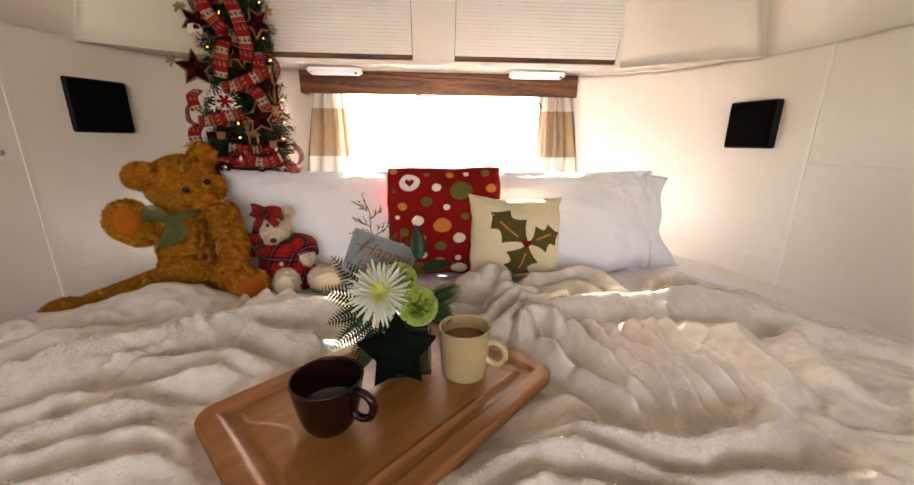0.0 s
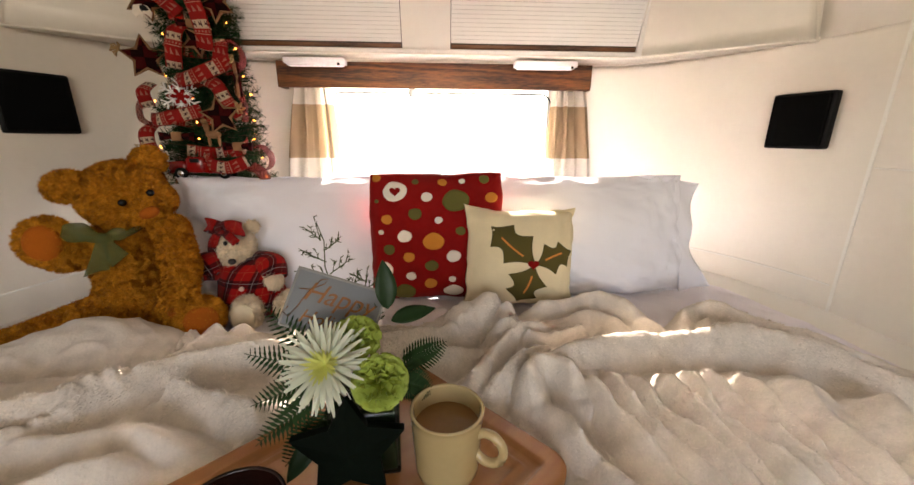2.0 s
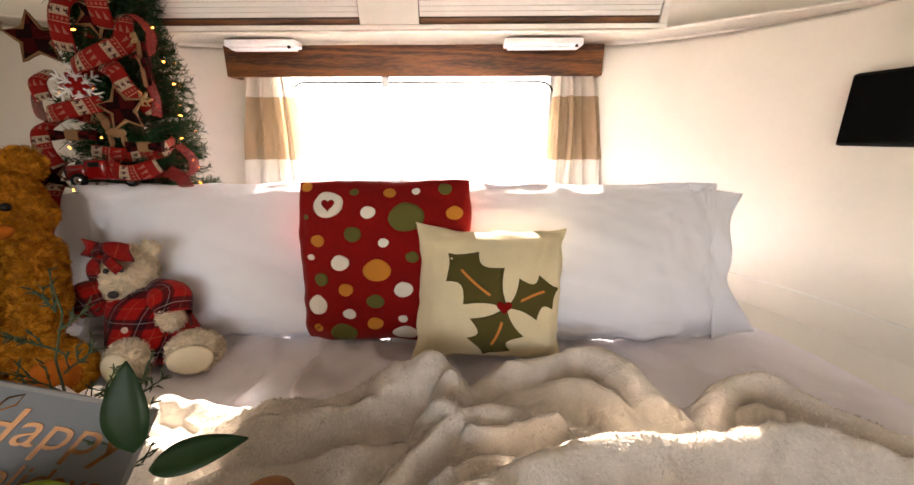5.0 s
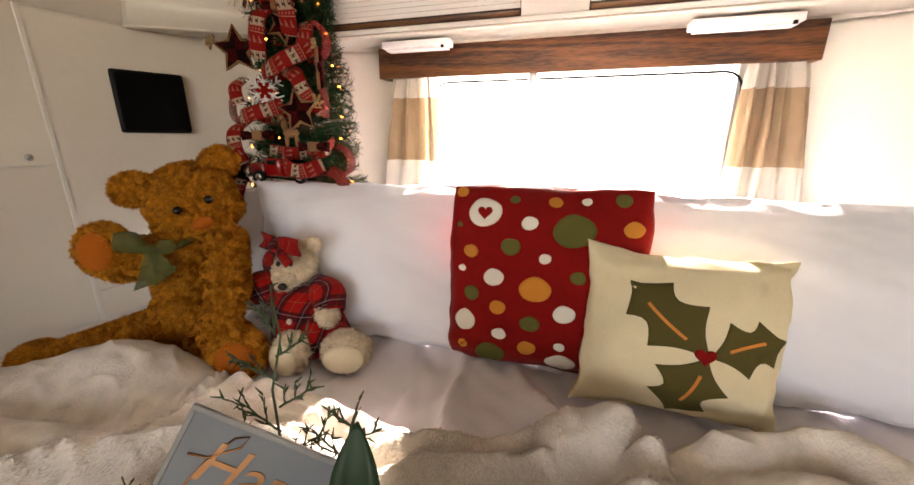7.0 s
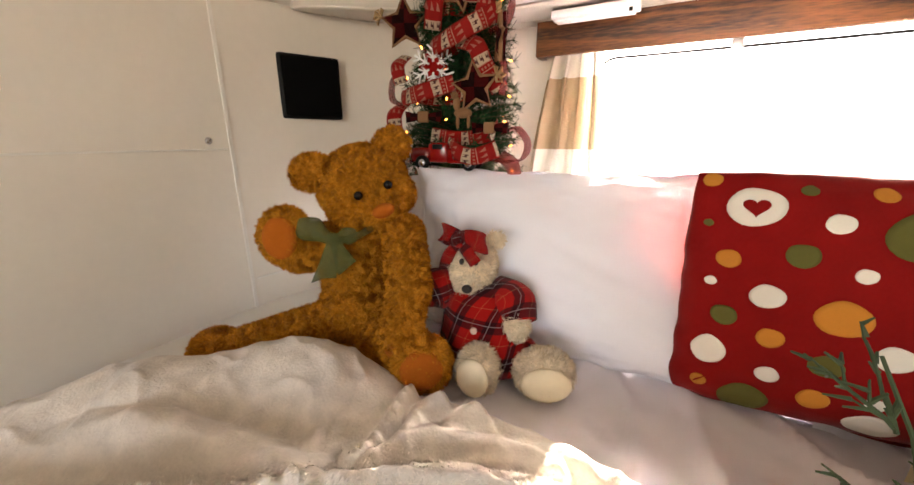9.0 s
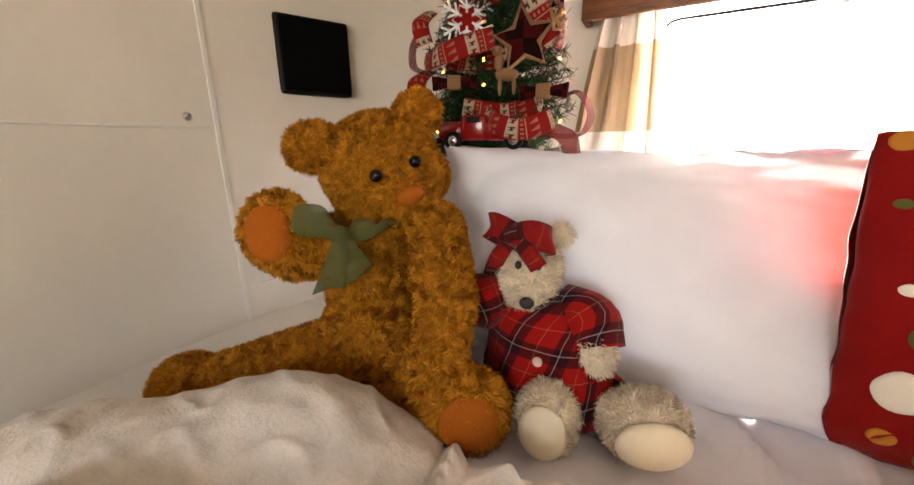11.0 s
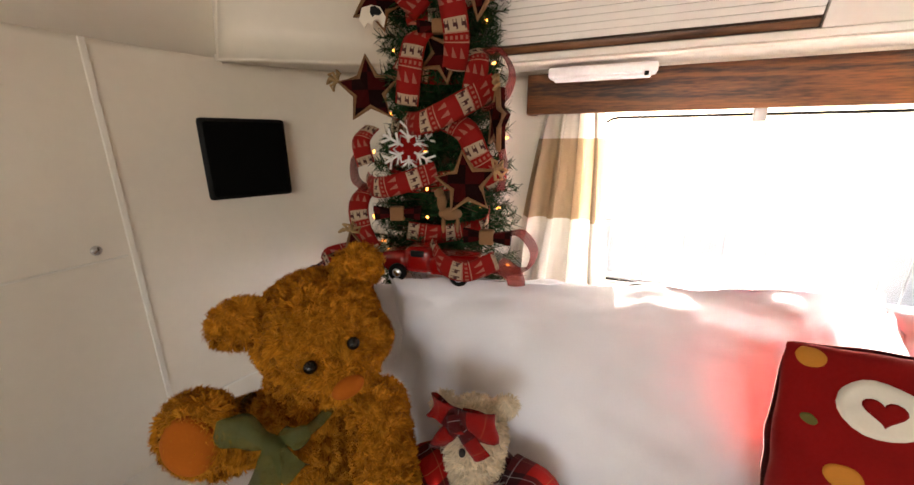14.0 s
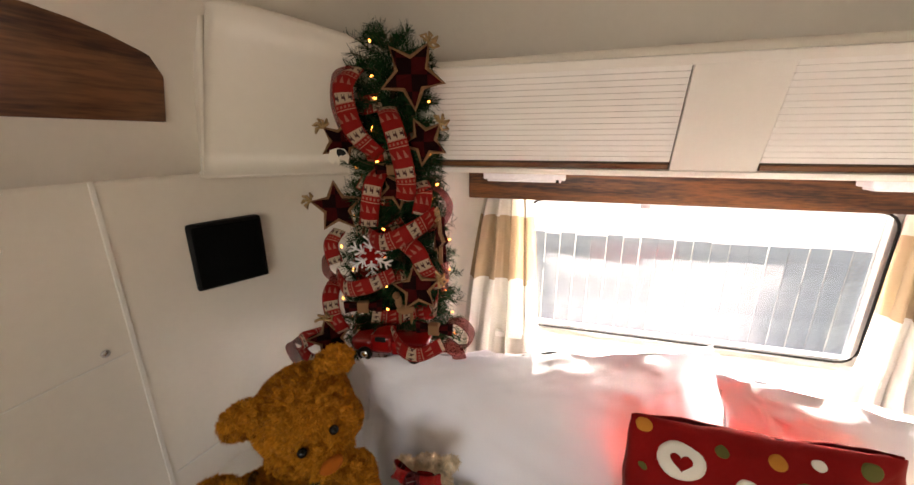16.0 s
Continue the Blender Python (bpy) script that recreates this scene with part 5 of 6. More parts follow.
# legs
g.limb((-0.790, 1.220, 0.738), (-0.905, 1.115, 0.712), 0.060, 0.050, 9).ball((-0.955, 1.085, 0.716), (0.052, 0.046, 0.044))
g.limb((-0.690, 1.250, 0.745), (-0.600, 1.215, 0.742), 0.052, 0.048, 5).ball((-0.556, 1.190, 0.748), (0.050, 0.032, 0.052), frame3((0.55, -0.8, 0.15)))
g.fur(380000, 0.0105, 0.00085, 0, (0.02, -0.02, -0.25), 1.2)
# suede pads, nose and eyes
g.ball(Vector((-0.826, 1.168, 0.945)) + Vector((0.45, -0.85, 0.1)).normalized() * 0.0235, (0.031, 0.016, 0.038), frame3((0.45, -0.85, 0.1)), 1, False, hide=False)
g.ball(Vector((-0.556, 1.190, 0.748)) + Vector((0.55, -0.8, 0.15)).normalized() * 0.026, (0.036, 0.014, 0.034), frame3((0.55, -0.8, 0.15)), 1, False, hide=False)
g.ball(Vector((-0.590, 1.178, 0.782)), (0.026, 0.022, 0.032), frame3((0.4, -0.9, 0)), 1, False, hide=False)
g.ball(hp(0.0, -0.126, -0.020), (0.021, 0.012, 0.013), HR, 1, False, hide=False)
for s in (-1, 1):
    g.ball(hp(s * 0.029, -0.094, 0.012), (0.0085, 0.0085, 0.0085), HR, 2, False, n=10, hide=False)
tagged(obj("teddy_bear", g.p.mesh("teddy_bear", [M_FUR, M_PAW, M_EYE])), "golden curly mohair teddy bear waving while seated on the bed", "teddy bear")


def strip(points, width, ups, n_sub=6, wave=0.0):
    """Verts, faces and map of a ribbon through points, its width along the given ups."""
    pts, us = [Vector(p) for p in points], [Vector(u).normalized() for u in ups]
    line, wid = [], []
    for i in range(len(pts) - 1):
        p0, p1, p2, p3 = pts[max(i - 1, 0)], pts[i], pts[i + 1], pts[min(i + 2, len(pts) - 1)]
        for k in range(n_sub + (1 if i == len(pts) - 2 else 0)):
            t = k / n_sub
            line.append(0.5 * ((2 * p1) + (p2 - p0) * t + (2 * p0 - 5 * p1 + 4 * p2 - p3) * t * t + (3 * p1 - p0 - 3 * p2 + p3) * t ** 3))
            wid.append(us[i].lerp(us[i + 1], t).normalized())
    v, uv, d, na = [], [], 0.0, 6
    for i, (p, w) in enumerate(zip(line, wid)):
        if i:
            d += (p - line[i - 1]).length
        t = (line[min(i + 1, len(line) - 1)] - line[max(i - 1, 0)]).normalized()
        w = (w - t * w.dot(t)).normalized()
        nrm = t.cross(w)
        for k in range(na):
            a = k / (na - 1) - 0.5
            v.append(p + w * width * a + nrm * (0.10 * width * (1 - 4 * a * a) + wave * math.sin(d * 60 + a * 4)))
            uv.append((d, a + 0.5))
    return v, grid_faces(len(line), na), uv


def ribbon_thing(name, label, category, pieces, material, names_=(), thick=0.0012, group=""):
    p = Pile()
    if names_:
        base = thing(name, label, category, group=group)
        for nm, (pts, width, ups, wave) in zip(names_, pieces):
            v, f, uv = strip(pts, width, ups, wave=wave)
            ob = obj(nm, mesh(nm, v, f, [material], True, None, uv), base)
            sol = ob.modifiers.new("cloth", "SOLIDIFY")
            sol.thickness, sol.offset = thick, 0.0
        return base
    for pts, width, ups, wave in pieces:
        v, f, uv = strip(pts, width, ups, wave=wave)
        p.add(v, f, 0, uv)
    ob = tagged(obj(name, p.mesh(name, [material], True, True)), label, category, group)
    sol = ob.modifiers.new("cloth", "SOLIDIFY")
    sol.thickness, sol.offset = thick, 0.0
    return ob


# sheer green bow at the golden bear's neck
nb = Vector((-0.733, 1.198, 0.950))
X = (1, 0, 0.2)
neck_bow = thing("neck_bow", "sheer olive green ribbon bow tied round the bear's neck", "bow", at=nb)
BOW_R, BOW_F = Vector((0.897, 0.442, 0)), Vector((0.442, -0.897, 0.0))


def bow_loop(way, length, half, puff, seed):
    """A hollow puffed loop of ribbon, gathered at the knot and round at its end."""
    d = Vector(way).normalized()
    b = BOW_F.copy()
    sd = d.cross(b).normalized()
    v, n, m = [], 18, 20
    for i in range(n):
        t = i / (n - 1)
        w = half * (0.28 + 0.72 * smooth01(t / 0.6)) * math.sqrt(1 - 0.75 * (max(0.0, t - 0.7) / 0.3) ** 2)
        th = puff * math.sin(math.pi * min(1.0, 0.08 + 0.92 * t)) ** 0.7
        for k in range(m):
            a = 2 * math.pi * k / m
            q = 1 + 0.05 * math.sin(5 * a + 6 * t + seed)
            v.append(d * length * t + sd * w * math.cos(a) * q + b * (th * math.sin(a) + 0.010 + 0.004 * math.sin(9 * t + seed)))
    f = [(i * m + k, i * m + (k + 1) % m, (i + 1) * m + (k + 1) % m, (i + 1) * m + k) for i in range(n - 1) for k in range(m)]
    ob = obj("loop", mesh("loop", v, f, M_ORGANZA), neck_bow)


def bow_tail(way, length, w0, w1, seed):
    """A flared, rippled ribbon end, cut aslant."""
    d = Vector(way).normalized()
    sd = d.cross(BOW_F).normalized()
    v = []
    for i in range(16):
        t = i / 15
        for k in range(9):
            a = k / 4 - 1
            s_ = t * (1 + 0.14 * a * (t > 0.5))
            v.append(d * length * s_ + sd * a * (w0 + (w1 - w0) * t) + BOW_F * (0.014 + 0.006 * math.sin(3.2 * a + 4 * t + seed) * t - 0.010 * t))
    ob = obj("tail", mesh("tail", v, grid_faces(16, 9), M_ORGANZA), neck_bow)
    sol = ob.modifiers.new("cloth", "SOLIDIFY")
    sol.thickness = 0.0008


bow_loop(-BOW_R + Vector((0, 0, 0.34)), 0.066, 0.022, 0.015, 0.0)
bow_loop(BOW_R + Vector((0, 0, 0.12)), 0.040, 0.015, 0.009, 2.0)
bow_tail(-BOW_R * 0.32 + Vector((0, 0, -1)), 0.085, 0.008, 0.021, 0.5)
bow_tail(BOW_R * 0.30 + Vector((0, 0, -1)), 0.062, 0.008, 0.021, 2.2)
v, f = lathe([(0.0, 0.010), (0.007, 0.009), (0.011, 0.004), (0.011, -0.004), (0.007, -0.009), (0.0, -0.010)], 14)
obj("knot", mesh("knot", [Vector(q) + BOW_F * 0.018 for q in v], f, M_ORGANZA), neck_bow)
band = [BOW_R * (0.058 * math.cos(a)) + BOW_F * (0.006 + 0.052 * (math.sin(a) - 1)) + Vector((0, 0, 0.008 * math.cos(2 * a))) for a in np.linspace(radians(-20), radians(200), 20)]
v, f = tube(band, 0.007, 6)
obj("neck_band", mesh("neck_band", v, f, M_ORGANZA), neck_bow)

# cream bear in tartan
cf = (0.28, -0.95, -0.10)
CR = frame3(cf)
cc = Vector((-0.535, 1.352, 0.880))


def cp(x, y, z):
    return cc + CR @ Vector((x, y, z))


b2 = Plush(9)
b2.ball(cc, (0.046, 0.050, 0.056), CR).ball(cp(0.0, -0.022, -0.016), (0.040, 0.040, 0.042), CR).ball(cp(0.0, -0.040, -0.018), (0.028, 0.030, 0.028), CR)
for s in (-1, 1):
    b2.ball(cp(s * 0.043, 0.008, 0.050), (0.017, 0.011, 0.016), CR)
b2.ball((-0.610, 1.268, 0.825), (0.020, 0.018, 0.022))
b2.ball((-0.428, 1.302, 0.795), (0.024, 0.022, 0.026))
b2.ball((-0.470, 1.235, 0.738), (0.036, 0.036, 0.043), frame3((0.1, -1, 0.05)))
b2.ball((-0.368, 1.275, 0.738), (0.049, 0.040, 0.042), frame3((0.35, -0.93, 0.0)))
b2.ball((-0.500, 1.352, 0.775), (0.060, 0.050, 0.075), fur=False)
b2.fur(230000, 0.0085, 0.0006, 0, (0, -0.05, -0.3), 1.0)
b2.ball(Vector((-0.470, 1.235, 0.738)) + Vector((0.1, -1, 0.05)).normalized() * 0.0305, (0.027, 0.012, 0.034), frame3((0.1, -1, 0.05)), 1, False, hide=False)
b2.ball(Vector((-0.368, 1.275, 0.738)) + Vector((0.35, -0.93, 0)).normalized() * 0.0345, (0.040, 0.012, 0.030), frame3((0.35, -0.93, 0)), 1, False, hide=False)
b2.ball(cp(0, -0.076, -0.014), (0.0095, 0.007, 0.0080), CR, 2, False, n=10, hide=False)
for s in (-1, 1):
    b2.ball(cp(s * 0.0130, -0.0520, 0.028), (0.0045, 0.0050, 0.0058), CR, 2, False, n=10, hide=False)
tagged(obj("plush_bear", b2.p.mesh("plush_bear", [M_CREAM_FUR, M_SOLE, M_NOSE])), "small cream plush bear seated beside the golden bear", "teddy bear")


def cloth_tube(rings, n=36, ripple=0.06, folds=7, seed=0.0):
    """A sleeve or dress from (centre, radius x, radius y, axis) rings, with a map in metres."""
    v, uv, d, last = [], [], 0.0, None
    for k, (c, rx, ry, axis) in enumerate(rings):
        c, q = Vector(c), Vector(axis).to_track_quat("Z", "Y").to_matrix()
        if last is not None:
            d += (c - last).length
        last = c
        for i in range(n):
            a = 2 * math.pi * i / n
            w = 1 + ripple * (k / max(1, len(rings) - 1)) * math.sin(folds * a + seed + 0.4 * k) + 0.03 * fbm(math.cos(a), math.sin(a), k * 0.5 + seed, 2.0)
            v.append(c + q @ Vector((rx * w * math.cos(a), ry * w * math.sin(a), 0)))
            uv.append((a * (rx + ry) / 2, d))
    m = len(rings)
    f = [(k * n + i, k * n + (i + 1) % n, (k + 1) * n + (i + 1) % n, (k + 1) * n + i) for k in range(m - 1) for i in range(n)]
    return v, f, uv


dress = thing("plaid_dress", "red tartan flannel dress worn by the plush bear", "doll dress")


def dress_piece(nm, v, f, uv):
    ob = obj(nm, mesh(nm, v, f, [M_PLAID], True, None, uv), dress)
    sol = ob.modifiers.new("cloth", "SOLIDIFY")
    sol.thickness = 0.002


up = (0.05, 0.10, 1)
BODICE = [(0.858, 0.030, 0.030), (0.852, 0.046, 0.040), (0.842, 0.060, 0.048), (0.826, 0.070, 0.056), (0.806, 0.077, 0.063), (0.782, 0.083, 0.069), (0.756, 0.090, 0.076), (0.736, 0.097, 0.082), (0.718, 0.101, 0.087)]
dress_piece("bodice", *cloth_tube([((-0.524 + 0.26 * (0.858 - z), 1.346 - 0.15 * (0.858 - z), z), rx, ry, up) for z, rx, ry in BODICE], 48, 0.045, 7))


def sleeve(shoulder, elbow, cuff, r0, r1, r2, seed):
    """A puffed sleeve from shoulder to gathered cuff."""
    a, b, c = Vector(shoulder), Vector(elbow), Vector(cuff)
    rings = []
    for k in range(9):
        t = k / 8
        p = a * (1 - t) ** 2 + b * 2 * t * (1 - t) + c * t * t
        d = (b - a) * (1 - t) + (c - b) * t
        r = (r0 + (r1 - r0) * smooth01(t / 0.55)) if t < 0.62 else r1 + (r2 - r1) * smooth01((t - 0.62) / 0.38)
        rings.append((p, r, r * 0.92, d))
    dress_piece("sleeve", *cloth_tube(rings, 28, 0.05, 6, seed))


sleeve((-0.552, 1.338, 0.838), (-0.588, 1.310, 0.846), (-0.606, 1.276, 0.826), 0.026, 0.042, 0.026, 0.3)
sleeve((-0.480, 1.345, 0.842), (-0.442, 1.335, 0.838), (-0.424, 1.312, 0.800), 0.028, 0.041, 0.030, 1.9)
for rings in ([((-0.505, 1.31, 0.735), 0.045, 0.036, (0.2, -1, -0.05)), ((-0.497, 1.290, 0.735), 0.048, 0.040, (0.2, -1, -0.05)), ((-0.490, 1.270, 0.735), 0.044, 0.039, (0.2, -1, -0.05))],
              [((-0.460, 1.325, 0.738), 0.045, 0.038, (0.8, -0.8, -0.1)), ((-0.440, 1.310, 0.737), 0.049, 0.042, (0.8, -0.8, -0.1)), ((-0.418, 1.295, 0.735), 0.044, 0.039, (0.8, -0.8, -0.1))]):
    dress_piece("trouser_leg", *cloth_tube(rings, 24, 0.07, 5, rings[0][0][0]))
bt = thing("dress_button", "small round pale button on the tartan dress", "button", m=pose(-0.492, 1.2635, 0.790, 84, 0, 8))
v, f = lathe([(0, 0.001), (0.002, 0.0012), (0.0045, 0.003), (0.006, 0.002), (0.0062, -0.001)], 16)
obj("disc", mesh("disc", v, f, M_BUTTON), bt)
kb = Vector((-0.541, 1.312, 0.936))
ribbon_thing("hair_bow", "red tartan bow on the plush bear's head", "bow", [
    ([kb, kb + Vector((-0.024, -0.010, 0.016)), kb + Vector((-0.042, 0.004, 0.010)), kb + Vector((-0.026, 0.012, -0.002)), kb], 0.032, [(0.2, 0, 1)] * 5, 0.002),
    ([kb, kb + Vector((0.024, -0.010, 0.008)), kb + Vector((0.044, 0.004, -0.002)), kb + Vector((0.028, 0.012, -0.008)), kb], 0.036, [(-0.2, 0, 1)] * 5, 0.002),
    ([kb, kb + Vector((-0.018, -0.010, -0.022)), kb + Vector((-0.034, 0.0, -0.052)), kb + Vector((-0.040, 0.010, -0.070))], 0.022, [X] * 4, 0.002),
    ([kb + Vector((0.004, -0.008, 0)), kb + Vector((0.022, -0.016, -0.016)), kb + Vector((0.036, -0.014, -0.034))], 0.024, [(0.8, 0, 0.5)] * 3, 0.001),
    ([kb + Vector((-0.007, -0.006, 0.012)), kb + Vector((0, -0.017, 0)), kb + Vector((0.007, -0.006, -0.012))], 0.018, [X] * 3, 0.0),
], M_PLAID, ("loop", "loop", "tail", "tail", "knot"))

# ---- Christmas tree ----
TX, TY, TZ0, TZ1 = -0.715, 1.665, 0.665, 1.775
tree = thing("christmas_tree", "slim artificial Christmas tree with warm lights beside the window", "christmas tree")
v, f = tube([(TX, TY, 0.668), (TX, TY, 1.2), (TX + 0.005, TY, 1.74)], 0.016, 10, taper=[1, 0.8, 0.25])
obj("trunk", mesh("trunk", v, f, M_TWIG), tree)
v, f = lathe([(0.0, 0.03), (0.03, 0.03), (0.09, 0.012), (0.10, 0.0)], 24)
obj("stand", mesh("stand", [(x + TX, y + TY, z + 0.666) for x, y, z in v], f, M_BLACK), tree)


def tree_r(z):
    s = (z - 0.95) / (TZ1 - 0.95)
    return max(0.03, 0.170 - 0.080 * s) * (1 if s < 0.93 else 0.7)


rt = np.random.RandomState(12)
nv_, nf_, tw = [], [], Pile()
for k in range(960):
    z = rt.uniform(0.92, 1.70) if k > 12 else rt.uniform(1.68, 1.745)
    a = k * 2.39996 + rt.uniform(-0.3, 0.3)
    r = tree_r(z) * rt.uniform(0.65, 1.05)
    lift = rt.uniform(-0.02, 0.045)
    p0 = np.array((TX, TY, z - 0.02))
    p1 = np.array((TX + r * math.cos(a), TY + r * math.sin(a), z + lift))
    if k <= 12:
        p1 = np.array((TX + 0.045 * math.cos(a), TY + 0.045 * math.sin(a), z + rt.uniform(0.0, 0.045)))
    tw.add(*tube([p0, (p0 + p1) / 2 + (0, 0, 0.006), p1], 0.0014, 4, taper=[1, 0.8, 0.5]))
    ax = (p1 - p0) / np.linalg.norm(p1 - p0)
    for q in range(84):
        s = rt.uniform(0.25, 1.0)
        c = p0 + (p1 - p0) * s
        d = rt.normal(size=3)
        d -= ax * (d @ ax)
        d = d / np.linalg.norm(d) + ax * rt.uniform(0.4, 1.0)
        d /= np.linalg.norm(d)
        ln = rt.uniform(0.014, 0.026)
        w = np.cross(d, rt.normal(size=3))
        w = w / np.linalg.norm(w) * 0.0009
        o = len(nv_)
        nv_ += [c - w, c + w, c + d * ln + w * 0.4, c + d * ln - w * 0.4]
        nf_.append((o, o + 1, o + 2, o + 3))
obj("twig_work", tw.mesh("twig_work", [M_TWIG]), tree)
obj("crown", mesh("crown", nv_, nf_, M_NEEDLE, False), tree, "dark green fir needles")
# string of small warm lights
bulb_v, bulb_f = lathe([(0, 0.006), (0.0016, 0.0045), (0.0022, 0.0015), (0.0018, -0.002), (0, -0.0035)], 8)
bulb_me = mesh("bulb", bulb_v, bulb_f, M_BULB)
cord = []
for k in range(60):
    z = 0.98 + 0.75 * k / 60 + rt.uniform(-0.015, 0.015)
    a = k * 1.25
    r = tree_r(z) * rt.uniform(0.78, 1.04)
    p = Vector((TX + r * math.cos(a), TY + r * math.sin(a), z))
    cord.append(p)
    if k > 0:
        obj("bulb", bulb_me, tree, m=Matrix.Translation(p) @ Matrix.Rotation(rt.uniform(0, 3), 4, "X") @ Matrix.Rotation(rt.uniform(0, 3), 4, "Y"))
fine = []
for k in range(len(cord) - 1):
    fine += [cord[k].lerp(cord[k + 1], t) * 1.0 for t in (0, 0.33, 0.66)]
fine = [Vector((TX + (p.x - TX) * 0.92, TY + (p.y - TY) * 0.92, p.z)) for p in fine]
v, f = tube(fine, 0.0011, 4)
obj("light_cord", mesh("light_cord", v, f, M_NEEDLE), tree)

CE = Vector((-0.325, 0.833, 1.528))


def tp(x, y, z, k=1.075):
    """Moves a sketched place outward on to the tree's front."""
    return CE + (Vector((x, y, z)) - CE) * k


XX, ZZ = (1, 0.35, 0), (0.1, 0, 1)
RIB = [
    ([(-0.72, 1.52, 1.655), (-0.725, 1.48, 1.62), (-0.715, 1.47, 1.57), (-0.70, 1.475, 1.53), (-0.675, 1.505, 1.495)], 0.040, XX),
    ([(-0.655, 1.51, 1.58), (-0.632, 1.475, 1.56), (-0.615, 1.47, 1.51), (-0.608, 1.48, 1.45), (-0.62, 1.50, 1.41)], 0.040, XX),
    ([(-0.665, 1.52, 1.475), (-0.668, 1.47, 1.45), (-0.672, 1.455, 1.41), (-0.688, 1.47, 1.36)], 0.038, XX),
    ([(-0.71, 1.50, 1.335), (-0.655, 1.455, 1.332), (-0.60, 1.455, 1.352), (-0.555, 1.50, 1.385)], 0.038, ZZ),
    ([(-0.625, 1.48, 1.335), (-0.585, 1.46, 1.318), (-0.565, 1.46, 1.28), (-0.545, 1.49, 1.24)], 0.038, (1, 0.2, 0.6)),
]
RIB += [
    ([(-0.79, 1.50, 1.235), (-0.735, 1.445, 1.232), (-0.685, 1.445, 1.242), (-0.645, 1.48, 1.258)], 0.036, ZZ),
    ([(-0.800, 1.52, 1.225), (-0.795, 1.475, 1.20), (-0.78, 1.455, 1.16), (-0.765, 1.46, 1.12)], 0.038, XX),
    ([(-0.65, 1.47, 1.135), (-0.615, 1.435, 1.118), (-0.575, 1.435, 1.110), (-0.535, 1.46, 1.125)], 0.036, ZZ),
    ([(-0.79, 1.46, 1.115), (-0.835, 1.44, 1.105), (-0.87, 1.45, 1.075), (-0.845, 1.445, 1.045), (-0.80, 1.44, 1.05)], 0.040, ZZ),
    ([(-0.775, 1.45, 1.08), (-0.765, 1.42, 1.05), (-0.775, 1.42, 1.01), (-0.80, 1.44, 0.975)], 0.042, XX),
    ([(-0.795, 1.53, 1.33), (-0.800, 1.50, 1.305), (-0.785, 1.49, 1.265)], 0.034, XX),
    ([(-0.60, 1.53, 1.44), (-0.585, 1.51, 1.42), (-0.59, 1.50, 1.38)], 0.036, XX),
]
for k in range(7):
    z = 1.03 + 0.095 * k
    a0 = radians(215 + (k * 47) % 70)
    arc = []
    for q in range(5):
        a = a0 + radians(22 * q) * (1 if k % 2 else -1) + (0 if k % 2 else radians(60))
        rr = tree_r(z) * (0.74 + 0.14 * math.sin(q * 2.2 + k))
        arc.append((TX + rr * math.cos(a), TY + rr * math.sin(a), z - 0.02 * math.sin(math.pi * q / 4) + 0.006 * q))
    ribbon_thing("ribbon", "red patterned knit print ribbon draped on the tree", "ribbon", [(arc, 0.036, [(0.2 * math.cos(k), 0.1, 1)] * 5, 0.0015)], M_RIBBON, group="ribbons on the tree")
for pts, w, u in RIB:
    ribbon_thing("ribbon", "red patterned knit print ribbon draped on the tree", "ribbon", [([tp(*p) for p in pts], w, [u] * len(pts), 0.0012)], M_RIBBON, group="ribbons on the tree")
SHEER = [
    ([(-0.72, 1.51, 1.655), (-0.755, 1.51, 1.645), (-0.772, 1.52, 1.60), (-0.762, 1.52, 1.55), (-0.735, 1.51, 1.52)], 0.024, (0.2, 1, 0)),
    ([(-0.575, 1.51, 1.43), (-0.548, 1.50, 1.43), (-0.532, 1.51, 1.40), (-0.545, 1.51, 1.365), (-0.575, 1.50, 1.35)], 0.026, (0.2, 1, 0)),
    ([(-0.80, 1.50, 1.29), (-0.825, 1.51, 1.27), (-0.825, 1.51, 1.235), (-0.79, 1.50, 1.22)], 0.023, (0.2, 1, 0.2)),
]
SHEER += [
    ([(-0.535, 1.50, 1.155), (-0.505, 1.49, 1.165), (-0.485, 1.50, 1.135), (-0.495, 1.50, 1.105), (-0.53, 1.49, 1.10), (-0.60, 1.48, 1.11)], 0.027, (0.3, 1, 0.2)),
    ([(-0.86, 1.46, 1.075), (-0.90, 1.47, 1.075), (-0.928, 1.48, 1.05), (-0.915, 1.48, 1.015), (-0.87, 1.46, 1.01)], 0.027, (0.3, 1, 0.1)),
    ([(-0.54, 1.49, 1.11), (-0.515, 1.49, 1.095), (-0.51, 1.50, 1.07)], 0.031, XX),
    ([(-0.545, 1.49, 1.31), (-0.535, 1.49, 1.27), (-0.54, 1.49, 1.23)], 0.024, (0.3, 1, 0)),
]
for pts, w, u in SHEER:
    ribbon_thing("ribbon_loop", "loop of sheer red wired ribbon on the tree", "ribbon", [([tp(*p) for p in pts], w, [u] * len(pts), 0.001)], M_SHEER, group="ribbon loops on the tree")


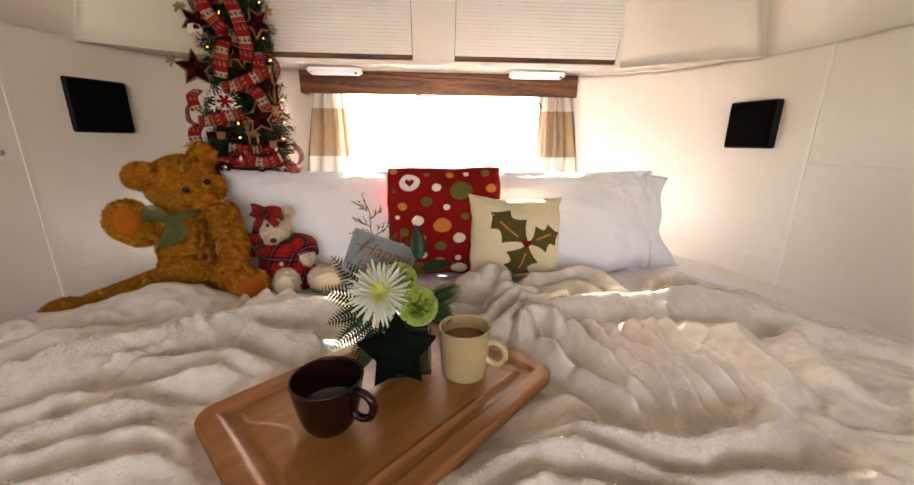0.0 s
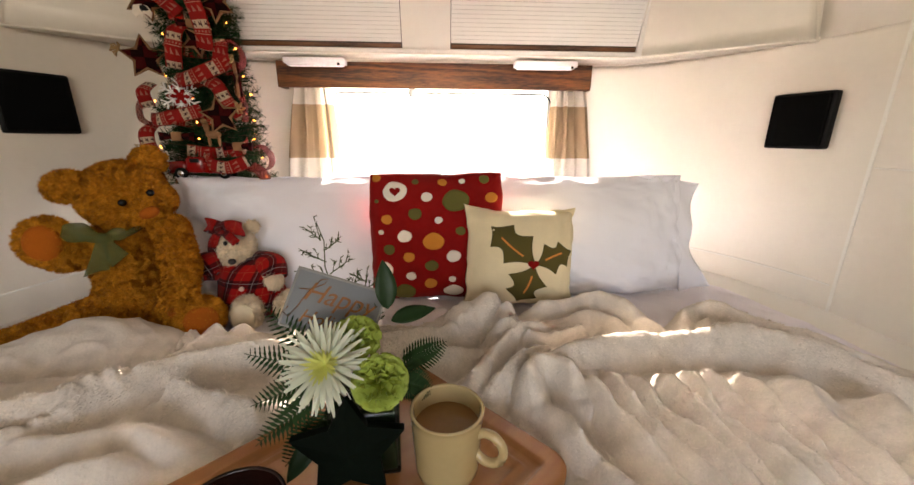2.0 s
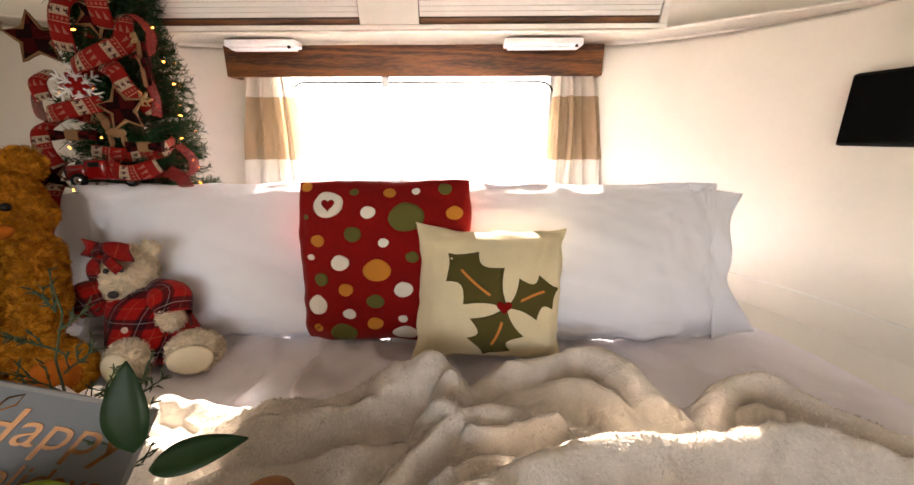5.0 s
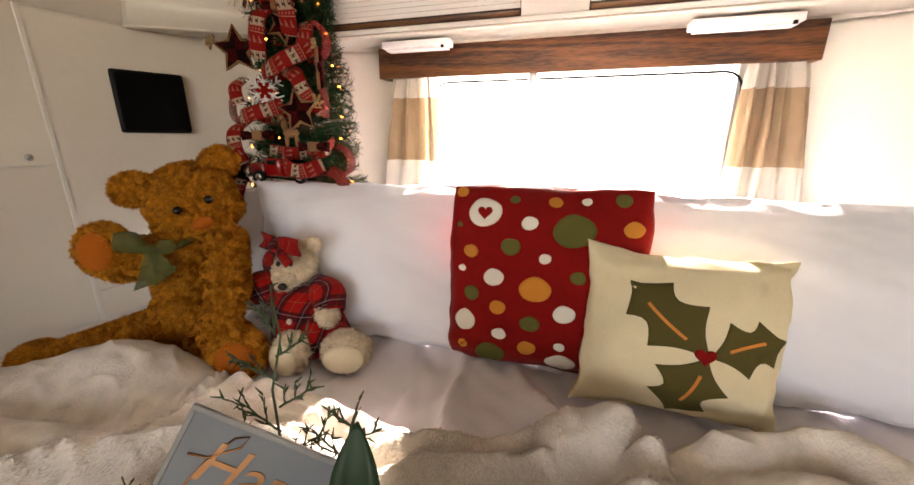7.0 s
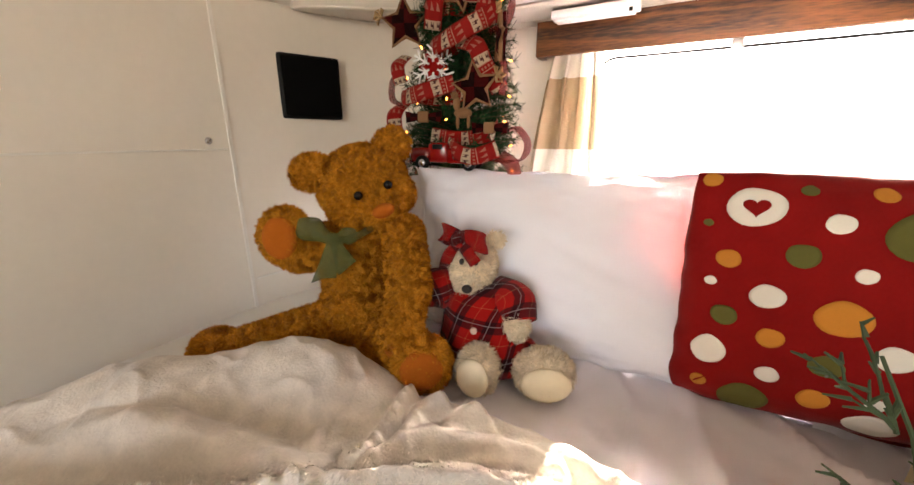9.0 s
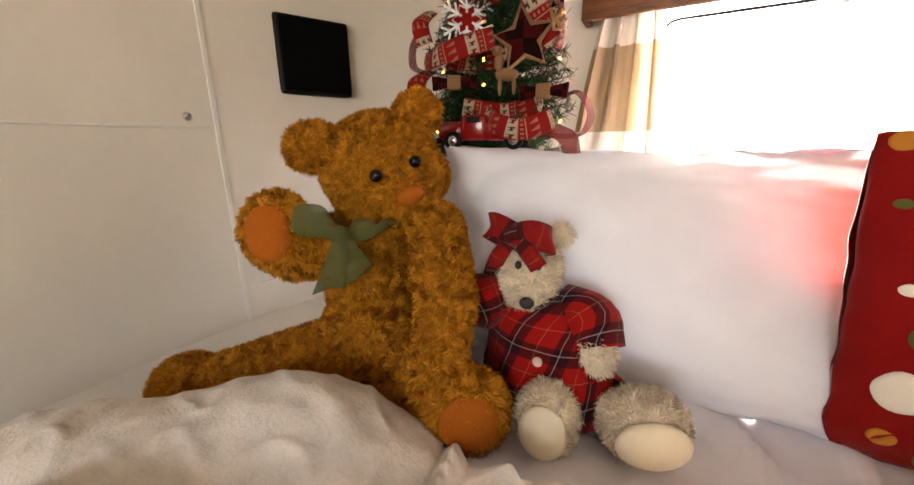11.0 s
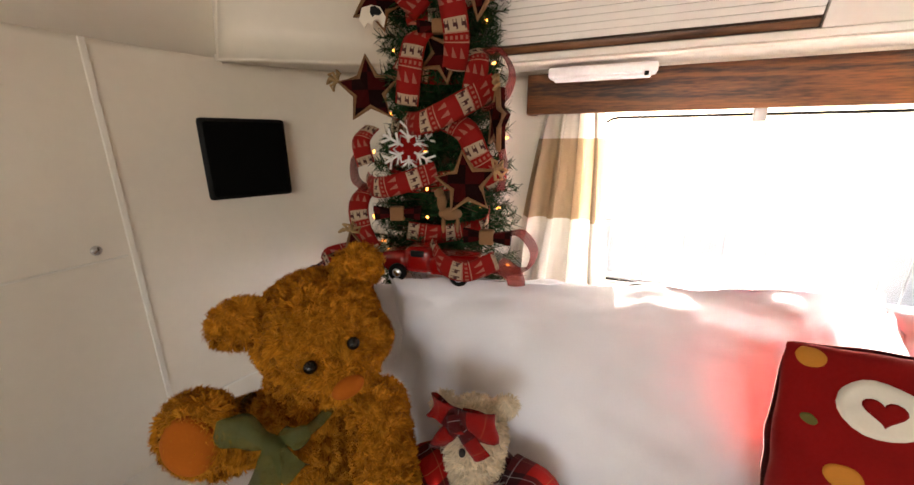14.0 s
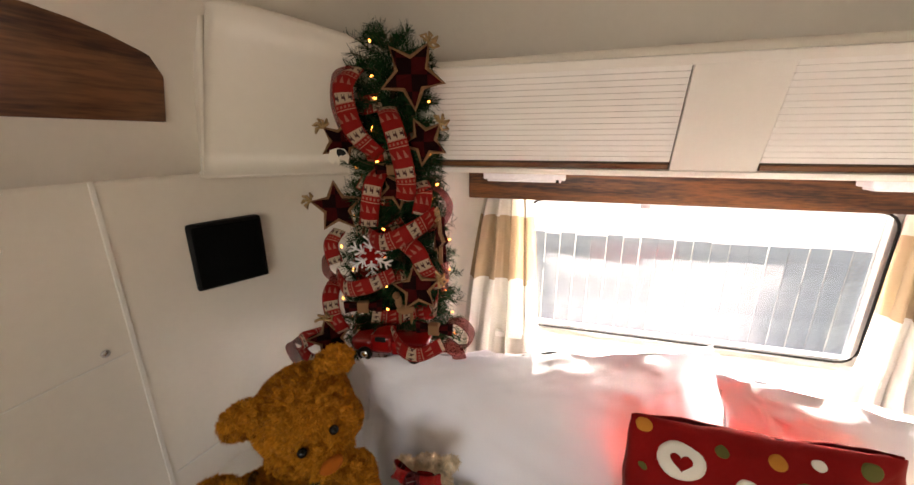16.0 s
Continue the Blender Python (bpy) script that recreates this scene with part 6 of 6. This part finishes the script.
def star_outline(r, inner=0.45, n=5, turn=0.0):
    return [((r if k % 2 == 0 else r * inner) * math.sin(math.pi * k / n + turn), (r if k % 2 == 0 else r * inner) * math.cos(math.pi * k / n + turn)) for k in range(2 * n)]


def prism(pts, y0, y1, puff=0.0):
    n = len(pts)
    v = [(x, y0, z) for x, z in pts] + [(x, y1, z) for x, z in pts] + [(0, y0 - puff, 0), (0, y1 + puff * 0.3, 0)]
    f = [(k, (k + 1) % n, 2 * n)[::-1] for k in range(n)] + [(n + k, n + (k + 1) % n, 2 * n + 1) for k in range(n)] + [(k, n + k, n + (k + 1) % n, (k + 1) % n)[::-1] for k in range(n)]
    return v, f


def star_ornament(at, r, turn, yaw, pitch=0):
    st = thing("star_ornament", "dark red checked fabric star with tan burlap edge on the tree", "ornament", group="star ornaments", m=pose(*at, pitch, 0, yaw))
    v, f = prism(star_outline(r, 0.47, turn=radians(turn)), -0.006, 0.006, 0.006)
    obj("star", mesh("star", v, f, M_BUFFALO, False), st)
    o = star_outline(r * 1.02, 0.49, turn=radians(turn))
    v, f = tube([(x, -0.005, z) for x, z in o], 0.0042, 6, True)
    obj("edging", mesh("edging", v, f, M_TAN_EDGE, False), st, "tan burlap edging")
    tx, tz = o[0]
    p = Pile()
    for k in range(4):
        a = radians(turn) + (k - 1.5) * 0.9
        p.add(*tube([(tx, -0.006, tz), (tx + 0.014 * math.sin(a + 0.5), -0.014, tz + 0.014 * math.cos(a + 0.5)), (tx + 0.020 * math.sin(a), -0.008, tz + 0.018 * math.cos(a)), (tx + 0.006 * math.sin(a), -0.006, tz + 0.004)], 0.0028, 6))
    obj("twine_bow", mesh("twine_bow", p.v, p.f, M_TWINE), st, "jute twine bow")


for at, r, turn, yaw in (((-0.596, 1.50, 1.634), 0.062, 32, 12), ((-0.758, 1.51, 1.520), 0.044, -50, 30), ((-0.775, 1.50, 1.388), 0.056, -75, 20), ((-0.578, 1.51, 1.520), 0.046, 45, 0),
                         ((-0.585, 1.46, 1.243), 0.050, 65, 10), ((-0.790, 1.45, 1.108), 0.050, -10, 40), ((-0.548, 1.50, 1.335), 0.050, 10, -60), ((-0.635, 1.50, 1.43), 0.040, 30, 10)):
    star_ornament(tp(*at), r, turn, yaw)
# cow-shaped patch hung over one star
cow = thing("animal_ornament", "small flat cream and black wooden ornament on the tree", "ornament", m=pose(*tp(-0.752, 1.485, 1.495), 0, 0, 25) @ Matrix.Scale(0.72, 4))
pts = [(-0.030, -0.012), (-0.022, 0.014), (0.0, 0.020), (0.020, 0.016), (0.032, -0.004), (0.026, -0.026), (0.018, -0.010), (0.004, -0.012), (0.0, -0.030), (-0.010, -0.012), (-0.018, -0.028)]
v, f = prism(pts, -0.003, 0.003)
obj("plate", mesh("plate", v, f, M_DOT_WHITE, False), cow)
v, f = prism([(-0.004, 0.004), (-0.002, 0.016), (0.008, 0.018), (0.018, 0.013), (0.024, 0.004), (0.016, -0.002), (0.009, 0.003), (0.002, -0.006)], -0.0042, -0.002)
obj("dark_patch", mesh("dark_patch", v, f, M_BLACK, False), cow, "black patch")


def burlap_bow(at, s, yaw):
    bw = thing("burlap_bow", "red checked bow with tan burlap centre on the tree", "bow", group="burlap bows on the tree", m=pose(*at, 0, 0, yaw))
    for sd in (-1, 1):
        pts = [(0, -0.004), (sd * s, -0.012), (sd * s * 1.05, 0.012), (0, 0.005)]
        v, f = prism([(x, z * s * 26) for x, z in pts], -0.006, 0.006, 0.004)
        if sd < 0:
            f = [q[::-1] for q in f]
        obj("loop", mesh("loop", v, f, M_BUFFALO, False), bw)
    part("centre", box((s * 0.62, 0.018, s * 0.62), (0, -0.002, 0), 0.003), M_TAN_EDGE, bw, "tan burlap square")


burlap_bow(tp(-0.705, 1.455, 1.190), 0.040, 20)
burlap_bow(tp(-0.548, 1.45, 1.165), 0.038, 5)
burlap_bow(tp(-0.640, 1.49, 1.468), 0.034, 15)

# snowflake
sf = thing("snowflake_ornament", "white cut-out snowflake over red felt on the tree", "ornament", m=pose(-0.722, 1.530, 1.275, 0, 0, 22) @ Matrix.Scale(1.12, 4))
v, f = prism([(0.030 * (1.0 if k % 2 else 0.8) * math.sin(math.pi * k / 6), 0.030 * (1.0 if k % 2 else 0.8) * math.cos(math.pi * k / 6)) for k in range(12)], 0.001, 0.004)
obj("felt_back", mesh("felt_back", v, f, M_RED_CLOTH, False), sf, "red felt backing")
p = Pile()
for k in range(6):
    a = math.pi * k / 3
    d, q = Vector((math.sin(a), 0, math.cos(a))), Vector((math.cos(a), 0, -math.sin(a)))
    p.add(*tube([d * 0.010, d * 0.044], 0.0022, 6))
    for s0, ln in ((0.018, 0.012), (0.031, 0.012)):
        for sg in (-1, 1):
            p.add(*tube([d * s0, d * (s0 + ln * 0.9) + q * sg * ln], 0.0020, 6))
    d2 = Vector((math.sin(a + math.pi / 6), 0, math.cos(a + math.pi / 6)))
    p.add(*tube([d * 0.016, d2 * 0.024, Vector((math.sin(a + math.pi / 3), 0, math.cos(a + math.pi / 3))) * 0.016], 0.0018, 6))
obj("flake", mesh("flake", p.v, p.f, M_SNOW), sf)

# small brown deer ornament
de = thing("deer_ornament", "small brown deer figurine hung in the tree", "ornament", m=pose(*tp(-0.610, 1.455, 1.195), 0, 0, 20))
dp = Plush(2)
dp.ball((0, 0, 0), (0.020, 0.010, 0.011), n=10).ball((-0.014, -0.002, 0.020), (0.008, 0.007, 0.016), n=10).ball((-0.018, -0.006, 0.036), (0.008, 0.010, 0.008), n=10)
for x in (-0.012, 0.012):
    for y in (-0.005, 0.005):
        dp.ball((x, y, -0.018), (0.0035, 0.0035, 0.015), n=8)
obj("figure", dp.p.mesh("figure", [M_TAN_EDGE]), de)

# red toy truck nested at the foot of the greenery
tk = thing("toy_truck", "shiny red metal toy pickup truck nestled in the tree", "toy truck", m=pose(-0.672, 1.515, 1.052, 0, 0, 8))
part("bed", box((0.085, 0.060, 0.034), (0.045, 0, 0.026), 0.006), M_TRUCK, tk)
part("cab", box((0.050, 0.058, 0.046), (-0.020, 0, 0.033), 0.010), M_TRUCK, tk)
part("bonnet", box((0.052, 0.054, 0.036), (-0.066, 0, 0.027), 0.012), M_TRUCK, tk)
part("side_window", box((0.026, 0.060, 0.012), (-0.020, 0, 0.046), 0.003), M_BLACK, tk)
part("bumper", box((0.006, 0.060, 0.008), (-0.094, 0, 0.012), 0.002), M_CHROME, tk)
for x in (-0.058, 0.055):
    for y in (-0.030, 0.030):
        v, f = lathe([(0, 0.004), (0.007, 0.005), (0.0085, 0.004), (0.015, 0.005), (0.0165, 0.002), (0.0165, -0.005), (0, -0.005)], 20)
        wm = pose(x, y, 0.010, 90 if y < 0 else -90, 0, 0)
        wh_ = obj("wheel", mesh("wheel", v, f, M_BLACK), tk, m=wm)
        v, f = lathe([(0, 0.007), (0.006, 0.0065), (0.0085, 0.0045)], 16)
        obj("hubcap", mesh("hubcap", v, f, M_CHROME), wh_, "chrome hubcap")


# ---- flower arrangement on the tray ----
VC = Vector((-0.088, 0.772, 0.7545))
vase = thing("flower_vase", "square glass vase fronted by a dark green star", "vase", m=Matrix.Translation(VC) @ Matrix.Rotation(radians(6), 4, "Z"))
bm = box((0.088, 0.088, 0.094), (0, 0, 0.048), 0.004)
part("glass", bm, M_VASE, vase)
part("lining", box((0.078, 0.078, 0.084), (0, 0, 0.048), 0.003), M_LEAF, vase, "dark green leaf lining")
v, f = prism(star_outline(0.067, 0.54), -0.006, 0.006, 0.008)
obj("star", mesh("star", v, f, M_STAR_DARK, False), vase, "dark green glossy star", m=pose(-0.014, -0.058, 0.062, -6, 0, 0))


def petal_strip(length, width, rise, curl, n=6, cup=0.25):
    """A narrow cupped petal that starts at the origin along +x."""
    v = []
    for i in range(n):
        t = i / (n - 1)
        w = width * math.sin(math.pi * min(1.0, 0.12 + t * 0.83)) ** 0.6
        x, z = length * t * (1 - 0.15 * curl * t), length * (rise * t + curl * t * t)
        for k in (-1, 0, 1):
            v.append(Vector((x, k * w, z + (cup * w if k else 0))))
    return v, grid_faces(n, 3)


# spider chrysanthemum
mum = thing("chrysanthemum", "white spider chrysanthemum with yellow green heart", "flower", m=Matrix.Translation((-0.124, 0.745, 0.907)) @ Matrix.Scale(0.86, 4) @ frame3((0.02, -0.85, 0.50)).to_4x4() @ Matrix.Rotation(radians(90), 4, "X"))
rp = random.Random(5)
for ring, (cnt, ln, ri, cu) in enumerate(((26, 0.062, 0.05, -0.18), (26, 0.060, 0.22, -0.16), (22, 0.052, 0.45, -0.14), (18, 0.040, 0.80, -0.1))):
    for k in range(cnt):
        v, f = petal_strip(ln * rp.uniform(0.85, 1.12), 0.0032 * rp.uniform(0.8, 1.2), ri + rp.uniform(-0.06, 0.06), cu)
        m = Matrix.Rotation(2 * math.pi * (k + 0.5 * (ring % 2)) / cnt + rp.uniform(-0.07, 0.07), 3, "Z")
        obj("petal", mesh("petal", [m @ q for q in v], f, M_PETAL), mum)
hp_ = Pile()
for k in range(70):
    v, f = petal_strip(rp.uniform(0.010, 0.024), 0.0022, rp.uniform(0.7, 2.0), -0.1, 4)
    m = Matrix.Rotation(k * 2.4, 3, "Z")
    hp_.add([m @ q for q in v], f)
obj("flower_heart", mesh("flower_heart", hp_.v, hp_.f, M_PETAL_IN), mum, "yellow green inner florets")


def carnation(at, fwd, r, seed):
    ca_ = thing("carnation", "ruffled lime green carnation", "flower", group="carnations in the vase", m=Matrix.Translation(at) @ frame3(fwd).to_4x4() @ Matrix.Rotation(radians(90), 4, "X"))
    rc = random.Random(seed)
    for k in range(34):
        lvl = k / 34
        tilt = 1.45 * (1 - lvl) + 0.05
        n, v = 9, []
        for i in range(5):
            t = i / 4
            for j in range(n):
                a = (j / (n - 1) - 0.5) * (0.5 + 0.9 * t)
                rad = r * t * rc.uniform(0.97, 1.03)
                ruff = 0.10 * r * t * math.sin(j * 2.6 + k) + 0.05 * r * t * rc.uniform(-1, 1)
                x = rad * math.cos(a) * math.sin(tilt) - ruff * math.cos(tilt) * 0.8
                y = rad * math.sin(a)
                z = rad * math.cos(tilt) * 0.80 + ruff * math.sin(tilt)
                v.append(Vector((x, y, z)))
        m = Matrix.Rotation(k * 2.39996, 3, "Z")
        obj("petal", mesh("petal", [m @ q for q in v], grid_faces(5, n), M_CARN), ca_)


carnation((-0.062, 0.745, 0.882), (0.25, -0.85, 0.45), 0.034, 3)
carnation((-0.096, 0.782, 0.915), (0.05, -0.6, 0.8), 0.033, 8)
# stems reach down into the vase
stems = Pile()
for p in ((-0.128, 0.735, 0.885), (-0.062, 0.750, 0.872), (-0.096, 0.784, 0.905)):
    stems.add(*tube([p, (Vector(p) + VC) / 2 + Vector((0, 0, 0.03)), VC + Vector((0, 0, 0.02))], 0.003, 6))
obj("stems", mesh("stems", [vase.matrix_basis.inverted() @ Vector(q) for q in stems.v], stems.f, M_FERN), vase, "green flower stems")

# broad leaves
for base, tip, wd, nrm in (((-0.062, 0.832, 0.935), (-0.068, 0.850, 1.000), 0.015, (0.3, -1, 0.1)), ((-0.058, 0.835, 0.915), (0.004, 0.862, 0.920), 0.013, (-0.3, -0.8, 0.8)),
                           ((-0.13, 0.735, 0.835), (-0.165, 0.70, 0.785), 0.012, (0, -1, 0.3))):
    b, t, nn = Vector(base), Vector(tip), Vector(nrm).normalized()
    d = t - b
    sd = d.cross(nn).normalized()
    v = []
    for i in range(14):
        s = i / 13
        w = wd * math.sin(math.pi * s ** 0.85) ** 0.8 if 0 < s < 1 else 0.0008
        for k in (-1, -0.5, 0, 0.5, 1):
            v.append(b + d * s + sd * w * k + nn * (abs(k) * w * 0.25 + 0.05 * d.length * math.sin(math.pi * s)))
    lf_ = tagged(obj("broad_leaf", mesh("broad_leaf", v, grid_faces(14, 5), M_LEAF)), "glossy dark green leaf in the flower arrangement", "leaf", group="leaves in the vase")
    sol = lf_.modifiers.new("blade", "SOLIDIFY")
    sol.thickness = 0.0006


def frond(base, tip, nrm, spread, pairs, material, name, label, sag=0.02, leaf_w=0.28):
    """A fern frond: a stalk with tapering toothed leaflets on both sides."""
    b, t, nn = Vector(base), Vector(tip), Vector(nrm).normalized()
    d = t - b
    sd = d.cross(nn).normalized()
    p = Pile()
    line = [b + d * s + nn * (-sag * s * s) for s in np.linspace(0, 1, 10)]
    p.add(*tube(line, 0.0011, 5, taper=list(np.linspace(1, 0.4, 10))))
    for k in range(pairs):
        s = 0.16 + 0.82 * k / pairs
        c = b + d * s + nn * (-sag * s * s)
        ln = spread * math.sin(math.pi * (0.22 + 0.74 * s)) ** 0.9
        for sg in (-1, 1):
            w = sd * sg * 0.93 + d.normalized() * 0.45
            w.normalize()
            q = w.cross(nn).normalized()
            pts = []
            for i in range(6):
                u = i / 5
                wd = ln * leaf_w * (1 - u) ** 0.7 * (1.0 if i % 2 == 0 else 0.55) * (0.5 if i == 0 else 1)
                pts += [c + w * ln * u + q * wd + nn * 0.002 * math.sin(5 * u), c + w * ln * u - q * wd]
            p.add(pts, grid_faces(6, 2))
    return tagged(obj(name, mesh(name, p.v, p.f, material, False)), label, "fern", group="greenery in the vase")


FB = (-0.13, 0.79, 0.865)
for base, tip, nrm in ((FB, (-0.215, 0.80, 0.955), (0.2, -1, 0.2)), (FB, (-0.235, 0.775, 0.905), (0.2, -0.9, 0.5)), (FB, (-0.215, 0.735, 0.862), (0.1, -0.7, 0.7)), ((-0.13, 0.77, 0.86), (-0.20, 0.705, 0.835), (0, -0.6, 0.8)),
                       ((-0.05, 0.80, 0.86), (0.02, 0.83, 0.885), (0, -0.8, 0.6)), ((-0.055, 0.79, 0.855), (0.002, 0.770, 0.850), (0.2, -0.7, 0.6)), ((-0.12, 0.75, 0.85), (-0.17, 0.70, 0.80), (0.0, -0.9, 0.3))):
    frond(base, tip, nrm, 0.025, 15, M_FERN, "fern_frond", "green fern frond in the flower arrangement", 0.012, 0.17)


def sprig(base, tip, seed, reach):
    """An open cedar sprig that forks into scaly twigs."""
    rs = random.Random(seed)
    p = Pile()

    def twig(a, b, r, depth):
        n = 7
        line = [a.lerp(b, i / (n - 1)) + Vector((rs.uniform(-1, 1), rs.uniform(-1, 1), rs.uniform(-1, 1))) * (b - a).length * 0.02 for i in range(n)]
        p.add(*tube(line, r, 5, taper=list(np.linspace(1, 0.5, n))))
        d = (b - a)
        if depth > 1:
            for i in range(int(d.length / 0.0042)):
                c = a.lerp(b, rs.uniform(0.1, 1.0))
                w = (d.normalized() * 0.8 + Vector((rs.uniform(-1, 1), rs.uniform(-0.6, 0.6), rs.uniform(-1, 1)))).normalized()
                p.add(*tube([c, c + w * rs.uniform(0.004, 0.008)], 0.0010, 4, taper=[1, 0.4]))
            return
        m = 9 if depth == 0 else 5
        for i in range(m):
            s = 0.15 + 0.8 * i / m
            c = a.lerp(b, s)
            sg = 1 if i % 2 else -1
            side = Vector((sg * 0.8, rs.uniform(-0.35, 0.35), 0.55)) if depth == 0 else (d.normalized() + Vector((sg * 0.6, rs.uniform(-0.3, 0.3), rs.uniform(-0.1, 0.5)))).normalized()
            ln = (reach * (1 - 0.6 * s) if depth == 0 else d.length * 0.45) * rs.uniform(0.7, 1.15)
            twig(c, c + side.normalized() * ln, r * 0.7, depth + 1)
        twig(b.lerp(a, 0.15), b + d * 0.05, r * 0.6, 2)

    twig(Vector(base), Vector(tip), 0.0014, 0)
    return tagged(obj("cedar_sprig", mesh("cedar_sprig", p.v, p.f, M_CEDAR, False)), "open grey green cedar sprig in the flower arrangement", "sprig", group="greenery in the vase")


sprig((-0.115, 0.83, 0.87), (-0.172, 0.905, 1.042), 4, 0.06)
sprig((-0.10, 0.83, 0.87), (-0.10, 0.90, 0.965), 7, 0.05)

# greeting card on a pick
ctl, cbl, ctr = Vector((-0.176, 0.836, 0.996)), Vector((-0.196, 0.800, 0.930)), Vector((-0.066, 0.862, 0.945))
cxv, czv = (ctr - ctl), (ctl - cbl)
cw, chh = cxv.length, czv.length
cx_ = cxv.normalized()
cz_ = (czv - cx_ * czv.dot(cx_)).normalized()
cy_ = cz_.cross(cx_)
cm = Matrix((cx_, cy_, cz_)).transposed().to_4x4()
cm.translation = ctl + cx_ * 0.0615 - cz_ * 0.038
card = thing("greeting_card", "grey greeting card with copper script lettering in the flowers", "card", m=cm)
part("panel", box((0.123, 0.0016, 0.076), (0, 0, 0), 0.0004), M_CARD, card)
for size, at in (((0.125, 0.003, 0.0035), (0, 0, 0.0382)), ((0.125, 0.003, 0.0035), (0, 0, -0.0382)), ((0.0035, 0.003, 0.073), (-0.061, 0, 0)), ((0.0035, 0.003, 0.073), (0.061, 0, 0))):
    part("border", box(size, at, 0.0005), M_CARD_EDGE, card, "dark card edge")
for txt, size, x, z in (("Happy", 0.037, -0.046, 0.000), ("Holidays", 0.025, -0.042, -0.029)):
    cu = bpy.data.curves.new("lettering", "FONT")
    cu.body, cu.size, cu.shear, cu.extrude = txt, size, 0.32, 0.0003
    cu.materials.append(M_COPPER)
    lt = obj("lettering", cu, card, "copper script lettering")
    lt.matrix_basis = pose(x, -0.0014, z, 90, 0, 0)
# flourish of the first letters
fl = Pile()
fl.add(*tube([(-0.058, -0.0014, -0.014), (-0.062, -0.0014, -0.022), (-0.054, -0.0014, -0.026), (-0.047, -0.0014, -0.010), (-0.040, -0.0014, 0.012), (-0.030, -0.0014, 0.030), (-0.022, -0.0014, 0.034), (-0.024, -0.0014, 0.026), (-0.040, -0.0014, 0.014), (-0.052, -0.0014, 0.012)], 0.0008, 5))
obj("flourish", mesh("flourish", fl.v, fl.f, M_COPPER), card)
v, f = tube([(0, 0.002, -0.04), (0.01, 0.0, -0.09), (0.02, -0.01, -0.14)], 0.0014, 6)
obj("pick", mesh("pick", v, f, M_TWIG), card)

# ---- outside ----
gr = obj("ground", mesh("ground", [(-400, -400, -0.75), (400, -400, -0.75), (400, 400, -0.75), (-400, 400, -0.75)], [(0, 1, 2, 3)], M_GROUND, False))
tagged(gr, "dry grass ground outside the trailer", "ground", kind="structure")
fence = thing("fence", "weathered grey board fence outside the window", "fence")
rf = random.Random(3)
for z in (-0.45, 0.25):
    part("rail", box((7.4, 0.04, 0.09), (0.6, 4.55, z)), M_FENCE, fence, smooth=False)
pm = []
for k in range(3):
    bm = box((0.138, 0.020, 1.34), (0, 0, 0), 0.004, seg=1)
    me = bpy.data.meshes.new("plank")
    bm.to_mesh(me)
    bm.free()
    me.materials.append(M_FENCE)
    pm.append(me)
for k in range(50):
    obj("plank", pm[k % 3], fence, m=pose(-3.0 + 0.1455 * k, 4.52 + rf.uniform(-0.004, 0.004), -0.06 + rf.uniform(-0.012, 0.012), 0, rf.uniform(-0.4, 0.4), 0))
